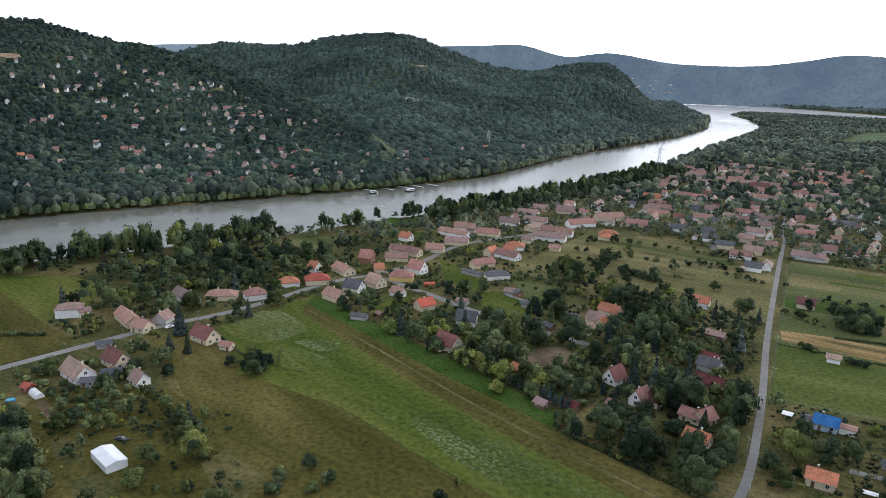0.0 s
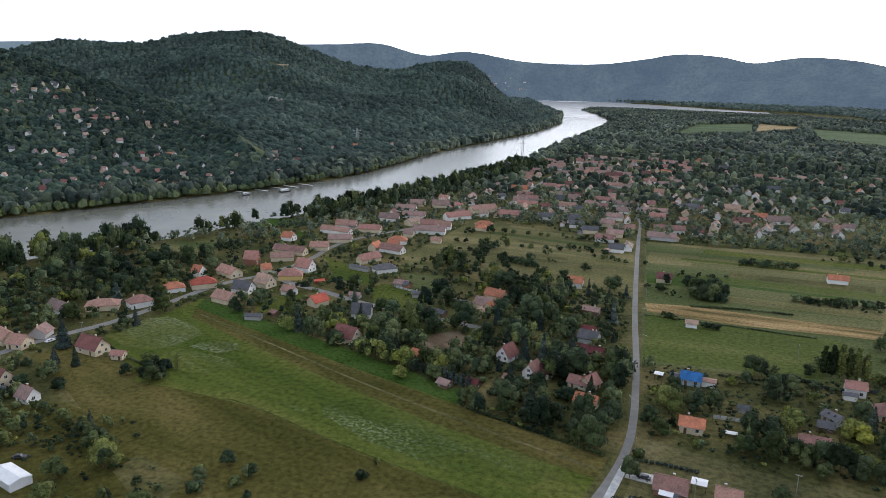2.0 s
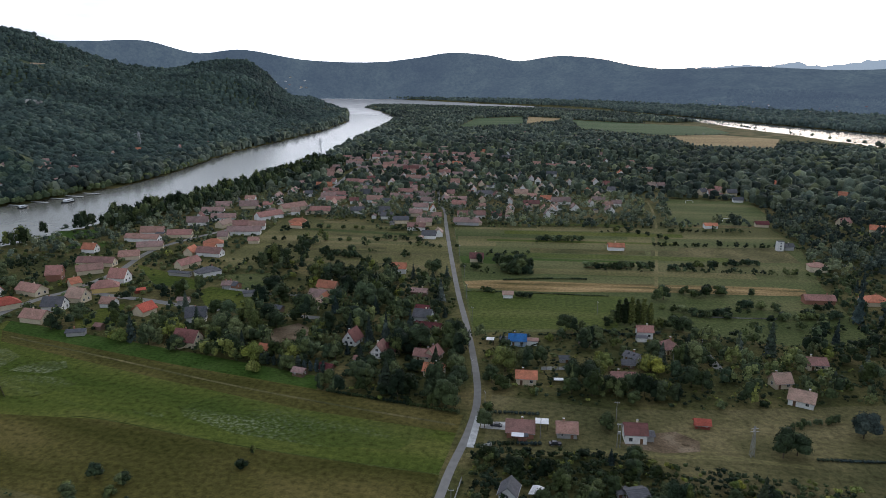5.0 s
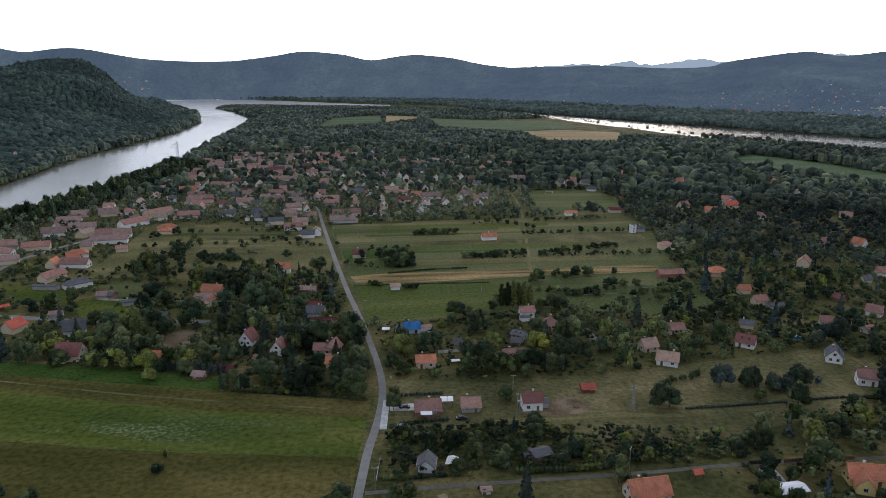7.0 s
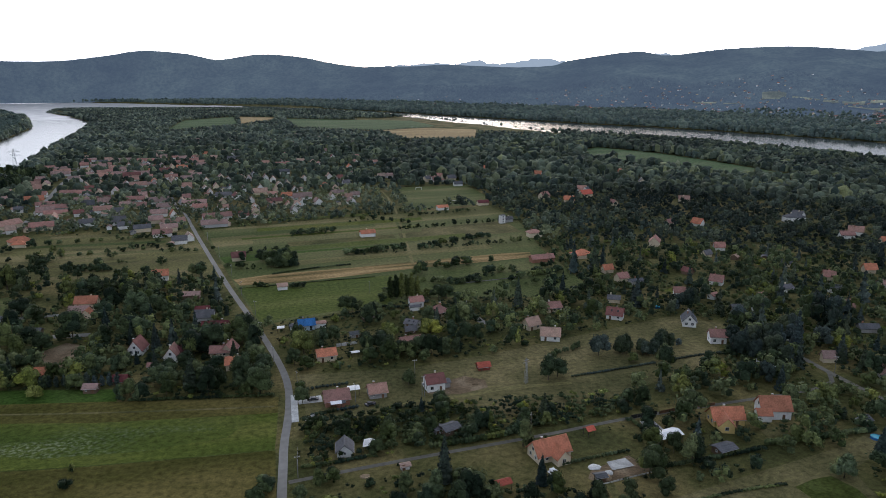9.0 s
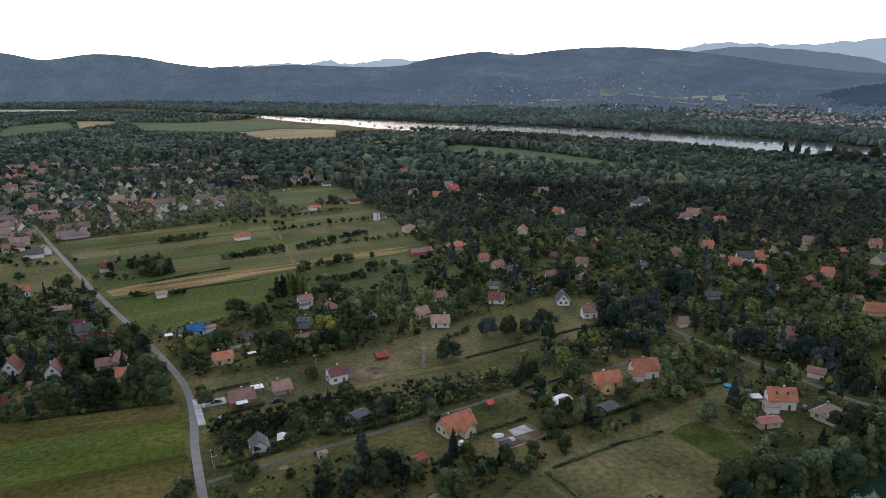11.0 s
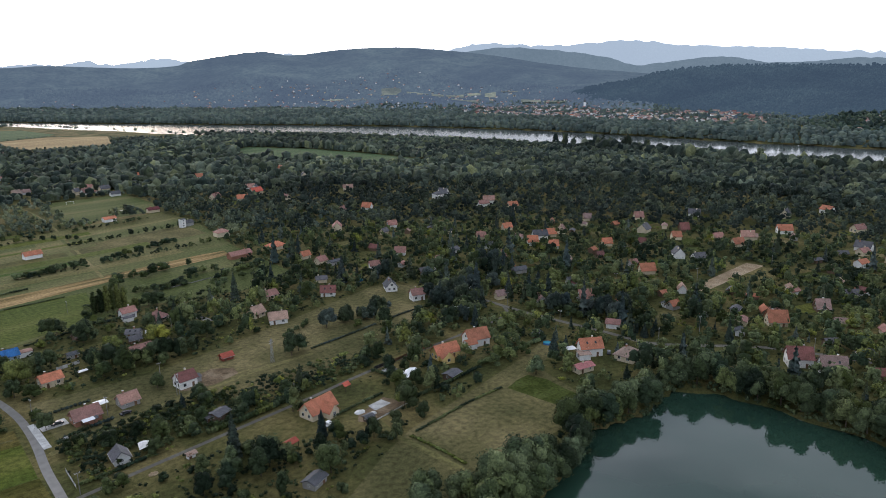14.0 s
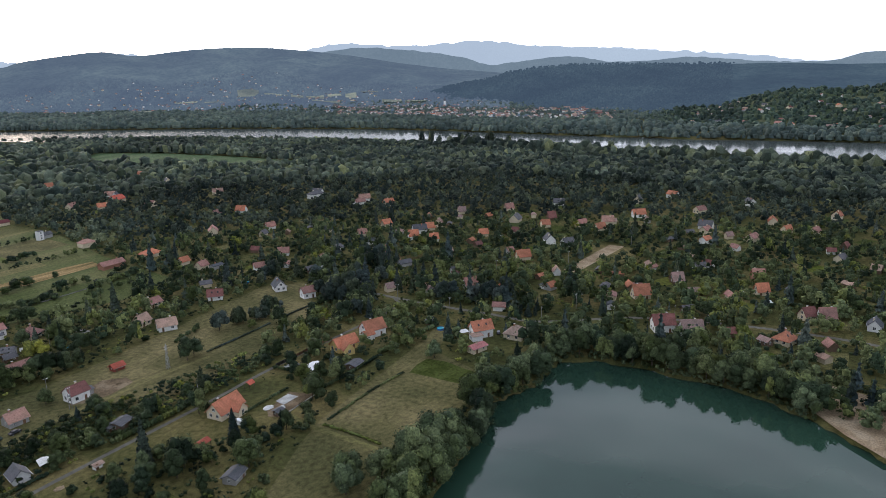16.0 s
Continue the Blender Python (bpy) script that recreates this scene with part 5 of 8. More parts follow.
# houses scattered in the woods behind the gardens
for k, (x, y) in enumerate([(321, 971), (308, 884), (226, 819), (236, 801), (205, 798), (232, 755), (217, 626), (352, 806), (348, 675), (343, 652), (305, 616), (291, 646), (462, 794), (444, 713), (414, 584), (338, 589), (341, 490), (358, 481), (329, 407),
                            (350, 668), (463, 486), (451, 385), (366, 286), (393, 286), (388, 238), (383, 184), (462, 171), (500, 159), (455, 416), (437, 240), (450, 190), (285, 429), (520, 240), (560, 180), (540, 120), (590, 90), (480, 100), (520, 60), (560, 20), (600, 160)]):
    if any(math.hypot(x - h[0], y - h[1]) < 13 for h in HOUSES):
        continue
    WOOD_HOUSES.append((x, y, rng.uniform(0, 180), rng.uniform(8, 10.5), rng.uniform(6.2, 7.4), rng.uniform(2.8, 4.0), rng.uniform(2.8, 3.8), str(rng.choice(["orange", "redbrown", "rust", "slate"])), str(rng.choice(["white", "cream"])), 0))
for h in WOOD_HOUSES:
    d = math.hypot(h[0], h[1])
    cx, cy, a, ln = h[0] * (1 - 7 / d), h[1] * (1 - 7 / d), radians(h[2]), rng.uniform(10, 17)
    ux, uy = math.cos(a), math.sin(a)
    sheet("yard_lawn", [(cx + ux * ln * s - uy * 8 * q, cy + uy * ln * s + ux * 8 * q) for s, q in ((-1, -1), (1, -1.1), (0.9, 1), (-1.1, 0.9))], 0.03, MAT[str(rng.choice(["meadow", "strip_b", "dry", "strip_a"]))], "open grassy yard before a house", "yard")
    house(*h, rich=1, group="houses in the woods")


# houses on the far slopes
def slope_houses(hills, az0, az1, s0, s1, count, seed, size=1.0):
    q = np.random.default_rng(seed)
    out = []
    for _ in range(count):
        az, s = q.uniform(az0, az1), s0 + (s1 - s0) * q.random() ** 1.2
        x, y, z = (float(c[0]) for c in hills.place(np.array([az]), np.array([s])))
        if shore(RIVER, x, y) > -20:
            continue
        roof = str(q.choice(["redbrown", "maroon", "brown", "orange", "slate", "tan"], p=[0.15, 0.12, 0.31, 0.04, 0.28, 0.1]))
        out.append((x, y, q.uniform(0, 180), q.uniform(8, 13) * size, q.uniform(7, 9) * size, q.uniform(2.8, 4.4), q.uniform(2.0, 3.4), roof, str(q.choice(["white", "cream", "grey"], p=[0.52, 0.30, 0.18])), 0, z))
    return out


HILL_HOUSES = slope_houses(WEST_HILL, -69, -42, 0.03, 0.78, 120, 3, 0.6) + slope_houses(WEST_HILL, -63, -48, 0.5, 0.8, 34, 4, 0.6) + slope_houses(WEST_HILL, -54, -38, 0.05, 0.85, 30, 14, 0.6) + slope_houses(MAIN_HILL, -43, -25, 0.01, 0.14, 44, 5, 0.6)
EAST_HOUSES = slope_houses(NEAR_EAST, 75, 92, 0.1, 0.9, 60, 6)
TOWN = slope_houses(EAST_RIDGE, 46, 70, -0.02, 0.20, 430, 7, 1.0)
FAR_HOUSES += HILL_HOUSES + EAST_HOUSES + TOWN + slope_houses(EAST_RIDGE, 24, 54, 0.10, 0.58, 380, 8, 0.8)
FAR_HOUSES += slope_houses(EAST_RIDGE, 46, 60, 0.16, 0.36, 80, 31, 1.0)
FAR_HOUSES += slope_houses(NORTH_RIDGE, -22, -15.5, 0.1, 0.55, 40, 9, 1.2) + slope_houses(EAST_RIDGE, 10, 33, 0.02, 0.35, 60, 10)


def house_cluster(name, rows, label):
    """Houses too far off to count, in one mesh."""
    slots = {}
    v, f, mi = [], [], []
    for x, y, turn, L, W, hw, hr, roof, wall, hip, z in rows:
        m = pose(x, y, z, 0, 0, turn)
        for (vv, ff), mat in ((wall_mesh(L, W, hw, hr, hip), WALL[wall]), (roof_mesh(L, W, hw, hr, hip), ROOF[roof])):
            k = len(v)
            v += [tuple(m @ Vector(q)) for q in vv]
            f += [tuple(i + k for i in q) for q in ff]
            mi += [slots.setdefault(mat, len(slots))] * len(ff)
    me = bpy.data.meshes.new(name)
    me.from_pydata(v, [], f)
    for mat in slots:
        me.materials.append(mat)
    me.polygons.foreach_set("material_index", mi)
    return tagged(new(name, me), label, "houses", kind="stuff")


house_cluster("far_houses", FAR_HOUSES, "many small houses of far villages and hillsides")

# ---------- trees ----------
def ico(sub):
    bm = bmesh.new()
    bmesh.ops.create_icosphere(bm, subdivisions=sub, radius=1.0)
    v = np.array([q.co[:] for q in bm.verts])
    f = np.array([[q.index for q in p.verts] for p in bm.faces])
    bm.free()
    return v, f


ICO1, ICO2 = ico(1), ico(2)
veg = np.random.default_rng(5)


def lumped(base, rough, floor=-0.45):
    """A knobbly blob without its underside."""
    v, f = base
    o = veg.uniform(0, 60, 3)
    d = np.array([1 + rough * (1.15 * noise.noise(Vector(q * 1.5 + o)) + 0.9 * noise.noise(Vector(q * 3.4 - o))) for q in v])
    f = f[v[f].mean(1)[:, 2] > floor]
    return v * d[:, None], f


def dome(seg, rings):
    """A unit dome of few triangles that reaches a little below its middle."""
    v, f = [(0.0, 0.0, 1.0)], []
    for r in range(1, rings + 1):
        g = math.pi * 0.66 * r / rings
        v += [(math.sin(g) * math.cos(6.2832 * (k + r % 2 / 2) / seg), math.sin(g) * math.sin(6.2832 * (k + r % 2 / 2) / seg), math.cos(g)) for k in range(seg)]
    for k in range(seg):
        n = (k + 1) % seg
        f.append((0, 1 + k, 1 + n))
        for r in range(1, rings):
            a, b = 1 + (r - 1) * seg, 1 + r * seg
            if r % 2:
                f += [(a + k, b + n, a + n), (a + k, b + k, b + n)]
                f[-2:] = [(a + k, b + k, a + n), (a + n, b + k, b + n)]
            else:
                f += [(a + k, b + k, b + n), (a + k, b + n, a + n)]
    return np.array(v), np.array(f)


DOME7, DOME6 = dome(7, 3), dome(6, 2)


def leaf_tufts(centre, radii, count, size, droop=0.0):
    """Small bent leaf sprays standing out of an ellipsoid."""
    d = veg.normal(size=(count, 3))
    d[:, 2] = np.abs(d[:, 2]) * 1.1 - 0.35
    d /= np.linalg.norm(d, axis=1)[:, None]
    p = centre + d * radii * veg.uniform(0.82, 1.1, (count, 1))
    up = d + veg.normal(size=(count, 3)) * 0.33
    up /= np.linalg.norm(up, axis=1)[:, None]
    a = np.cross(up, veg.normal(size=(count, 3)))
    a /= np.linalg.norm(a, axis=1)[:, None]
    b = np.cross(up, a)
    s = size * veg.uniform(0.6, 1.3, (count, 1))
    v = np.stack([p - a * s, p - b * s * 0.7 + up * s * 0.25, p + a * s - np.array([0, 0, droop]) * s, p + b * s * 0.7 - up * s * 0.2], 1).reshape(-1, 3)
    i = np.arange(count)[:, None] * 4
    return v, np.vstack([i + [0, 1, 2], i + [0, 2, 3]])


def joined(parts):
    v, f, k = [], [], 0
    for a, b in parts:
        v.append(a)
        f.append(b + k)
        k += len(a)
    return np.vstack(v), np.vstack(f)


def broad_crown(h, w, lobes, leaves, size, base=0.22, droop=0.0, core=ICO2, fill=0.84):
    """Crown of a broadleaf tree: several lobes of unequal size, each with a ragged coat of leaf sprays."""
    out = []
    for k in range(lobes):
        g = 2.4 * k + veg.uniform(-0.5, 0.5)
        lift = (k + 0.5) / lobes
        off = w * 0.36 * math.sqrt(1 - lift * 0.75) * veg.uniform(0.6, 1.15)
        c = np.array([off * math.cos(g), off * math.sin(g), h * (base + (1 - base) * (0.18 + 0.62 * lift))])
        r = np.array([w * 0.30, w * 0.30, h * (1 - base) * 0.28]) * veg.uniform(0.75, 1.2)
        v, f = lumped(core, 0.16, -0.4)
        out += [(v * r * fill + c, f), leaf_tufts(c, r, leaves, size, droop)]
    return joined(out)


def cone_crown(h, w, tiers, leaves, size, base=0.08):
    """Crown of a conifer: drooping whorls that narrow to a tip."""
    out = []
    for k in range(tiers):
        s = k / (tiers - 1)
        r = w / 2 * (1 - s * 0.93) * veg.uniform(0.88, 1.1)
        z = h * (base + (1 - base) * s * 0.95)
        n = 9
        g = np.linspace(0, 2 * np.pi, n, endpoint=False) + veg.uniform(0, 1)
        rr = r * veg.uniform(0.75, 1.15, n)
        ring = np.stack([np.cos(g) * rr, np.sin(g) * rr, np.full(n, z - h * 0.04) + veg.uniform(-0.2, 0.2, n)], -1)
        tip = np.array([[0, 0, z + h * (1 - base) / tiers * 1.6]])
        i = np.arange(n)
        out.append((np.vstack([ring, tip]), np.stack([i, (i + 1) % n, np.full(n, n)], -1)))
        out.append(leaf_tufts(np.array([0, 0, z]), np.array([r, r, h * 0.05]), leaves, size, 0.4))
    return joined(out)


def column_crown(h, w, lobes, leaves, size):
    out = []
    for k in range(lobes):
        s = (k + 0.5) / lobes
        r = w / 2 * (0.75 + 0.5 * math.sin(math.pi * min(1, s * 0.9 + 0.1))) * (1 if s < 0.8 else 0.65)
        c = np.array([veg.uniform(-0.1, 0.1) * w, veg.uniform(-0.1, 0.1) * w, h * (0.08 + 0.84 * s)])
        e = np.array([r, r, h / lobes * 0.85])
        v, f = lumped(ICO1, 0.15, -2)
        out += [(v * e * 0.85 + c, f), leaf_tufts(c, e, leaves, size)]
    return joined(out)


def trunk_bm(h, r, limbs):
    """A tapered trunk with a few limbs."""
    bm = bmesh.new()
    bmesh.ops.create_cone(bm, cap_ends=True, segments=6, radius1=r, radius2=r * 0.45, depth=h, matrix=Matrix.Translation((0, 0, h / 2 - 0.2)))
    for k in range(limbs):
        g = 2.4 * k
        m = Matrix.Translation((0, 0, h * 0.62)) @ Euler((radians(38), 0, g)).to_matrix().to_4x4() @ Matrix.Translation((0, 0, h * 0.25))
        bmesh.ops.create_cone(bm, cap_ends=False, segments=4, radius1=r * 0.45, radius2=r * 0.15, depth=h * 0.5, matrix=m)
    return bm


def tree_kind(name, crown, material, trunk_h, trunk_r, limbs, label, group):
    root = new(name)
    tagged(root, label, "bush" if "bush" in name else "tree", group)
    part("trunk", trunk_bm(trunk_h, trunk_r, limbs), MAT["bark"], root)
    kid("crown", bulk("crown", *crown, material, True), root)
    return root


KINDS = {
    "broad": [tree_kind("tree", broad_crown(8.5, w, lb, 130, 0.28, 0.1, core=ICO2, fill=0.78), MAT["leaf"], 3.6, 0.2, 3, "round leafy green garden tree", "garden trees") for w, lb in ((7.5, 7), (6.5, 6), (8.5, 8), (6.0, 7))],
    "bush": [tree_kind("bush", broad_crown(3.0, w, lb, 64, 0.19, 0.02, core=ICO1, fill=0.9), MAT["leaf"], 0.8, 0.08, 2, "dense green garden bush", "garden bushes") for w, lb in ((3.6, 6), (3.0, 5), (4.4, 7))],
    "conifer": [tree_kind("conifer_tree", cone_crown(9.5, w, 9, 34, 0.42), MAT["conifer"], 3.0, 0.18, 0, "dark conical evergreen conifer", "conifers") for w in (5.0, 5.6)],
    "willow": [tree_kind("lakeside_tree", broad_crown(10.0, w, lb, 120, 0.3, 0.08, 0.5, core=ICO2, fill=0.78), MAT["willow"], 3.8, 0.3, 3, "grey-green leafy tree on the lake shore", "lakeside trees") for w, lb in ((8.5, 9), (7.0, 9))],
    "lime": [tree_kind("yellow_tree", broad_crown(5.0, 5.5, 6, 90, 0.27, 0.08, core=ICO1, fill=0.9), MAT["lime"], 2.0, 0.15, 3, "yellow-green leafy garden tree", "yellow trees")],
    "pine": [tree_kind("pine_tree", broad_crown(8.5, 7.0, 8, 90, 0.3, 0.1, core=ICO1, fill=0.9), MAT["conifer"], 3.6, 0.22, 3, "dark broad pine tree on the pasture", "pines")],
    "column": [tree_kind("poplar", column_crown(14.0, 3.2, 9, 40, 0.5), MAT["leaf"], 3.0, 0.22, 0, "tall narrow dark green poplar", "columnar trees")],
    "thuja": [tree_kind("thuja", column_crown(4.2, 1.5, 5, 24, 0.26), MAT["conifer"], 0.8, 0.08, 0, "narrow clipped dark evergreen", "columnar evergreens")],
}
SOURCES = {k: list(v) for k, v in KINDS.items()}
PLACED = {k: 0 for k in KINDS}


def plant(kind, x, y, scale=1.0, tall=1.0, z=0.0):
    """Set a tree of a kind; the first of each kind is the source itself."""
    i = PLACED[kind] % len(SOURCES[kind])
    src = SOURCES[kind][i]
    m = Matrix.Translation((x, y, z)) @ Matrix.Rotation(veg.uniform(0, 6.28), 4, "Z") @ Matrix.Diagonal((scale, scale, scale * tall, 1))
    if PLACED[kind] < len(SOURCES[kind]):
        src.matrix_world = m
    else:
        src_s = src.scale.copy()
        src.scale = (1, 1, 1)
        copy_thing(src, m)
        src.scale = src_s
    PLACED[kind] += 1


def strew(name, templates, pos, size, material, label, category="trees", height=None):
    """Very many plants in one mesh."""
    n = len(pos)
    which, g = veg.integers(0, len(templates), n), veg.uniform(0, 6.28, n)
    size = np.asarray(size)
    tall = size * (veg.uniform(0.8, 1.25, n) if height is None else height)
    vs, fs, k = [], [], 0
    for t, (v, f) in enumerate(templates):
        i = np.nonzero(which == t)[0]
        if not len(i):
            continue
        c, s = np.cos(g[i])[:, None], np.sin(g[i])[:, None]
        x, y = v[None, :, 0] * c - v[None, :, 1] * s, v[None, :, 0] * s + v[None, :, 1] * c
        w = np.stack([x * size[i, None], y * size[i, None], v[None, :, 2] * tall[i, None]], -1) + pos[i][:, None, :]
        fs.append((f[None] + (np.arange(len(i)) * len(v))[:, None, None] + k).reshape(-1, 3))
        vs.append(w.reshape(-1, 3))
        k += len(i) * len(v)
    ob = new(name, bulk(name, np.vstack(vs), np.vstack(fs), material, True))
    return tagged(ob, label, category, kind="stuff")


# unit templates: crown about 1 wide and 1 high, standing on the ground
def small_crown(lobes, leaves, size, core=ICO1):
    return broad_crown(1.0, 1.0, lobes, leaves, size, 0.06, 0.0, core, 0.72)


def lump_template(base, rough=0.26):
    v, f = lumped(base, rough, -2)
    return v * np.array([0.52, 0.52, 0.5]) + np.array([0, 0, 0.45]), f


MID_T = [small_crown(5, 15, 0.07, DOME6) for _ in range(10)]
HALF_T = [small_crown(3, 13, 0.075, DOME6) for _ in range(10)]
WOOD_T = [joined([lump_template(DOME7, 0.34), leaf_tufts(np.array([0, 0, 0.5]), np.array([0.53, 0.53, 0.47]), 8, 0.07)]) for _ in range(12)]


FAR_T = [lump_template(DOME6, 0.3) for _ in range(10)]
HILL_T = [lump_template(DOME6, 0.3) for _ in range(12)]

OPEN = [MEADOW, FIELD_EAST, FIELDS_NORTH, FIELDS_WEST, LAKE_MEADOW, FAR_FIELDS[4],
        FIELD_SW, STREET_MEADOW, [(-97, 320), (-88, 330), (-75, 321), (-81, 296), (-95, 301)],
        [(18, 178), (120, 183), (122, 160), (100, 150), (72, 158), (52, 174)], [(312, 128), (392, 118), (400, 146), (322, 148)]]
ROADS = [(ROAD_MAIN, 4.5), (ROAD_OLD, 1.2), (ROAD_LANE, 3.6), (ROAD_STREET, 5), (ROAD_VILLAGE, 4.5), (ROAD_LAKE, 3.5), (TRACK, 3)]
GROVE = [(26, 160), (50, 168), (72, 156), (96, 150), (92, 137), (54, 132), (30, 140)]
FARM_SCRUB = [(12, 220), (54, 221), (132, 210), (140, 193), (11, 187)]


ORCHARD = [(-219, 163), (-206, 175), (-186, 186), (-154, 181), (-140, 172), (-149, 164), (-170, 161), (-168, 154), (-184, 145)]
COTTAGES = []
q = np.random.default_rng(33)
while len(COTTAGES) < 56:
    x, y = q.uniform(225, 500), q.uniform(-40, 420)
    if math.hypot(x, y) > 530 or shore(LAKE, x, y) > -14 or any(math.hypot(x - h[0], y - h[1]) < 15 for h in HOUSES + COTTAGES) or min(line_gap(r, x, y) for r, _ in ROADS) < 6:
        continue
    COTTAGES.append((x, y, q.uniform(0, 180), q.uniform(4.5, 7), q.uniform(3.6, 4.6), q.uniform(2.2, 2.8), q.uniform(0.8, 2.8), str(q.choice(["slate", "redbrown", "orange", "brown", "tan", "maroon"])), str(q.choice(["white", "cream", "wood", "greyblock"])), 0))
for h in COTTAGES:
    house(*h, rich=1, group="garden cottages")


PLOTS = []
while len(PLOTS) < 46:
    x, y, a = q.uniform(228, 520), q.uniform(-30, 430), q.uniform(-0.5, 0.2)
    if shore(LAKE, x, y) > -16 or math.hypot(x, y) > 560 or any(math.hypot(x - p[0][0], y - p[0][1]) < 24 for p in PLOTS) or min(line_gap(r, x, y) for r, _ in ROADS) < 9:
        continue
    w, d, c, sn = q.uniform(6, 11), q.uniform(4, 6.5), math.cos(a), math.sin(a)
    PLOTS.append([(x + u * w * c - v * d * sn, y + u * w * sn + v * d * c) for u, v in ((-1, -1), (1, -0.9), (0.95, 1), (-1.05, 0.9))])
for k, poly in enumerate(PLOTS):
    sheet("garden_lawn", poly, 0.035, MAT[("strip_a", "meadow", "lawn", "strip_b", "dry")[k % 5]], "small open lawn between garden trees", "garden")
OPEN += PLOTS


def clear_of_things(x, y, pad=1.0, front=True):
    ok = np.ones(len(x), bool)
    for h in COTTAGES:
        d = math.hypot(h[0], h[1])
        ok &= np.hypot(x - h[0] * (1 - 3 / d), y - h[1] * (1 - 3 / d)) > 3.4 + pad
    for h in HOUSES:
        c, s = math.cos(radians(h[2])), math.sin(radians(h[2]))
        u, w = (x - h[0]) * c + (y - h[1]) * s, -(x - h[0]) * s + (y - h[1]) * c
        ok &= ~((np.abs(u) < h[3] / 2 + pad + 1.2) & (np.abs(w) < h[4] / 2 + pad + 1.2))
        if not front:
            continue
        d = math.hypot(h[0], h[1])
        ok &= np.hypot(x - h[0] * (1 - 6 / d), y - h[1] * (1 - 6 / d)) > h[3] / 2 + 1.6 + pad
    for h in YARD_SHEDS:
        d = math.hypot(h[0], h[1])
        ok &= np.hypot(x - h[0] * (1 - 3 / d), y - h[1] * (1 - 3 / d)) > 5.2
    for h in VILLAGE + WOOD_HOUSES:
        d = math.hypot(h[0], h[1])
        back = 4 if h in VILLAGE else 9
        ok &= np.hypot(x - h[0] * (1 - back / d), y - h[1] * (1 - back / d)) > (6.4 if h in VILLAGE else 12)
    ok &= np.hypot(x + 150, y - 144) > 11 + pad
    for line, gap in ROADS:
        ok &= line_gap(line, x, y) > gap
    return ok


def plain_trees():
    """Trees of the plain, denser by kind of ground."""
    st = 7.2
    gx, gy = np.meshgrid(np.arange(-420, 700, st), np.arange(-90, 1300, st))
    x, y = (gx + veg.uniform(-0.45, 0.45, gx.shape) * st).ravel(), (gy + veg.uniform(-0.45, 0.45, gy.shape) * st).ravel()
    r = np.hypot(x, y)
    wet, lake = shore(RIVER, x, y), shore(LAKE, x, y)
    p, size = np.full(len(x), 0.62), np.full(len(x), 6.4)

    def zone(mask, prob, s):
        p[mask], size[mask] = prob, s

    zone((x < -110) & (y < 238), 0.3, 4.6)
    zone(inside(ORCHARD, x, y), 0.9, 4.8)
    zone((x < -262) & (y < 420), 0.78, 8.2)
    zone((x > -200) & (x < 0) & (y > 255) & (y < 400), 0.62, 7.2)
    zone((x > -110) & (x < 0) & (y > 246) & (y < 330), 0.93, 7.4)
    zone(inside(GARDEN_BELT, x, y), 0.36, 5.4)
    zone((x > 150) & (y > 190), 0.7, 6.6)
    zone((x > 200) & (x < 330) & (y > 190) & (y < 290), 0.92, 7.0)
    zone((x > 195) & (y <= 190), 0.84, 6.4)
    zone(inside(OLD_VILLAGE, x, y), 0.80, 5.7)
    zone(inside(OLD_VILLAGE, x, y) & (x < -70) & (y > 860), 0.5, 6.0)
    zone((r > 560) & (x > 225), 0.97, 6.6)
    zone((y > 780) & (x > 180), 0.9, 8.5)
    zone((y > 1150), 0.8, 8.5)
    zone((wet > -75) & (x < 0), 0.5, 7.0)
    zone((wet > -36) & (x < 0), 0.55, 5.6)
    zone((x > 10) & (x < 230) & (y > 262) & (y < 345), 0.72, 6.0)
    zone((x > 10) & (x < 105) & (y > 262) & (y < 352), 0.22, 4.2)
    zone(inside(FARM_SCRUB, x, y), 0.92, 4.2)
    zone(inside(GROVE, x, y), 0.85, 6.0)
    zone((lake > -30) & (x > 195), 0.9, 7.5)
    for poly in OPEN + FAR_FIELDS + GARDENS:
        zone(inside(poly, x, y), 0.0, 5)
    clump = np.array([noise.noise((u * 0.035, w * 0.035, 2.0)) for u, w in zip(x, y)])
    p = np.where((p > 0) & (p < 0.85), np.clip(p + clump * 0.45, 0.03, 0.97), p)
    keep = (veg.random(len(x)) < p) & (wet < -7) & (lake < -5) & (r < 1300) & clear_of_things(x, y)
    return x[keep], y[keep], (size * np.clip(veg.lognormal(-0.14, 0.36, len(x)), 0.4, 1.6))[keep]


TX, TY, TS = plain_trees()
order = np.argsort(np.hypot(TX - 15, TY - 190))
count = {"broad": 0, "bush": 0, "conifer": 0}
rest = []
for i in order:
    x, y, s = TX[i], TY[i], TS[i]
    u = veg.random()
    kind = "conifer" if u < (0.07 if x > 190 else 0.015) else "bush" if s < 4.6 else "broad"
    near = math.hypot(x - 15, y - 190) < 235
    if near and count[kind] < (130 if kind == "broad" else 150):
        count[kind] += 1
        sc = {"broad": s / 8.6, "bush": s / 4.3, "conifer": s / 6.4}[kind]
        plant(kind, x, y, sc, veg.uniform(0.85, 1.2))
    else:
        rest.append(i)
rest = np.array(rest)
rr = np.hypot(TX[rest], TY[rest])
P3 = np.stack([TX[rest], TY[rest], np.zeros(len(rest))], -1)
m = rr < 510
con = veg.random(len(rest)) < np.where(TX[rest] > 190, 0.08, 0.03)
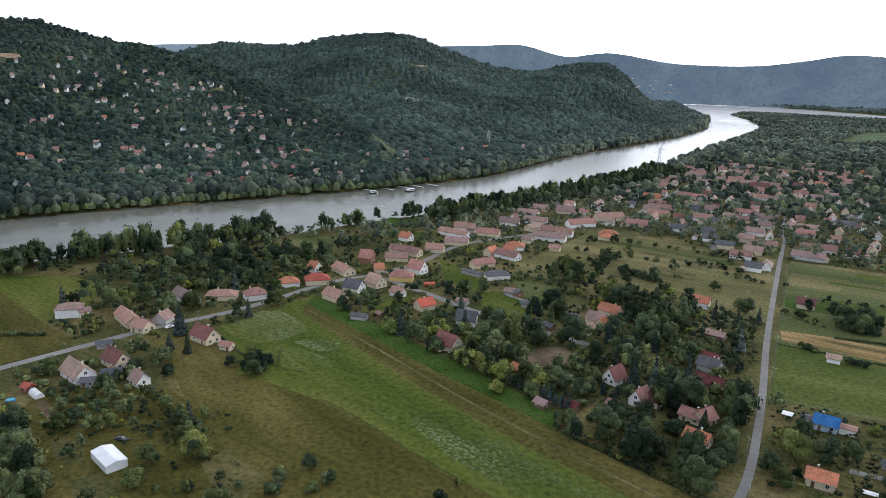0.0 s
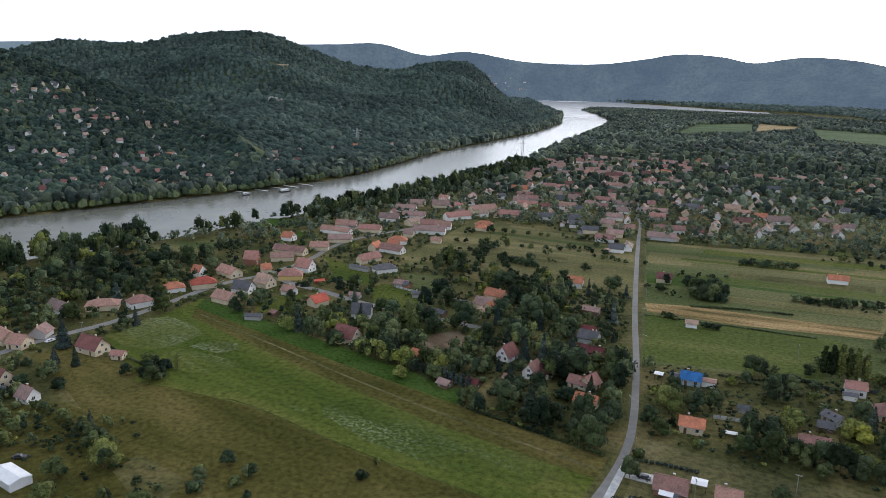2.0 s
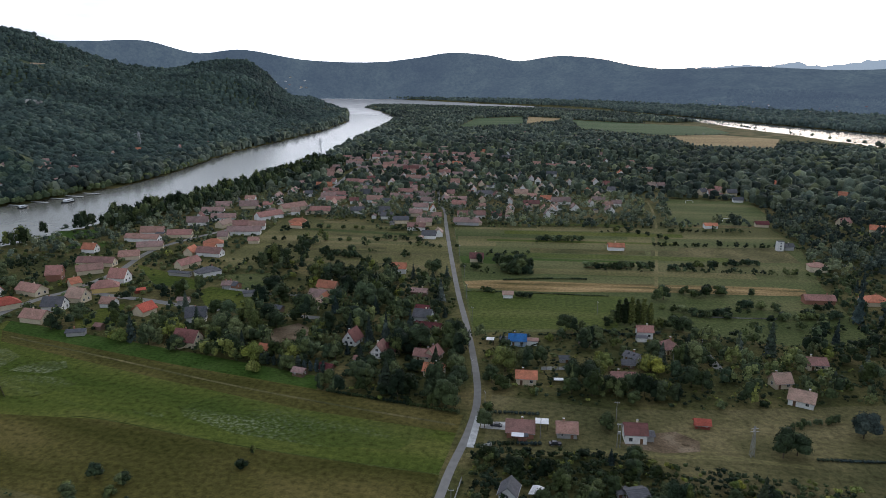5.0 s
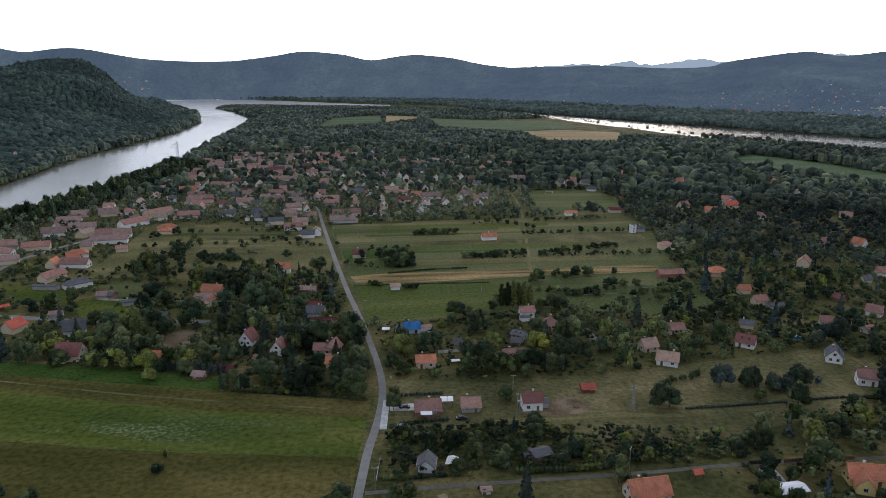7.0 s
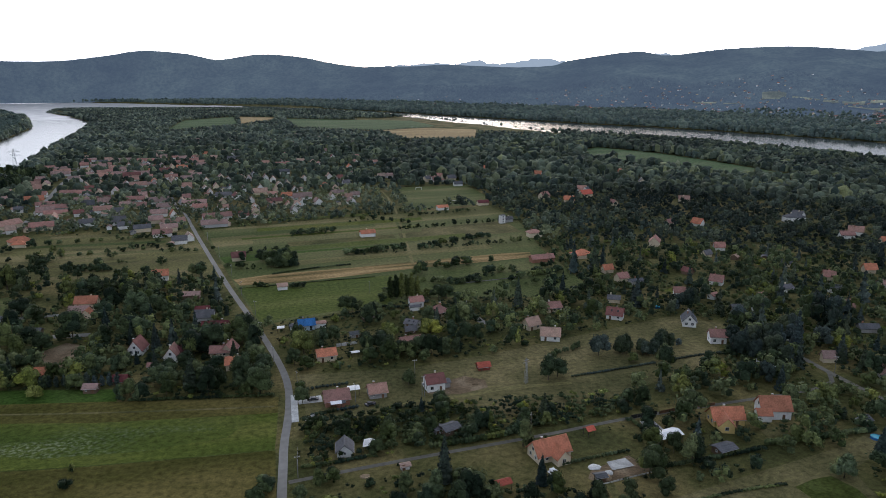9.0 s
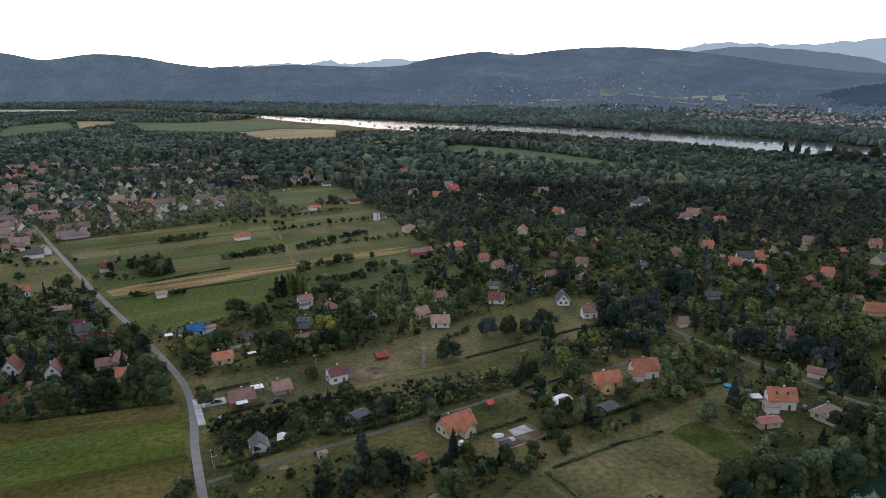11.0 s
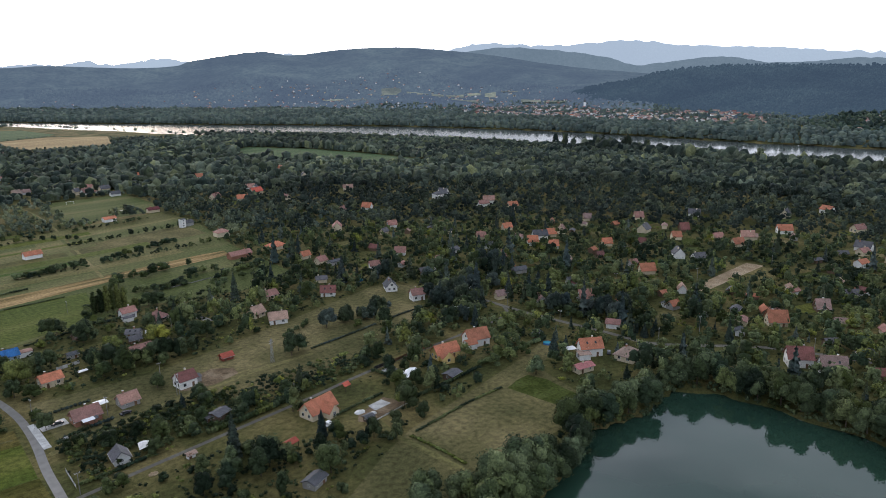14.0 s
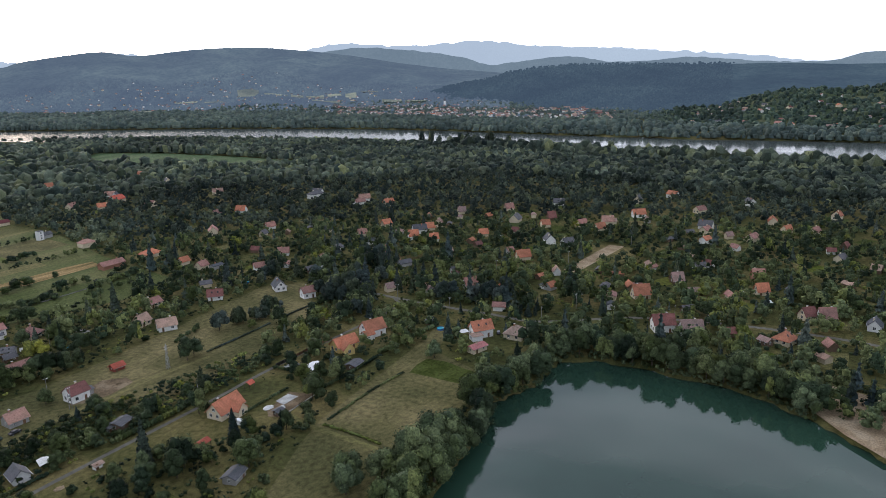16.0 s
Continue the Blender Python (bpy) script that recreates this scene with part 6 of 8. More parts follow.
for k, templates in ((m & ~con & (rr < 350), MID_T), (m & ~con & (rr >= 350), HALF_T)):
    strew("garden_trees", templates, P3[k], TS[rest][k] * 1.12, MAT["leaf"], "green garden trees and bushes between the houses")
east = TX[rest] > 228
for name, sel, templates in (("village_trees", ~m & (rr < 760), HALF_T), ("riverside_trees", rr >= 760, HILL_T)):
    for side, leaf, words in ((~east, "villageleaf", "dense green trees of the village gardens"), (east, "eastwoods", "dense green trees of the wooded gardens and the riverside")):
        k = sel & side
        strew(name, templates, P3[k], TS[rest][k] * 1.12, MAT[leaf], words)
CON_T = [(v / np.array([1, 1, 1]), f) for v, f in [cone_crown(1.3, 0.68, 6, 8, 0.09) for _ in range(4)]]
k = ~con & m & (veg.random(len(rest)) < 0.06)
strew("yellow_green_trees", MID_T, P3[k] + np.array([2.0, -2.0, 0.0]), TS[rest][k] * 0.95, MAT["lime"], "bright yellow-green trees among the gardens")
k = con & m
strew("garden_conifers", CON_T, P3[k], TS[rest][k] * 1.1, MAT["conifer"], "dark conifers standing among garden trees")


TALL_T = [small_crown(8, 14, 0.065, DOME6) for _ in range(7)]


def bank_trees():
    """Tall trees along the near river bank, in groups with gaps."""
    st = 7.5
    gx, gy = np.meshgrid(np.arange(-450, -240, st), np.arange(120, 1000, st))
    x, y = (gx + veg.uniform(-0.5, 0.5, gx.shape) * st).ravel(), (gy + veg.uniform(-0.5, 0.5, gy.shape) * st).ravel()
    wet = shore(RIVER, x, y)
    group = np.array([noise.noise((v * 0.023, 4.0, 1.0)) for v in y])
    p = np.where(y < 395, 0.85 + group * 0.7, np.where(y < 520, 0.22 + group, 0.7))
    deep = np.where(y < 395, 26, np.where(y < 520, 22, 46))
    keep = (veg.random(len(x)) < p) & (wet < -6) & (wet > -6 - deep) & ~inside(GARDENS[5], x, y) & ~inside(GARDENS[3], x, y) & clear_of_things(x, y, 0.0)
    x, y = x[keep], y[keep]
    s = np.where(y < 520, 9.5, 8.0) * veg.uniform(0.65, 1.25, len(x))
    strew("riverside_trees", TALL_T, np.stack([x, y, np.full(len(x), -0.3)], -1), s, MAT["leaf"], "tall dark green trees along the river bank", "trees", veg.uniform(1.25, 1.95, len(x)))


bank_trees()
# clumps of trees on the hay strips
CL = np.array([(-153, 445), (-144, 444), (-137, 445), (-151, 434), (-131, 459), (-143, 492), (-143, 502), (-136, 495), (-113, 462), (-170, 536), (-158, 547), (-138, 525), (-142, 473), (-160, 440), (-149, 452), (-95, 500), (-70, 540), (-60, 470)], float)
CL = np.vstack([CL + veg.uniform(-3, 3, CL.shape) for _ in range(2)])
strew("field_trees", MID_T, np.c_[CL, np.zeros(len(CL))], veg.uniform(3.5, 8.0, len(CL)), MAT["leaf"], "dark clumps of trees on the hay strips")


HEDGES = [(67, 463, 102, 459), (114, 463, 199, 466), (116, 534, 152, 537), (162, 541, 221, 541), (81, 577, 102, 583), (109, 375, 140, 380), (133, 588, 199, 599), (156, 359, 180, 360), (114, 342, 123, 338), (171, 384, 208, 407), (-94, 522, -71, 526), (26, 535, 58, 538), (-154, 438, -134, 453), (-4, 489, 22, 492), (-22, 450, 2, 438), (-155, 484, -133, 482), (-98, 478, -84, 482), (-60, 556, -100, 560), (-40, 500, -62, 506)]
hp = []
for x0, y0, x1, y1 in HEDGES:
    n = int(math.hypot(x1 - x0, y1 - y0) / 3.2)
    f = np.linspace(0, 1, n)[:, None] + veg.uniform(-0.03, 0.03, (n, 1))
    hp.append(np.array([x0, y0]) + f * np.array([x1 - x0, y1 - y0]) + veg.normal(0, 1.3, (n, 2)))
hp = np.vstack(hp)
hp = hp[line_gap(ROAD_MAIN, hp[:, 0], hp[:, 1]) > 5]
strew("field_hedges", MID_T, np.c_[hp, np.zeros(len(hp))], veg.uniform(1.6, 5.5, len(hp)), MAT["leaf"], "dark hedgerows and bushes between the field strips", "hedges", veg.uniform(0.7, 1.2, len(hp)))


def shrub_layer():
    """Low bushes, hedges and beds of the gardens."""
    st = 4.2
    gx, gy = np.meshgrid(np.arange(-330, 480, st), np.arange(-60, 640, st))
    x, y = (gx + veg.uniform(-0.5, 0.5, gx.shape) * st).ravel(), (gy + veg.uniform(-0.5, 0.5, gy.shape) * st).ravel()
    clump = np.array([noise.noise((u * 0.05, w * 0.05, 9.0)) for u, w in zip(x, y)])
    p = np.clip(0.42 + clump * 0.7, 0.05, 0.9)
    p[inside(FARM_SCRUB, x, y) | inside(GROVE, x, y) | inside(ORCHARD, x, y)] = 0.9
    band = (x > 10) & (x < 230) & (y > 262) & (y < 345)
    p[band] = np.clip(p[band] * 1.9, 0.6, 0.95)
    band = (x > -110) & (x < 0) & (y > 246) & (y < 335)
    p[band] = np.clip(p[band] * 2.2, 0.75, 0.97)
    p[(x < -110) & (y < 238) & ~inside(ORCHARD, x, y)] *= 0.7
    for poly in OPEN + FAR_FIELDS + GARDENS:
        p[inside(poly, x, y)] *= 0.0 if poly not in GARDENS else 0.25
    keep = (veg.random(len(x)) < p) & (shore(RIVER, x, y) < -8) & (shore(LAKE, x, y) < -4) & (np.hypot(x, y) < 640) & clear_of_things(x, y, 0.0, False)
    x, y = x[keep], y[keep]
    return np.stack([x, y, np.zeros(len(x))], -1), veg.uniform(1.3, 3.8, len(x))


SP, SS = shrub_layer()
gx, gy = np.meshgrid(np.arange(10, 142, 2.7), np.arange(186, 222, 2.7))
sx, sy = (gx + veg.uniform(-1.3, 1.3, gx.shape)).ravel(), (gy + veg.uniform(-1.3, 1.3, gy.shape)).ravel()
ok = inside(FARM_SCRUB, sx, sy) & (veg.random(len(sx)) < 0.72) & clear_of_things(sx, sy, 0.0) & (np.hypot(sx - 33, sy - 192) > 6) & (np.hypot(sx - 59, sy - 198) > 6)
SP, SS = np.vstack([SP, np.c_[sx, sy, sx * 0][ok]]), np.concatenate([SS, veg.uniform(2.2, 4.4, ok.sum())])
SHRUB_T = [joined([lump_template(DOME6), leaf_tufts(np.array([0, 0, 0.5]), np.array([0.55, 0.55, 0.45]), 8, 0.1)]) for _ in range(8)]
LEAFY_T = [small_crown(2, 14, 0.1, DOME6) for _ in range(8)]
near = np.hypot(SP[:, 0] - 45, SP[:, 1] - 140) < 235
pick = near & (veg.random(len(SP)) < 0.12)
strew("yellow_shrubs", LEAFY_T, SP[pick], SS[pick], MAT["lime"], "yellow-green bushes in the near gardens", "bushes", SS[pick] * 0 + 0.8)
near &= ~pick
strew("near_shrubs", LEAFY_T, SP[near], SS[near] * 1.1, MAT["leaf"], "leafy green bushes between the near gardens", "bushes", SS[near] * 0 + 0.8)
near |= pick
SP, SS = SP[~near], SS[~near]
strew("shrubs", SHRUB_T, SP, SS, MAT["leaf"], "low green bushes and hedges in the gardens", "bushes", SS * 0 + 0.75)


def woods(name, poly, step, size, templates, material, label, skip=(), z=0.0, edge=6.0, band=9999.0):
    p = np.array(poly, float)
    gx, gy = np.meshgrid(np.arange(p[:, 0].min(), p[:, 0].max(), step), np.arange(p[:, 1].min(), p[:, 1].max(), step))
    x, y = (gx + veg.uniform(-0.5, 0.5, gx.shape) * step).ravel(), (gy + veg.uniform(-0.5, 0.5, gy.shape) * step).ravel()
    wet = shore(RIVER, x, y)
    keep = inside(poly, x, y) & (wet < -edge) & (wet > -band)
    for q in skip:
        keep &= ~inside(q, x, y)
    x, y = x[keep], y[keep]
    low = np.ones(len(x))
    for q in skip:
        for back in (1.02, 1.05, 1.08):
            low[inside(q, x * back, y * back)] = 0.4
    strew(name, templates, np.stack([x, y, np.full(len(x), z)], -1), low * size * veg.uniform(0.7, 1.35, len(x)) * np.where((y > 2700) & (y < 3460) & (x < 200), 0.55, 1.0), material, label, "woods")


woods("woods_east", [(640, -200), (920, -200), (960, 850), (860, 1200), (700, 1330), (470, 1220), (620, 1150), (700, 900)], 6.6, 7.8, WOOD_T, MAT["eastwoods"], "dense riverside woods on the plain", FAR_FIELDS, edge=6)
woods("bank_tree_row", [(880, 620), (960, 620), (940, 860), (875, 1130), (800, 1350), (710, 1520), (660, 1470), (740, 1310), (810, 1100), (870, 850)], 11, 8.5, WOOD_T, MAT["eastwoods"], "row of trees on the river bank", edge=4, band=34)
woods("bank_tree_row", [(840, -200), (920, -200), (940, 440), (960, 620), (880, 620), (850, 270)], 9, 14.5, WOOD_T, MAT["eastwoods"], "row of tall trees on the river bank", edge=4, band=30)
q = np.random.default_rng(61)
HIGH = np.array([(918 - abs(y - 600) * 0.12 + q.uniform(-9, 6), y, 0.0) for y in (430, 446, 505, 512, 520, 540, 548, 590, 596, 640, 655, 672, 330, 255, 262)])
strew("tall_bank_trees", TALL_T, HIGH, q.uniform(9, 14, len(HIGH)), MAT["eastwoods"], "tall poplars standing above the river trees", "trees", q.uniform(1.7, 2.3, len(HIGH)))
woods("woods_north", [(-350, 1290), (500, 1200), (830, 1400), (640, 1800), (560, 2200), (440, 2500), (300, 2800), (0, 3220), (-640, 3420), (-780, 3400), (-600, 2740), (-430, 2100)], 11, 9.0, FAR_T, MAT["woods"], "woods and tree rows on the tip of the plain", FAR_FIELDS + [[(320, 2010), (425, 1769), (535, 1580), (640, 1510), (720, 1480), (660, 1750), (600, 1960), (560, 2180), (500, 2260), (400, 2200), (330, 2250)]], edge=30)
woods("river_tree_row", [(600, 1560), (720, 1500), (680, 1720), (630, 1960), (570, 2260), (460, 2560), (400, 2540), (480, 2220), (540, 1930), (580, 1700)], 24, 7.0, FAR_T, MAT["woods"], "thin row of trees on the river bank", edge=3, band=24)
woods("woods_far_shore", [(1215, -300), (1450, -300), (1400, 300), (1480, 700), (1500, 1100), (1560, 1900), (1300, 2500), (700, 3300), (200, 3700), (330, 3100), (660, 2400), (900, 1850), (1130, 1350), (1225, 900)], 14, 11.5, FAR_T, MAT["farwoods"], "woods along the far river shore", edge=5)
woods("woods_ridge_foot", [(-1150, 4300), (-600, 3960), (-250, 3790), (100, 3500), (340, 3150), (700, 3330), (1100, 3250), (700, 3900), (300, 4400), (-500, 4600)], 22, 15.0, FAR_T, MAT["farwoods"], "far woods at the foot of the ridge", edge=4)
woods("woods_west_shore", [(-640, -100), (-588, 291), (-527, 483), (-449, 757), (-470, 994), (-520, 994), (-500, 757), (-580, 483), (-650, 291), (-700, -100)], 9, 9.5, WOOD_T, MAT["woods"], "bushy trees along the western river bank", edge=3)
woods("bank_willows", [(-560, -100), (-540, 291), (-490, 483), (-420, 757), (-420, 1000), (-520, 1000), (-520, 757), (-600, 483), (-660, 291), (-700, -100)], 6, 6.5, WOOD_T, MAT["willow"], "grey-green willows on the water's edge", z=-2.5, edge=-2, band=13)
woods("near_bank_trees", [(-420, 850), (-230, 850), (-250, 1300), (-300, 1700), (-340, 2000), (-500, 2700), (-640, 3350), (-830, 3440), (-800, 2950), (-650, 2600), (-490, 2200), (-420, 1700), (-390, 1300)], 9, 11, FAR_T, MAT["woods"], "trees hanging over the inner river bank", z=-3, edge=-3, band=26)
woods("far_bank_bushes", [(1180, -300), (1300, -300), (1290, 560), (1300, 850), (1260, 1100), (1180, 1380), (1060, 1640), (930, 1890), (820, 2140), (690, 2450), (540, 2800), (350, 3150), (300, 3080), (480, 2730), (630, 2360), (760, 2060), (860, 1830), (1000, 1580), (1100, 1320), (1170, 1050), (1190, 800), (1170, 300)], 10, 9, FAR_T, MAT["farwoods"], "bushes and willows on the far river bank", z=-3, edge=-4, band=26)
woods("bend_bank_trees", [(-400, 757), (-430, 1133), (-440, 1665), (-490, 2098), (-660, 2698), (-940, 3400), (-1060, 3400), (-780, 2690), (-600, 2098), (-550, 1665), (-540, 1133), (-510, 757)], 9, 9, FAR_T, MAT["woods"], "bushes on the outer river bank", z=-3, edge=-3, band=24)
woods("woods_bend_shore", [(-449, 757), (-450, 850), (-470, 994), (-490, 1133), (-490, 1341), (-498, 1665), (-551, 2098), (-720, 2698), (-800, 2690), (-640, 2098), (-570, 1665), (-550, 1341), (-540, 1133), (-515, 994), (-500, 850), (-500, 757)], 11, 10, FAR_T, MAT["woods"], "trees along the river bend", edge=1)


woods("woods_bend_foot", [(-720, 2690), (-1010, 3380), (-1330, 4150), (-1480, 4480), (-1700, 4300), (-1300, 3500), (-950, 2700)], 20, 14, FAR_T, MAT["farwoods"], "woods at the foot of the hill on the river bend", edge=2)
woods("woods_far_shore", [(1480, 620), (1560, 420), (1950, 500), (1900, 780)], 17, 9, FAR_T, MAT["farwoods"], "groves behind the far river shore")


BARE = [(-1144, 1539, 56), (-1144, 543, 40), (-937, 1262, 26), (-924, 755, 22)]


def hill_trees(name, hills, az0, az1, step, size, templates, label, s0=0.0, s1=1.05, clear=0.0, homes=(), leaf="hillwoods", fields=()):
    """A wood that covers a hill, with a few clearings."""
    rr = max(hills.r)
    n_a = int(radians(az1 - az0) * rr * 0.75 / step)
    n_s = int((rr - min(hills.fr)) * (s1 - s0) / step)
    A, S = np.meshgrid(np.linspace(az0, az1, n_a), np.linspace(s0, s1, n_s), indexing="ij")
    A = A + veg.uniform(-0.5, 0.5, A.shape) * (az1 - az0) / n_a
    S = S + veg.uniform(-0.5, 0.5, S.shape) * (s1 - s0) / n_s
    x, y, z = hills.place(A.ravel(), S.ravel())
    keep = shore(RIVER, x, y) < -6
    for b0, b1, t0, t1 in fields:
        keep &= (A.ravel() < b0) | (A.ravel() > b1) | (S.ravel() < t0 - 0.05) | (S.ravel() > t1)
    if clear:
        gap = np.array([noise.noise((u * 0.012, v * 0.012, 7.0)) for u, v in zip(x, y)])
        keep &= veg.random(len(x)) > np.clip((gap + 0.05) * 2.2, 0.0, clear)
    for h in homes:
        d = math.hypot(h[0], h[1])
        ux, uy = -h[0] / d, -h[1] / d
        keep &= np.hypot(x - h[0] - ux * 4, y - h[1] - uy * 4) > 5.6
    for cx, cy, cw in BARE:
        d = math.hypot(cx, cy)
        u, v = (x - cx) * cy / d - (y - cy) * cx / d, (x - cx) * cx / d + (y - cy) * cy / d
        keep &= (np.abs(u) > cw * 0.5) | (v > cw * 0.25) | (v < -cw * 0.62)
    x, y, z = x[keep], y[keep], z[keep]
    big = size * np.clip(veg.lognormal(-0.02, 0.2, len(x)), 0.6, 1.6)
    strew(name, templates, np.stack([x, y, z - 0.3 * big], -1), big, MAT[leaf], label, "woods")


hill_trees("woods_west_hill", WEST_HILL, -76, -36.8, 6.8, 8.2, HILL_T, "orchards and woods on the western hillside", 0.0, 1.06, 0.4, HILL_HOUSES)
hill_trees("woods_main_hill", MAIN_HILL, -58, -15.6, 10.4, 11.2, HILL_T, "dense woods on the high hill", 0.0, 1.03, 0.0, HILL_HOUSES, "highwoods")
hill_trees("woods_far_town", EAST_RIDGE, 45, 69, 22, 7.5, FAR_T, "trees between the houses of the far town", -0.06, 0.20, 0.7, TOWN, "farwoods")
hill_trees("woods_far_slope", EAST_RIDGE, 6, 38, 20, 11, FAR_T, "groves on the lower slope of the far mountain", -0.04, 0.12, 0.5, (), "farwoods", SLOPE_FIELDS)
# trees with leaf far or south share the ridges' painted haze emission
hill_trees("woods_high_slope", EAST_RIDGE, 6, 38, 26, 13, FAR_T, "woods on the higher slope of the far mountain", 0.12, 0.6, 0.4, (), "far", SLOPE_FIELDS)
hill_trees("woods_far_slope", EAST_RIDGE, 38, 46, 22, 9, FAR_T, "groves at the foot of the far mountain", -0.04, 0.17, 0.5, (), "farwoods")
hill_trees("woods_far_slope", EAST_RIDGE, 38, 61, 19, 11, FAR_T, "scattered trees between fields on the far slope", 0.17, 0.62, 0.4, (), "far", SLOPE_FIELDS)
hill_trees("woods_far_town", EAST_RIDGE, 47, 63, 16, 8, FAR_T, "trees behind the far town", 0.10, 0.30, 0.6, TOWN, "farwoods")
hill_trees("woods_south_ridge", SOUTH_RIDGE, 56, 78, 14, 8.5, FAR_T, "dense woods on the dark ridge", -0.1, 1.02, 0.0, (), "south")
hill_trees("woods_near_east", NEAR_EAST, 72.5, 95, 13, 11.0, FAR_T, "wooded slope beyond the river", 0.0, 1.03, 0.3, EAST_HOUSES)


def hill_patch(x, y, z, normal, w, depth, material, label):
    """A bare sloping patch between the trees of a hill, with an uneven rim."""
    d = math.hypot(x, y)
    n = Vector(normal).normalized()
    a = Vector((y / d, -x / d, 0))
    b = n.cross(a).normalized()
    c = Vector((x, y, z)) + n * 1.2
    rim = [c + a * (w / 2 * math.cos(g)) * veg.uniform(0.75, 1.1) + b * (depth / 2 * math.sin(g)) * veg.uniform(0.75, 1.1) for g in np.linspace(0, 2 * np.pi, 17)[:-1]]
    ob = new("bare_patch", mesh_of("bare_patch", [c] + rim, [(0, k + 1, (k + 1) % 16 + 1) for k in range(16)], MAT[material]))
    tagged(ob, label, "clearing", kind="structure")


hill_patch(-1144, 1539, 146, (0.39, 0.07, 0.92), 54, 26, "sand", "pale bare clearing high on the wooded hill")
hill_patch(-1144, 543, 136, (0.29, -0.11, 0.95), 38, 26, "sand", "pale bare field on the western hillside")
hill_patch(-924, 755, 91, (0.24, -0.03, 0.97), 20, 34, "strip_b", "grassy clearing on the western hillside")
bits = []
for k in range(9):
    v, f = lumped(ICO2, 0.2, -2)
    g = (k - 4) * 3.0
    bits.append((v * np.array([4.2, 3.4, veg.uniform(6, 11)]) + np.array([-937 + g * 0.8 + 6, 1262 + g * 0.6 - 8, 66 + veg.uniform(-1, 2)]), f))
tagged(new("rock_outcrop", bulk("rock_outcrop", *joined(bits), MAT["rock"])), "pale grey rock outcrop in the wooded hill", "rock")

# ---------- salient trees and hedges ----------
for x, y, s in ((71.5, 354, 0.95), (74.6, 353, 1.05), (77.6, 353, 1.12), (80.7, 354, 1.0), (83.8, 354, 1.05), (87, 355, 0.9), (150, 318, 0.6), (152, 321, 0.6), (122, 305, 0.6)):
    plant("column", x, y, s)
for k in range(11):
    plant("thuja", -86 + 2.9 * k, 277 - 0.6 * k, veg.uniform(1.1, 1.5))
for x, y, s in ((20, 321, 0.9), (23, 322, 1.0), (27, 323, 0.9), (36, 325, 1.0), (14, 319, 0.9), (238, 135, 1.2), (239, 131, 1.3), (238, 127, 1.1), (239, 123, 1.2), (200, 168, 1.2), (187, 170, 1.1)):
    plant("thuja", x, y, s)


def grow(kind, unit, rows):
    """Single trees of one kind: place and crown width."""
    for x, y, w in rows:
        if clear_of_things(np.array([x]), np.array([y]), 0.4, False)[0]:
            plant(kind, x, y, w / unit, veg.uniform(0.85, 1.15))


grow("broad", 8.6, ((-130, 285, 8.5), (-166, 348, 7.7), (-135, 336, 9.3), (-127, 335, 9.7), (-112, 282, 6.2), (-117, 297, 7.4), (-112, 299, 8.3), (-110, 305, 9.3), (-104, 313, 10.4), (-102, 327, 10.8), (-115, 332, 8.0), (-102, 281, 9.6), (-83, 284, 8.5),
                    (-119, 376, 12.0), (-117, 352, 10.6), (-69, 286, 9.5), (-176, 312, 7.5), (-168, 363, 8.5), (-162, 373, 8.5), (-148, 313, 7.0), (-155, 312, 7.0), (-96, 320, 8.6), (-133, 305, 5.0), (-101, 300, 8.2), (-121, 319, 7.9), (-200, 318, 9.0), (-186, 326, 7.5)))
grow("broad", 8.6, ((-86, 333, 15.0), (-70, 323, 11.0), (-78, 366, 9.5), (-76, 378, 11.0), (-69, 387, 11.5), (-58, 388, 11.5), (-36, 350, 10.5), (-49, 360, 11.0), (-58, 400, 9.0), (-105, 406, 11.0), (-97, 407, 12.0), (-91, 412, 11.0), (-111, 364, 11.0),
                    (-142, 434, 14.0), (-136, 436, 12.0), (-144, 423, 9.5), (-126, 450, 6.6), (-107, 447, 7.2), (-135, 482, 8.5), (-130, 511, 7.0), (-100, 474, 6.8), (-83, 442, 6.4), (-61, 331, 9.8), (-55, 336, 10.0), (-67, 441, 7.0)))
grow("broad", 8.6, ((-234, 258, 6.0), (-236, 284, 9.0), (-252, 297, 9.5), (-226, 309, 7.0), (-280, 297, 10.5), (-270, 296, 11.0), (-298, 298, 12.0), (-269, 323, 7.5), (-268, 354, 10.5), (-291, 358, 12.0), (-288, 371, 12.0), (-303, 358, 8.8), (-305, 343, 12.0), (-301, 333, 11.3),
                    (-199, 316, 8.0), (-202, 300, 9.0), (-262, 252, 10.0), (-264, 240, 11.0), (-333, 294, 13.0), (-315, 296, 9.6), (-320, 318, 13.0), (-329, 317, 11.5), (-311, 324, 12.0), (-348, 308, 13.2), (-358, 322, 13.6), (-336, 332, 14.0), (-288, 317, 8.1)))
grow("broad", 8.6, ((48, 339, 7.7), (42, 327, 5.2), (53, 344, 4.8), (59, 329, 7.0), (53, 316, 11.2), (68, 336, 4.2), (17, 304, 8.6), (18, 285, 10.7), (26, 291, 10.9), (33, 297, 7.4), (13, 273, 8.0), (18, 267, 6.8), (46, 279, 9.6), (52, 280, 10.2), (56, 283, 8.2),
                    (45, 267, 6.8), (53, 267, 10.8), (60, 272, 8.0), (64, 268, 8.9), (69, 271, 8.0), (73, 269, 9.0), (82, 312, 8.0), (92, 301, 10.0), (98, 304, 11.2)))
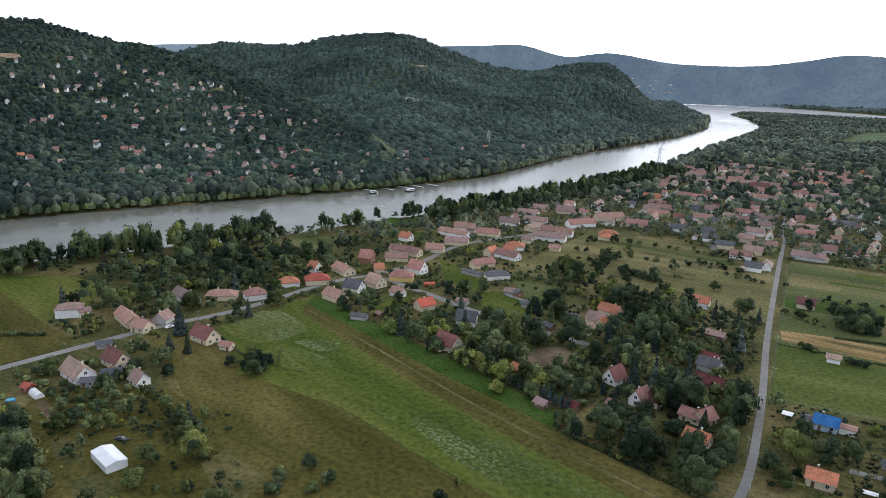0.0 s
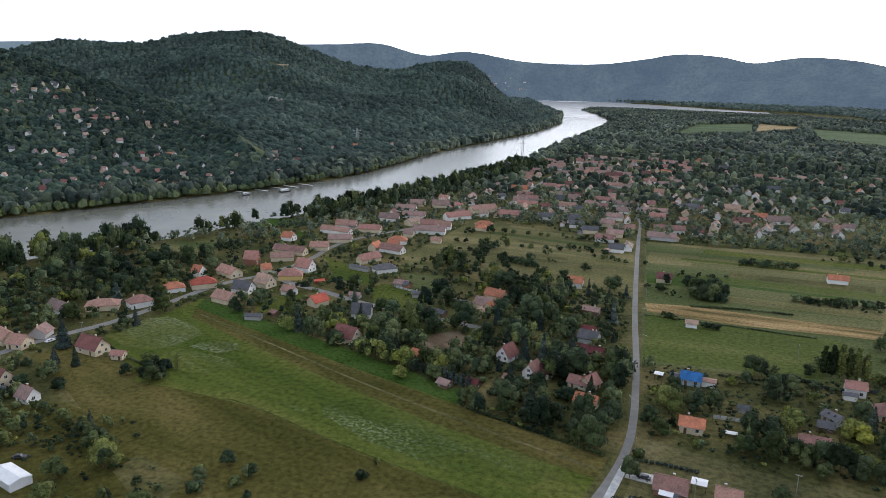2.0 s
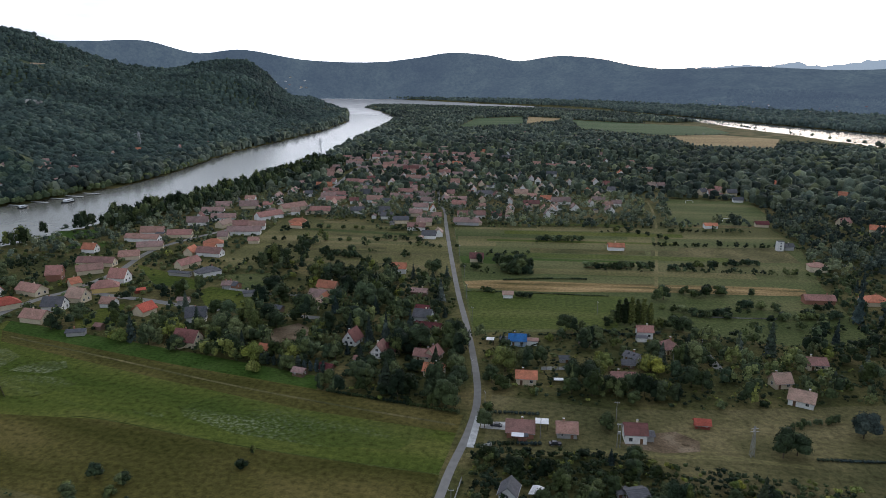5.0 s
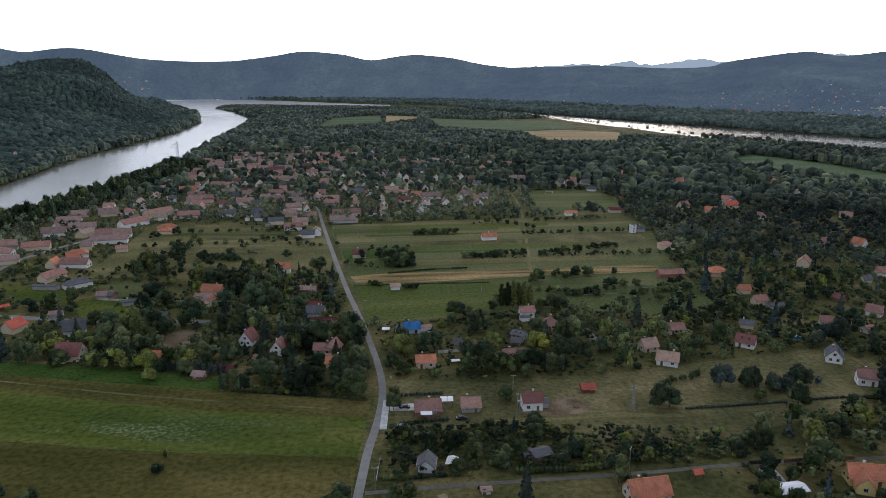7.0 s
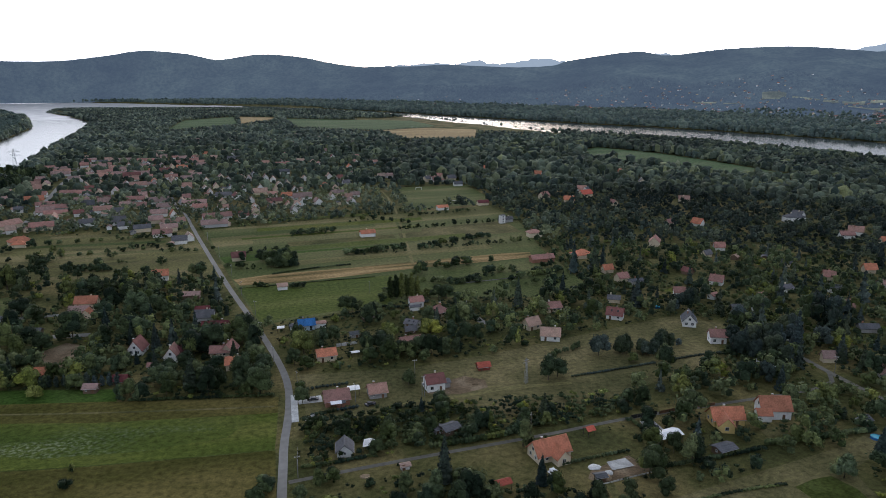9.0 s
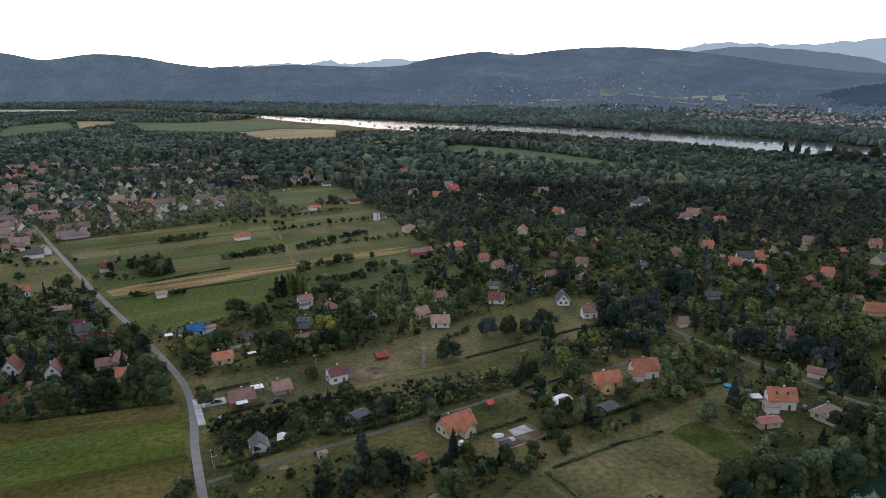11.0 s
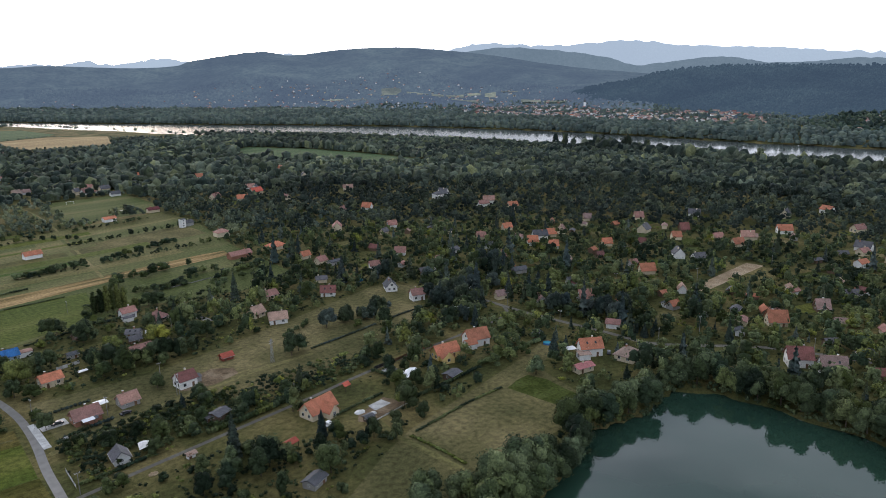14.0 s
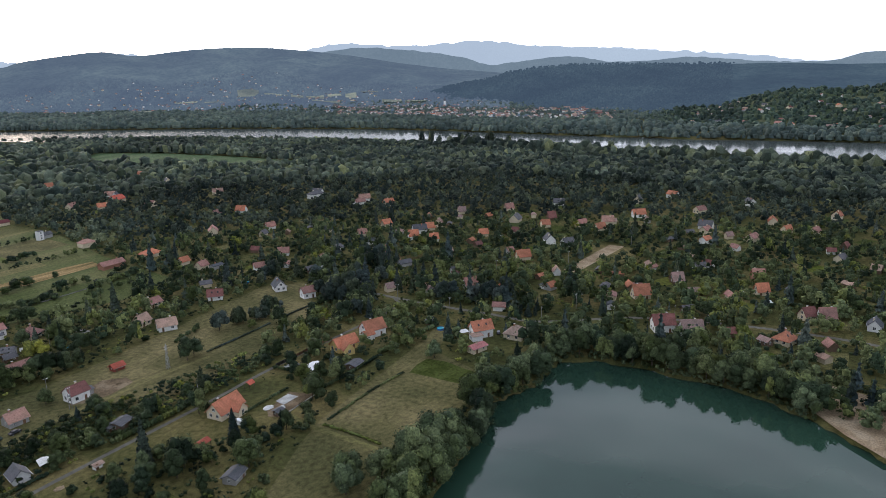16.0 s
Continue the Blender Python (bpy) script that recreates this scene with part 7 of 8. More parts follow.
grow("broad", 8.6, ((88, 289, 8.5), (93, 281, 9.4), (97, 279, 8.4), (78, 266, 7.9), (84, 267, 8.0), (98, 349, 8.8), (92, 351, 6.3), (102, 347, 8.8), (56, 240, 7.6), (66, 350, 6.4)))
grow("lime", 5.5, ((59, 297, 7.5), (57, 292, 6.3), (77, 282, 5.2), (79, 294, 9.7), (82, 276, 5.1), (37, 324, 4.6), (-160, 291, 7.5), (-142, 303, 9.5), (-91, 280, 9.0), (-356, 332, 11.0)))
grow("willow", 9.0, ((-146, 290, 8.8), (-119, 308, 10.5), (-60, 359, 13.5)))
grow("conifer", 4.6, ((85, 304, 5.0), (98, 316, 5.0), (-152, 337, 4.8), (-135, 316, 4.9), (-101, 291, 4.2), (-74, 347, 4.4), (-53, 350, 4.8), (-263, 275, 5.2), (-234, 226, 6.0), (-251, 388, 5.0)))
plant("pine", 144, 247, 1.2)
for x, y, s in ((112, 229, 1.25), (117, 231, 1.0), (166, 229, 1.15), (155, 236, 0.55), (-60, 205, 0.35), (45, 340, 1.0), (14, 440, 1.1), (20, 446, 1.1), (-9, 464, 0.8), (-34, 433, 1.1), (-39, 437, 0.9)):
    plant("broad", x, y, s)
for k in range(26):
    plant("pine", 153 + veg.uniform(0, 34), 244 + veg.uniform(-4, 7), veg.uniform(0.4, 0.85), veg.uniform(1.0, 1.5))
for x, y, s in ((16, 305, 1.0), (-12, 287, 0.9), (-58, 318, 1.1), (-22, 310, 0.8), (79, 159, 1.0), (137, 165, 0.8), (196, 195, 1.1), (98, 201, 0.9), (-212, 215, 0.9), (-221, 212, 0.8), (-230, 262, 1.0)):
    plant("conifer", x, y, s)
for x, y, s in ((8, 456, 0.95), (13, 451, 1.1), (19, 456, 1.15), (23, 447, 1.0), (17, 439, 0.8), (25, 452, 0.9), (4, 463, 0.9), (11, 462, 0.8), (101, 400, 1.0), (97, 397, 0.8), (126, 410, 0.85), (152, 414, 0.6), (146, 354, 0.6)):
    plant("broad", x, y, s)
for x, y, s in ((2, 399, 1.1), (-1, 401, 1.0), (5, 397, 0.8), (20, 392, 1.1), (23, 391, 1.2), (26, 392, 1.0), (119, 373, 1.4), (123, 375, 1.3), (127, 378, 1.2), (112, 374, 1.5), (116, 371, 1.2)):
    plant("bush", x, y, s)
for k in range(9):
    plant("willow", 122 + 2.2 * k + veg.uniform(-0.6, 0.6), 250.5 + 0.9 * k + veg.uniform(-0.8, 0.8), veg.uniform(0.22, 0.36))
# dark stands of pines east of the pasture
for x, y, s in ((202, 229, 1.2), (206, 223, 1.0), (213, 221, 1.3), (212, 213, 1.1), (214, 236, 1.2), (224, 234, 1.35), (234, 232, 1.1), (210, 243, 1.0), (196, 203, 0.9), (218, 227, 1.2), (216, 295, 1.0), (222, 293, 1.1), (208, 288, 0.9),
                (229, 263, 1.2), (230, 256, 1.0), (278, 266, 1.2), (279, 257, 1.3), (270, 245, 1.1), (236, 178, 1.1), (243, 176, 1.0), (245, 147, 1.2), (247, 155, 1.3), (249, 163, 1.0), (257, 149, 1.2), (240, 243, 1.2), (246, 228, 1.1)):
    plant("pine", x, y, s, veg.uniform(1.0, 1.3))
# single trees of the south-western gardens and along the lane
for x, y, s in ((-143, 154, 1.02), (-135, 145, 0.82), (-120, 153, 0.61), (-135, 165, 1.25), (-118, 163, 0.45), (-104, 174, 0.61), (-102, 184, 0.71), (-91, 182, 0.61), (-172, 180, 0.61), (-197, 196, 0.71), (-186, 218, 0.71), (-172, 217, 1.12),
                (-159, 178, 0.61), (-151, 177, 0.61), (-186, 148, 0.92), (-187, 152, 0.82), (-209, 176, 0.71), (-213, 192, 0.71), (34, 190, 0.8), (48, 193, 0.7), (51, 152, 1.3), (44, 158, 0.9), (60, 153, 0.9), (71, 199, 0.7), (89, 197, 0.8)):
    plant("broad", x, y, s, 0.85)
# meadow bushes
for x, y, s in ((-100, 168, 1.3), (-92, 176, 1.1), (-84, 172, 1.0), (-60, 196, 1.0), (-172, 222, 1.7), (-180, 227, 2.0), (-187, 230, 1.5), (-176, 229, 1.7), (-182, 221, 1.3), (-2, 178, 1.5), (-5, 174, 1.6), (-25, 152, 1.2)):
    plant("bush", x, y, s)
# hedgerows across the fields
for x0, y0, x1, y1, n, s in ((62, 462, 104, 471, 12, 1.5), (116, 470, 176, 490, 14, 1.4), (28, 540, 62, 546, 9, 1.4), (118, 412, 134, 414, 2, 1.6), (88, 596, 130, 560, 7, 1.3), (140, 392, 156, 390, 4, 1.5), (70, 362, 100, 350, 6, 1.3),
                              (10, 444, 24, 442, 6, 1.7), (120, 408, 122, 410, 1, 1.8), (150, 372, 186, 380, 9, 1.4), (96, 382, 130, 372, 6, 1.2), (-170, 505, -60, 520, 12, 1.1), (-120, 470, -90, 462, 8, 1.5), (-150, 555, -60, 560, 10, 1.1)):
    for k in range(n):
        f = (k + veg.uniform(-0.3, 0.3)) / max(1, n - 1)
        plant("bush", x0 + (x1 - x0) * f, y0 + (y1 - y0) * f + veg.uniform(-1.5, 1.5), s * veg.uniform(0.75, 1.2))
# willows round the lake
ring = smooth_line(LAKE[:-3], 5.5)
for k, (x, y) in enumerate(ring):
    if 176 < x < 205 and y < -8:
        continue
    d = ring[min(k + 1, len(ring) - 1)] - ring[max(k - 1, 0)]
    d /= np.linalg.norm(d)
    out = np.array([-d[1], d[0]])
    if inside(LAKE, [x + out[0] * 3], [y + out[1] * 3])[0]:
        out = -out
    dense = 0.95 if x > 150 or x < 128 else 0.6
    for off in (-0.4, 4.5):
        if veg.random() < dense:
            q = np.array([x, y]) + out * (off + veg.uniform(0, 2)) + d * veg.uniform(-2, 2)
            plant("willow" if veg.random() < 0.6 else "broad", q[0], q[1], veg.uniform(0.8, 1.3))
for x, y, s in ((93, 93, 1.5), (98, 90, 1.3), (102, 91, 1.5), (109, 90, 1.4), (105, 95, 1.2), (77, 104, 1.1), (72, 101, 1.0), (84, 97, 1.1), (118, 92, 1.0), (170, 137, 0.8), (150, 101, 1.0), (157, 99, 1.0)):
    plant("willow", x, y, s)

for x, y, s in ((79, 296, 1.1), (58, 292, 0.9), (92, 207, 0.7), (-86, 268, 1.1), (-120, 300, 1.1), (10, 300, 0.7), (150, 300, 0.8), (255, 225, 1.3), (262, 30, 1.2), (-20, 302, 0.6), (315, 60, 1.1), (215, 105, 0.6), (340, 210, 1.4)):
    plant("lime", x, y, s)

for k in range(26):
    f = veg.random()
    plant("broad", -200 + 50 * f + veg.uniform(-4, 4), 135 - 10 * f + veg.uniform(-8, 3), veg.uniform(0.7, 1.15), veg.uniform(0.9, 1.2))

# ---------- yards, paths and beds ----------
for poly, mt, label, z in (
        ([(12, 239), (21, 240), (21, 234), (12, 234)], "concrete", "pale concrete driveway", 0.05),
        ([(9.5, 243), (12, 243), (11, 220), (8.5, 220)], "concrete", "pale concrete forecourt along the road", 0.07),
        ([(71, 239), (80, 242), (87, 236), (86, 229), (74, 226), (64, 228), (60, 231)], "soil", "trodden bare earth yard", 0.05),
        ([(129, 187), (134, 188), (134, 178), (128, 178)], "concrete", "pale concrete parking pad", 0.06),
        ([(94, 158), (97, 162), (113, 167), (116, 157), (97, 154)], "soil", "churned earth of a building site", 0.05),
        ([(104, 165), (111, 165.5), (111.5, 160.5), (103.5, 160)], "concrete", "new concrete foundation slab", 0.25),
        ([(166, 170), (181, 170), (181, 166), (165, 164)], "dry", "dry yellow grass plot", 0.05),
        ([(152, 137), (160, 139), (167, 139), (169, 131), (167, 121), (166, 112), (154, 106), (153, 118)], "lawn", "fresh green lawn plot above the lake", 0.05),
        ([(103, 330), (108, 327), (111, 299), (107, 300)], "asphalt", "grey asphalt driveway", 0.05),
        ([(-97, 319), (-88, 329), (-76, 320), (-82, 298), (-94, 302)], "soil", "bare earth plot between trees", 0.05),
        ([(-214, 152), (-213, 155.5), (-195, 152.5), (-194, 148.5)], "soil", "dug vegetable beds", 0.05),
        ([(-223, 145), (-211, 147), (-188, 141), (-198, 139)], "grass", "dry garden ground", 0.05),
        ([(-131, 165), (-132, 176), (-108, 172), (-104, 161), (-114, 158)], "grass", "dry straw-coloured grass", 0.05),
        ([(-182, 143), (-176, 147), (-170, 148), (-164, 145), (-159, 142), (-163, 138), (-172, 139)], "grass", "dry straw-coloured garden ground", 0.05),
        ([(-152, 135), (-150, 142), (-142, 143), (-133, 140), (-138, 134), (-144, 131)], "grass", "dry straw-coloured garden ground", 0.05),
        ([(322, 137), (398, 134), (398, 145), (324, 146)], "sand", "levelled sandy building plot", 0.06),
        ([(226, -8), (221, -30), (190, -42), (176, -30), (186, -18), (200, -6)], "sand", "sandy lake beach", 0.05)):
    sheet("yard" if mt != "dry" else "plot", poly, z, MAT[mt], label, "ground")
ribbon("dirt_lane", [(9, 215), (29, 218), (52, 223.5), (74, 224), (93, 226), (120, 224)], 2.6, 0.055, MAT["strip_b"], "rutted dirt lane beside the farm", "track")
ribbon("dirt_path", [(99, 154), (97, 140), (97, 128), (97, 108)], 2.6, 0.055, MAT["strip_b"], "trodden path across the meadow", "track")
ribbon("garden_path", [(151.5, 137), (152.5, 122), (153.5, 106)], 0.55, 0.07, MAT["dry"], "narrow sandy garden path", "path")
ribbon("garden_path", [(167, 139.5), (169.5, 131), (167.5, 121), (166.5, 112)], 0.55, 0.07, MAT["dry"], "narrow sandy garden path", "path")
ribbon("field_line", [(-215, 289), (-150, 271), (-93, 255), (-40, 243), (3, 235)], 1.2, 0.06, MAT["dry"], "dry tractor line through the meadow", "track")
ribbon("field_line", [(-135, 220), (-122, 219.5), (-89, 213.3), (-65, 209), (-30, 205), (2, 202)], 0.7, 0.06, MAT["lawn"], "green mowing line across the meadow", "track")


# ---------- hedges ----------
def hedge(pts, w, h, material="leaf", label="dense clipped green hedge"):
    p = smooth_line(pts, 1.4)
    out = []
    for x, y in p:
        v, f = lumped(ICO1, 0.15, -0.8)
        c, r = np.array([x + veg.uniform(-0.15, 0.15), y + veg.uniform(-0.15, 0.15), h * 0.48]), np.array([max(w * 0.55, 0.85), max(w * 0.55, 0.85), h * 0.52]) * veg.uniform(0.9, 1.1)
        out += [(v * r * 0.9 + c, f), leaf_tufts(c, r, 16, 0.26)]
    ob = new("hedge", bulk("hedge", *joined(out), MAT[material]))
    tagged(ob, label, "hedge", "hedges")


hedge([(126, 188), (126.5, 180), (127, 170)], 1.5, 1.8)
hedge([(117, 157), (133, 157), (156, 158)], 1.8, 2.0, label="untrimmed hedge along the meadow edge")
hedge([(161, 160), (180, 159), (203, 158)], 2.4, 2.6, label="tall thick hedge along the meadow edge")
hedge([(52, 188.5), (71, 189), (84, 190.5)], 2.0, 2.8, label="tall dense hedge beside the lane")
hedge([(10, 188), (20, 187.8), (33, 189)], 1.8, 1.5, label="unclipped hedge beside the lane")
hedge([(16, 222.5), (24, 224), (33, 225)], 1.1, 1.6, "conifer", "dark clipped evergreen hedge")
hedge([(12, 245), (20, 246.5), (32, 247)], 1.0, 1.3, "conifer", "dark clipped evergreen hedge")
hedge([(123, 229), (143, 230.5), (163, 232.5)], 0.7, 0.9, "conifer", "row of young dark hedge plants")
hedge([(172, 233.5), (185, 234.5), (198, 235)], 0.7, 0.9, "conifer", "row of young dark hedge plants")
hedge([(104, 137.5), (131, 139.5), (150, 139)], 0.9, 0.7, label="strip of tall weeds across the meadow")
hedge([(100, 136), (100.5, 124), (100, 111)], 0.9, 0.8, "lime", "strip of yellow-green tall weeds")
hedge([(-232, 240), (-205, 232), (-188, 228)], 1.4, 1.4)
hedge([(90, 167.5), (103, 168.5), (114, 169)], 0.7, 1.3)
hedge([(-280, 186), (-292, 176), (-302, 166)], 2.0, 2.2)
hedge([(-10, 398), (30, 400), (70, 401)], 0.8, 0.6, label="weedy strip between fields")
hedge([(10, 424), (40, 432), (60, 434)], 1.2, 1.4)
hedge([(-55, 258), (-50, 254.5), (-25, 249.5), (3, 244)], 1.5, 1.4, label="weedy hedge along the meadow edge")
hedge([(32, 331), (50, 334), (66, 342)], 1.2, 1.2)
hedge([(60, 344), (72, 337), (90, 342)], 1.0, 1.8, "conifer", "dark clipped evergreen hedge")


# ---------- vehicles ----------
def car(x, y, turn, paint, label, van=False):
    root = new("van" if van else "car")
    root.matrix_world = pose(x, y, 0.05, 0, 0, turn)
    tagged(root, label, "van" if van else "car", "parked vehicles")
    L, W = (4.9, 1.95) if van else (4.3, 1.75)
    bm = bmesh.new()
    box_bm(bm, 0, 0, 0.62, L, W, 0.62, 0.14)
    if van:
        box_bm(bm, -0.3, 0, 1.5, L - 0.8, W - 0.1, 1.3, 0.2)
    else:
        top = bmesh.ops.create_cube(bm, size=1.0, matrix=Matrix.Translation((-0.25, 0, 1.14)) @ Matrix.Diagonal((2.4, W - 0.2, 0.56, 1)))
        for v in top["verts"]:
            if v.co.z > 1.2:
                v.co.x = -0.25 + (v.co.x + 0.25) * 0.68
                v.co.y *= 0.84
    part("body", bm, MAT[paint], root)
    bm = bmesh.new()
    if van:
        box_bm(bm, L / 2 - 0.72, 0, 1.62, 0.12, W - 0.35, 0.6)
    else:
        g = bmesh.ops.create_cube(bm, size=1.0, matrix=Matrix.Translation((-0.25, 0, 1.15)) @ Matrix.Diagonal((2.2, W - 0.17, 0.34, 1)))
        for v in g["verts"]:
            if v.co.z > 1.2:
                v.co.x = -0.25 + (v.co.x + 0.25) * 0.74
                v.co.y *= 0.9
    part("cabin_glass", bm, MAT["glass"], root, "dark glass windows")
    for sx in (-1, 1):
        for sy in (-1, 1):
            bm = bmesh.new()
            bmesh.ops.create_cone(bm, cap_ends=True, segments=12, radius1=0.32, radius2=0.32, depth=0.22, matrix=pose(0, 0, 0, 90))
            w = part("wheel", bm, MAT["rubber"], root)
            w.location = (sx * L * 0.3, sy * (W / 2 - 0.08), 0.3)
            bm = bmesh.new()
            bmesh.ops.create_cone(bm, cap_ends=True, segments=10, radius1=0.19, radius2=0.17, depth=0.24, matrix=pose(0, 0, 0, 90))
            part("rim", bm, MAT["metal"], w)
    for sy in (-1, 1):
        bm = bmesh.new()
        box_bm(bm, L / 2 + 0.005, sy * W * 0.34, 0.7, 0.04, 0.3, 0.14)
        part("headlight", bm, MAT["white_sheet"], root)
    return root


car(17.5, 236, 175, "paint_dark", "dark car parked on a concrete driveway")
car(129.5, 181, 80, "paint_dark", "dark car parked on a pad beside a hedge")
car(131.8, 181.4, 80, "paint_dark", "dark car parked on a pad beside another")
car(84.5, 162, 100, "paint_white", "white camper van beside a building site", True)
car(103.5, 322, 10, "paint_white", "white car parked in a yard")
car(105.5, 319, 10, "paint_dark", "dark car parked in a yard")
car(79, 306, 70, "paint_white", "white car parked before a shed")
car(214, 120, 30, "paint_white", "white car parked beside a lakeside house")
car(209, 127, 30, "paint_dark", "dark car parked beside a lakeside house")
car(-246, 228, 88, "paint_white", "white car on the village street")
car(-238, 300, 80, "paint_dark", "dark car on the village street")
car(-163, 157, 30, "paint_dark", "dark small car standing beside a tent")
car(318, 28, 60, "paint_white", "white car parked in a garden")
car(-228, 335, 40, "paint_white", "white car parked at the street corner")
car(38, 226, 10, "paint_dark", "rusty dark car wreck beside a dirt lane")


# ---------- sheds, canopies, tent ----------
def canopy(x, y, turn, L, W, h, roof, label, pitch=0.5, name="canopy"):
    """A light roof on posts."""
    root = new(name)
    root.matrix_world = pose(x, y, 0, 0, 0, turn)
    tagged(root, label, "canopy", "light roofs")
    kid("roof", mesh_of("roof", *roof_mesh(L, W, h, pitch, 0, 0.1, 0.12), MAT[roof] if roof in MAT else ROOF[roof]), root)
    for sx in (-1, 1):
        for sy in (-1, 1):
            kid("post", box_mesh("post", 0.16, 0.16, h, MAT["bark"]), root, pose(sx * (L / 2 - 0.2), sy * (W / 2 - 0.2), 0))
    return root


canopy(130.5, 172, 8, 9.5, 5.5, 2.7, "white_sheet", "white sheet canopy at the end of a parking pad", 0.8)
canopy(33.5, 238, 0, 4.5, 4, 2.4, "white_sheet", "small carport with a pale roof", 0.3)
canopy(25.3, 227.2, 0, 4.0, 3.0, 2.3, "white_sheet", "white sheet porch roof before a brick house", 0.3)
canopy(32, 194, 75, 5, 3.4, 2.2, "frame_white", "greenish-white garden shelter among bushes", 0.4)
canopy(9.5, 316, 0, 3.4, 3.4, 2.6, "white_sheet", "white canopy at a garden gate", 0.3)
canopy(40, 278, 5, 4, 2.2, 1.2, "white_sheet", "low white sheet shelter in a garden", 0.2)
canopy(197, 139, -30, 4, 4, 3.0, "white_sheet", "white terrace canopy beside a white house", 0.2)
canopy(107, 183, 10, 3.2, 3.2, 2.2, "red", "small garden gazebo with a red roof", 1.1, "gazebo")
canopy(67, 160, 10, 4.5, 3.4, 2.3, "red", "open garden shelter with a red roof", 1.0)
for h in ((61, 198, 20, 6, 4.6, 2.2, 0.8, "slate", "wood", 0), (57, 199, 15, 3, 3, 1.9, 0.5, "slate", "greyblock", 0), (41, 179, 6, 2.6, 1.8, 1.5, 0.4, "tan", "white", 0), (97, 156, 0, 3, 2.4, 2.0, 0.4, "slate", "wood", 0),
          (204, 163, 20, 4, 3.4, 2.2, 1.0, "slate", "wood", 0), (208, 219, 20, 5, 4, 2.4, 1.2, "slate", "white", 0), (-225, 155, 10, 3.6, 3.4, 2.4, 1.0, "red", "redwood", 0), (-246, 196, 60, 6, 5, 2.4, 0.8, "slate", "greyblock", 0),
          (-214, 182, 50, 7, 5, 2.4, 1.0, "slate", "greyblock", 0), (70, 298, 0, 5, 4, 2.2, 1.4, "slate", "wood", 0), (53, 322, 10, 5, 4, 2.2, 1.6, "brown", "wood", 0), (43, 300, 5, 4, 3, 2.0, 0.8, "slate", "greyblock", 0),
          (-66, 268, -13, 5, 4, 2.2, 1.2, "brown", "wood", 0), (-45, 285, -10, 4, 3, 2.1, 0.9, "redbrown", "cream", 0), (-25, 300, 5, 4, 3, 2.1, 0.9, "slate", "wood", 0), (-105, 345, -13, 6, 4, 2.3, 1.2, "slate", "wood", 0),
          (-160, 350, 10, 6, 4, 2.3, 1.2, "brown", "greyblock", 0), (-180, 305, -13, 4, 3, 2.2, 1.0, "redbrown", "wood", 0), (257, 19, 60, 5, 4, 2.4, 1.2, "brown", "wood", 0),
          (270, 95, 20, 5, 4, 2.4, 1.0, "slate", "white", 0), (283, 60, -40, 6, 4, 2.4, 1.4, "slate", "wood", 0), (300, 110, 10, 6, 4, 2.3, 0.9, "slate", "greyblock", 0), (312, 95, 30, 5, 4, 2.2, 1.0, "redbrown", "wood", 0),
          (278, 45, -30, 6, 4.5, 2.4, 1.6, "slate", "white", 0), (286, 140, 0, 7, 4, 2.4, 0.7, "slate", "white", 0), (300, 150, -20, 5, 4, 2.3, 1.2, "orange", "wood", 0), (255, 150, -20, 4, 3, 2.0, 1.2, "orange", "wood", 0),
          (340, 20, 40, 6, 4, 2.4, 1.4, "slate", "white", 0), (350, 100, -20, 6, 5, 2.4, 1.6, "redbrown", "white", 0), (365, 75, -40, 7, 5, 2.6, 1.8, "slate", "white", 0), (330, 125, 10, 7, 4, 2.4, 1.0, "slate", "wood", 0),
          (240, 240, 20, 5, 4, 2.3, 1.2, "slate", "white", 0), (255, 280, 0, 6, 4, 2.4, 1.0, "slate", "white", 0), (285, 200, -30, 6, 5, 2.6, 2.2, "slate", "white", 0), (245, 305, 20, 5, 4, 2.4, 1.0, "redbrown", "white", 0)):
    if shore(LAKE, h[0], h[1]) < -3:
        house(*h, rich=2 if math.hypot(h[0], h[1]) < 320 else 1)


def tent():
    root = new("tent")
    root.matrix_world = pose(-153, 147.5, 0, 0, 0, -8)
    tagged(root, "white tarpaulin tent hall on rough garden grass", "tent")
    v, f = wall_mesh(12.5, 6.5, 2.6, 0.7, 0)
    kid("cover", mesh_of("cover", v, f, MAT["white_sheet"]), root)
    kid("roof_sheet", mesh_of("roof_sheet", *roof_mesh(12.5, 6.5, 2.6, 0.72, 0, 0.15, 0.05), MAT["white_sheet"]), root)
    for k in range(5):
        for s in (-1, 1):
            kid("rib", box_mesh("rib", 0.08, 0.08, 2.5, MAT["metal"]), root, pose(-5.6 + k * 2.8, s * 3.0, 0))


def polytunnel(x, y, turn, L, r):
    root = new("polytunnel")
    root.matrix_world = pose(x, y, 0, 0, 0, turn)
    tagged(root, "white plastic polytunnel beside vegetable beds", "greenhouse")
    g = np.linspace(0, np.pi, 11)
    v = [(sx * L / 2, r * math.cos(a), r * 1.15 * math.sin(a)) for sx in (-1, 1) for a in g]
    kid("cover", mesh_of("cover", v, [(i, i + 1, 12 + i, 11 + i) for i in range(10)] + [tuple(range(11)), tuple(range(21, 10, -1))], MAT["white_sheet"]), root)
    for k in range(5):
        bm = bmesh.new()
        for a, b in zip(g[:-1], g[1:]):
            m = 0.5 * (a + b)
            box_bm(bm, 0, 0, 0, 0.08, r * 0.33, 0.06, m=pose((k - 2) * L / 4.2, r * 1.01 * math.cos(m), r * 1.16 * math.sin(m), math.degrees(m) - 90 + 0.01))
        part("hoop", bm, MAT["metal"], root)


tent()
polytunnel(-219, 155.2, -5, 7, 1.7)


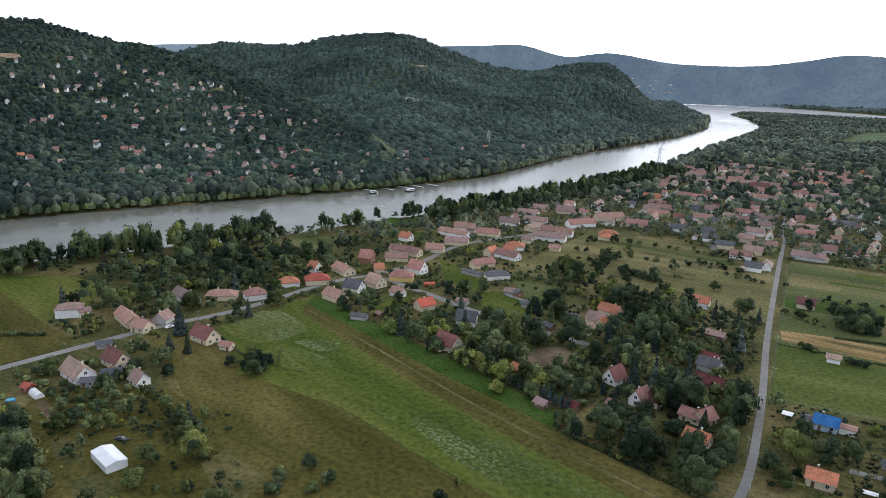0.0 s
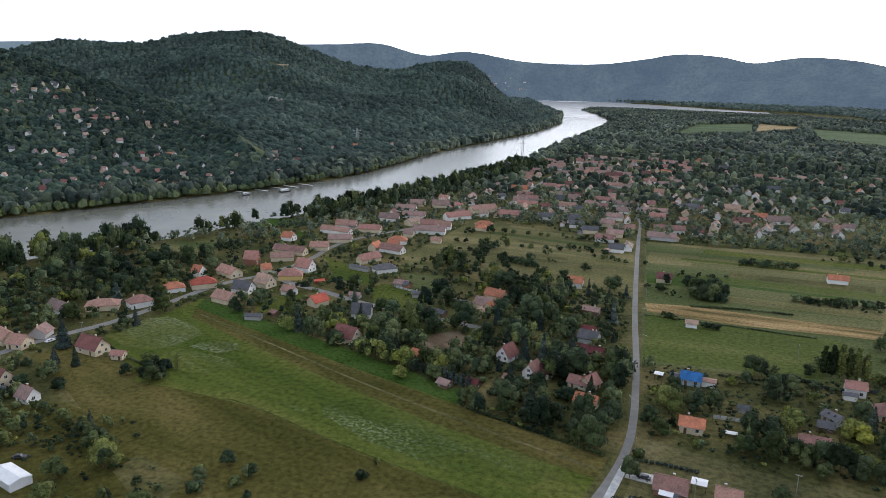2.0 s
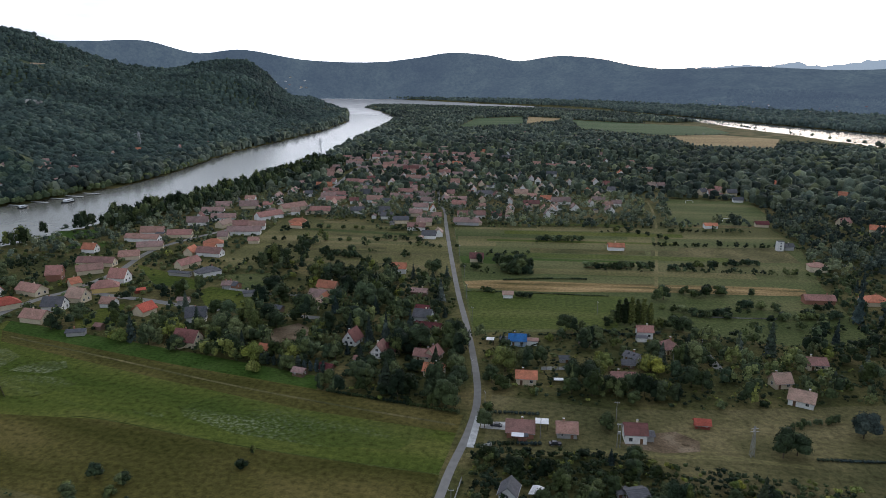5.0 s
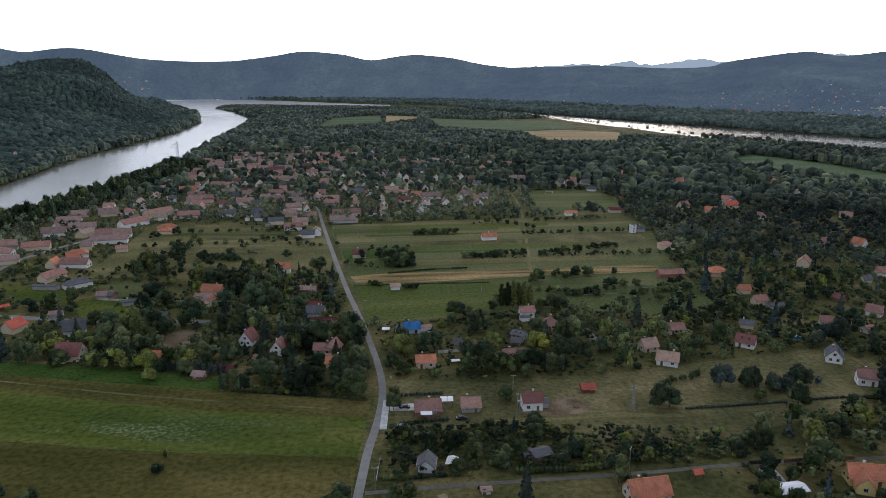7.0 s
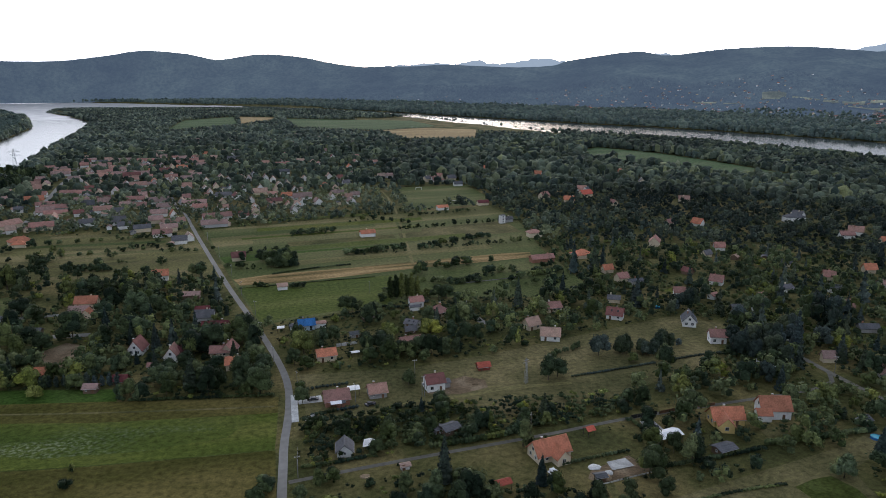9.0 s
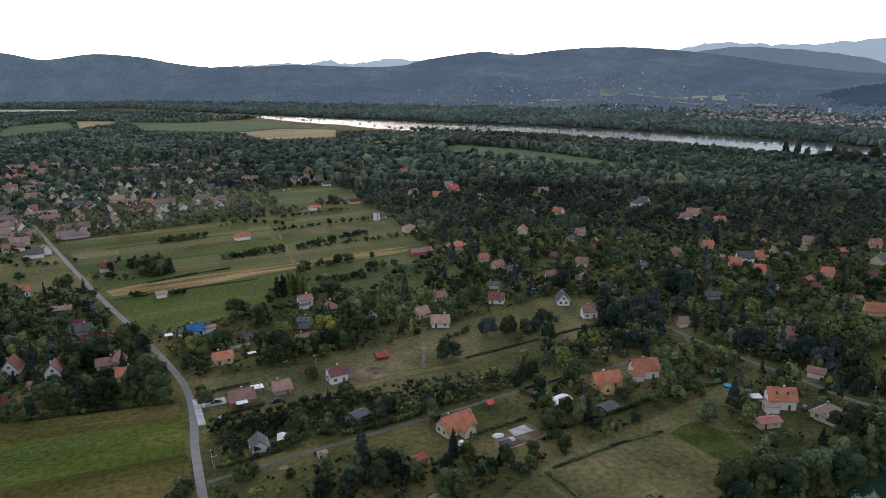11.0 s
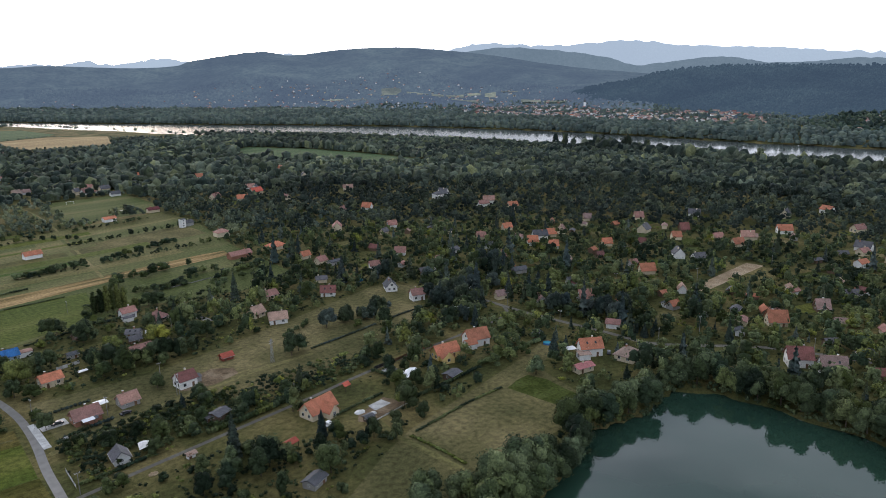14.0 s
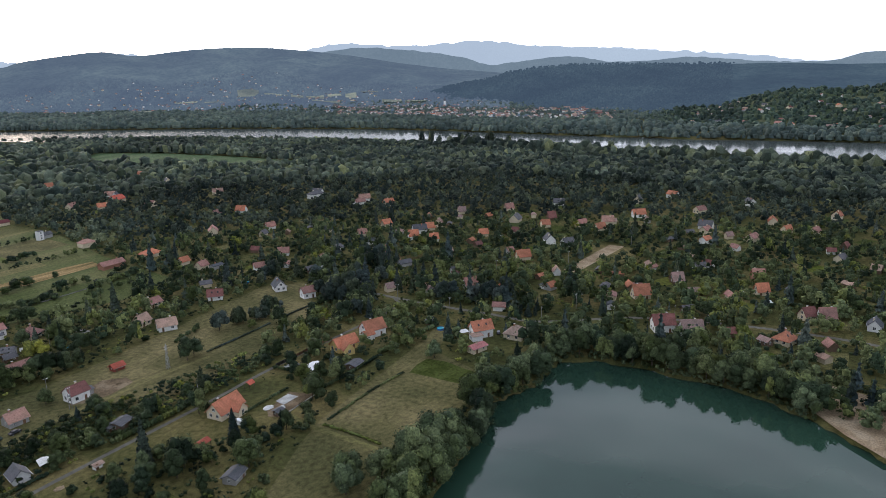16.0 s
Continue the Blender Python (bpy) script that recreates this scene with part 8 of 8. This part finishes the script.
# ---------- poles, masts, fences ----------
def utility_pole(x, y, h=8.0, turn=0.0, double=False):
    root = new("utility_pole")
    root.matrix_world = pose(x, y, 0, 0, 0, turn)
    tagged(root, "grey concrete utility pole with a crossarm beside the road" if not double else "twin-legged concrete transformer pole on a pasture", "pole", "utility poles")
    for s in ((-0.5, 0.5) if double else (0,)):
        bm = bmesh.new()
        bmesh.ops.create_cone(bm, cap_ends=True, segments=8, radius1=0.14, radius2=0.08, depth=h, matrix=Matrix.Translation((s, 0, h / 2)))
        part("mast", bm, MAT["weathered"], root)
    bm = bmesh.new()
    box_bm(bm, 0, 0, h - 0.5, 1.7, 0.09, 0.1)
    part("crossarm", bm, MAT["metal"], root)
    for s in (-0.8, 0, 0.8):
        bm = bmesh.new()
        bmesh.ops.create_cone(bm, cap_ends=True, segments=6, radius1=0.07, radius2=0.04, depth=0.3, matrix=Matrix.Translation((s, 0, h - 0.28)))
        part("insulator", bm, MAT["white_sheet"], root)
    if double:
        bm = bmesh.new()
        box_bm(bm, 0, 0.25, h * 0.6, 0.9, 0.6, 0.9, 0.05)
        part("transformer", bm, MAT["metal"], root)


POLES = [(8, 183), (12.5, 247), (4.5, 279), (0, 310), (-2, 346), (-9, 384), (-15, 428), (-24, 480), (-34, 535), (60, 246), (88, 189.5), (33, 230), (62, 367), (89, 300), (230, 203), (198, 202), (225, 165), (236, 118), (268, 62),
         (-240, 240), (-246, 205), (-233, 285), (-228, 320), (-170, 368), (-120, 354), (-60, 330), (116, 158), (150, 188), (104, 316), (260, 110), (300, 180), (340, 150), (310, 40), (270, 250), (400, 130), (360, 210)]
for k, (x, y) in enumerate(POLES):
    utility_pole(x, y, veg.uniform(7.0, 8.5), veg.uniform(0, 180))
utility_pole(59, 227.5, 9.0, 5, True)


def lattice_mast(x, y, h, base, arms, label, thick=0.09):
    """Steel lattice: four corner legs, braces in each storey, crossarms."""
    root = new("lattice_mast")
    root.matrix_world = pose(x, y, 0, 0, 0, 15)
    tagged(root, label, "power mast", "lattice masts")
    top = base * 0.25
    corners = [(-1, -1), (1, -1), (1, 1), (-1, 1)]

    def at(c, z):
        w = (base + (top - base) * z / h) / 2
        return Vector((c[0] * w, c[1] * w, z))

    def bar(bm, a, b, t):
        d = b - a
        m = Matrix.Translation((a + b) / 2) @ d.to_track_quat("Z", "Y").to_matrix().to_4x4()
        box_bm(bm, 0, 0, 0, t, t, d.length, m=m)

    for c in corners:
        bm = bmesh.new()
        bar(bm, at(c, -0.2), at(c, h), thick * 1.6)
        part("leg", bm, MAT["metal"], root)
    n = 7
    for k in range(n):
        z0, z1 = h * k / n, h * (k + 1) / n
        for i in range(4):
            for a, b in ((corners[i], corners[(i + 1) % 4]), (corners[(i + 1) % 4], corners[i])):
                bm = bmesh.new()
                bar(bm, at(a, z0), at(b, z1), thick)
                part("brace", bm, MAT["metal"], root)
    for z, w in arms:
        bm = bmesh.new()
        bar(bm, Vector((-w, 0, z)), Vector((w, 0, z)), thick * 1.8)
        bar(bm, Vector((-w, 0, z)), Vector((0, 0, z + w * 0.3)), thick)
        bar(bm, Vector((w, 0, z)), Vector((0, 0, z + w * 0.3)), thick)
        part("crossarm", bm, MAT["metal"], root)


lattice_mast(102, 228.5, 11, 1.3, ((10, 1.3), (9, 1.6)), "small grey steel lattice power mast on a pasture", 0.05)
lattice_mast(-292, 1010, 34, 6, ((30, 7), (25, 9)), "tall grey lattice pylon on the river bank", 0.2)
lattice_mast(-600, 1050, 36, 6, ((32, 7), (27, 9)), "tall grey lattice pylon across the river", 0.2)


def fence(pts, h, step, material, label, rail=True):
    p = np.array(pts, float)
    root = new("fence")
    tagged(root, label, "fence", "fences")
    for a, b in zip(p[:-1], p[1:]):
        d = np.linalg.norm(b - a)
        turn = math.degrees(math.atan2(b[1] - a[1], b[0] - a[0]))
        n = max(2, int(d / step))
        for k in range(n):
            q = a + (b - a) * k / n
            kid("post", box_mesh("post", 0.14, 0.14, h + 0.15, MAT["bark"]), root, pose(q[0], q[1], 0, 0, 0, turn))
            mid = a + (b - a) * (k + 0.5) / n
            kid("panel", box_mesh("panel", round(d / n - 0.16, 2), 0.06, h - 0.1, MAT[material]), root, pose(mid[0], mid[1], 0.1, 0, 0, turn))


fence([(9.2, 200), (8.2, 187)], 1.2, 2.5, "concrete", "pale board fence beside the lane corner")
fence([(13, 219.8), (17, 222)], 1.4, 2.5, "white_sheet", "pale fence panels at a farm gate")
fence([(33, 289), (43, 290.5)], 1.6, 2.5, "concrete", "pale concrete garden wall panels")
fence([(139, 190), (150, 191), (163, 190.5)], 1.3, 2.6, "door_wood", "brown wooden fence along the lane")
fence([(127, 189.5), (138, 190)], 1.5, 2.6, "paint_dark", "dark sliding gate and fence panels")
fence([(96, 153.6), (116, 155.8)], 0.6, 3, "concrete", "low new concrete boundary wall")
fence([(-185, 244), (-170, 230)], 1.0, 2.6, "bark", "wooden garden fence beside a meadow")
fence([(-150, 378), (-120, 372), (-100, 372)], 1.3, 3, "concrete", "pale garden wall panels")
fence([(119, 372), (138, 373), (159, 375)], 0.7, 4, "weathered", "low grey field fence")


def heap(x, y, r, h, material, label):
    v, f = ico(3)
    k = np.array([1 + 0.25 * noise.noise(Vector(q) * 2.3 + Vector((x, y, 0))) for q in v])
    v = v * k[:, None] * np.array([r, r * 0.8, h]) + np.array([x, y, 0])
    tagged(new("mound", bulk("mound", v, f, MAT[material], True)), label, "heap")


heap(28, 178, 1.6, 0.5, "sand", "pale sand heap on rough grass")
heap(99, 157, 2.4, 0.9, "sand", "pale sand heap at a building site")
heap(101.5, 159, 1.6, 0.8, "concrete", "grey rubble heap at a building site")
heap(99, 163.5, 2.2, 0.5, "frame_white", "pale blue plastic-wrapped stack of building material")
heap(82, 233, 1.3, 0.5, "soil", "small earth heap in a farm yard")


def pool(x, y, r, label):
    root = new("garden_pool")
    root.matrix_world = pose(x, y, 0)
    tagged(root, label, "pool")
    bm = bmesh.new()
    bmesh.ops.create_cone(bm, cap_ends=False, segments=20, radius1=r, radius2=r, depth=0.9, matrix=Matrix.Translation((0, 0, 0.45)))
    part("pool_wall", bm, ROOF["blue"], root)
    bm = bmesh.new()
    bmesh.ops.create_cone(bm, cap_ends=True, segments=20, radius1=r * 0.97, radius2=r * 0.97, depth=0.1, matrix=Matrix.Translation((0, 0, 0.75)))
    part("pool_water", bm, POOL, root)


POOL = water_mat("pool_water", (0.06, 0.32, 0.42), 0.05, 0.02, 1.0, (1, 1, 1))
pool(-37, 331, 1.7, "round blue garden pool between trees")
pool(200, 154, 1.8, "round blue trampoline-sized garden pool")
pool(-221, 147, 1.6, "small blue paddling pool in a garden")
pool(206, 300, 2.2, "round turquoise garden pool")
pool(92, 288, 1.6, "small blue garden pool")


def goal(x, y, turn):
    root = new("football_goal")
    root.matrix_world = pose(x, y, 0.05, 0, 0, turn)
    tagged(root, "white football goal on a green pitch", "goal", "football goals")
    for s in (-1, 1):
        kid("post", box_mesh("goal_post", 0.2, 0.2, 2.5, MAT["white_sheet"]), root, pose(s * 3.66, 0, 0))
    kid("crossbar", box_mesh("crossbar", 7.5, 0.2, 0.2, MAT["white_sheet"]), root, pose(0, 0, 2.5))


goal(180, 738, 5)
goal(194, 645, 5)

# white water tower of the fields
tower = new("water_tower")
tower.matrix_world = pose(205, 537, 0, 0, 0, 10)
tagged(tower, "white square tower building beside dark sheds", "tower")
kid("tower_wall", mesh_of("tower_wall", *wall_mesh(4.4, 3.8, 7, 0.4, 0), WALL["white"]), tower)
kid("tower_roof", mesh_of("tower_roof", *roof_mesh(4.4, 3.8, 7, 0.45, 0, 0.2, 0.15), ROOF["slate"]), tower)
for k in range(3):
    add_window(tower, 0, -1.9, 1.0 + 2.1 * k, 0)
    add_window(tower, 2.2, 0, 1.0 + 2.1 * k, 90)
house(212, 541, 10, 7, 5, 3, 1.8, "slate", "grey", 0, rich=1)

# church of the far town
church = new("church")
church.matrix_world = pose(1930, 1306, 2, 0, 0, 30)
tagged(church, "white church with a pointed steeple in the far town", "church")
kid("nave", mesh_of("nave", *wall_mesh(26, 12, 9, 5.9, 0), WALL["white"]), church)
kid("nave_roof", mesh_of("nave_roof", *roof_mesh(26, 12, 9, 6, 0), ROOF["redbrown"]), church)
kid("steeple", box_mesh("steeple", 7, 7, 26, WALL["white"]), church, pose(-15, 0, -1))
bm = bmesh.new()
bmesh.ops.create_cone(bm, cap_ends=True, segments=4, radius1=5.4, radius2=0.1, depth=14, matrix=pose(-15, 0, 32, 0, 0, 45))
part("spire", bm, ROOF["slate"], church)


# ---------- boats and landing stages ----------
def boat(x, y, turn, L):
    root = new("boat")
    root.matrix_world = pose(x, y, WATER_Z, 0, 0, turn)
    tagged(root, "white moored river boat", "boat", "moored boats")
    w = L * 0.16
    v = [(-L / 2, -w, -0.3), (L * 0.25, -w, -0.3), (L / 2, 0, -0.3), (L * 0.25, w, -0.3), (-L / 2, w, -0.3)]
    v += [(a * 1.02, b * 1.15, 1.2) for a, b, c in v]
    kid("hull", mesh_of("hull", v, [(4, 3, 2, 1, 0), (5, 6, 7, 8, 9)] + [(i, (i + 1) % 5, (i + 1) % 5 + 5, i + 5) for i in range(5)], MAT["paint_dark"]), root)
    kid("cabin", box_mesh("cabin", L * 0.55, w * 1.7, 1.9, MAT["white_sheet"]), root, pose(-L * 0.08, 0, 1.2))
    kid("cabin_windows", box_mesh("cabin_windows", L * 0.5, w * 1.74, 0.7, MAT["glass"]), root, pose(-L * 0.08, 0, 1.9))


def jetty(x, y, turn, L):
    root = new("jetty")
    root.matrix_world = pose(x, y, WATER_Z, 0, 0, turn)
    tagged(root, "wooden landing stage on the river", "jetty", "landing stages")
    kid("deck", box_mesh("deck", L, 3, 0.3, MAT["concrete"]), root, pose(0, 0, 0.5))
    for k in (-0.4, 0, 0.4):
        kid("pile", box_mesh("pile", 0.4, 3.2, 2.0, MAT["bark"]), root, pose(k * L, 0, -1.4))


for x, y, tr in ((-474, 620, -5), (-468, 641, -5), (-462, 663, -8), (-456, 680, -8), (-450, 700, -8)):
    jetty(x, y, tr, 22)
for x, y, tr, L in ((-440, 650, 80, 16), (-330, 830, 100, 26), (-322, 860, 98, 20), (-316, 890, 96, 22), (-460, 610, 70, 10)):
    boat(x, y, tr, L)

# dark stones and reeds along the lake rim
rim = smooth_line(LAKE[:-3], 1.5)
RP = np.array([(x + veg.uniform(-1.2, 1.2), y + veg.uniform(-1.6, 1.6), -1.9) for x, y in rim if not (176 < x < 205 and y < -8)])
strew("lake_shore_bushes", LEAFY_T, RP, veg.uniform(2.2, 4.4, len(RP)), MAT["willow"], "low grey-green bushes along the lake shore", "bushes")
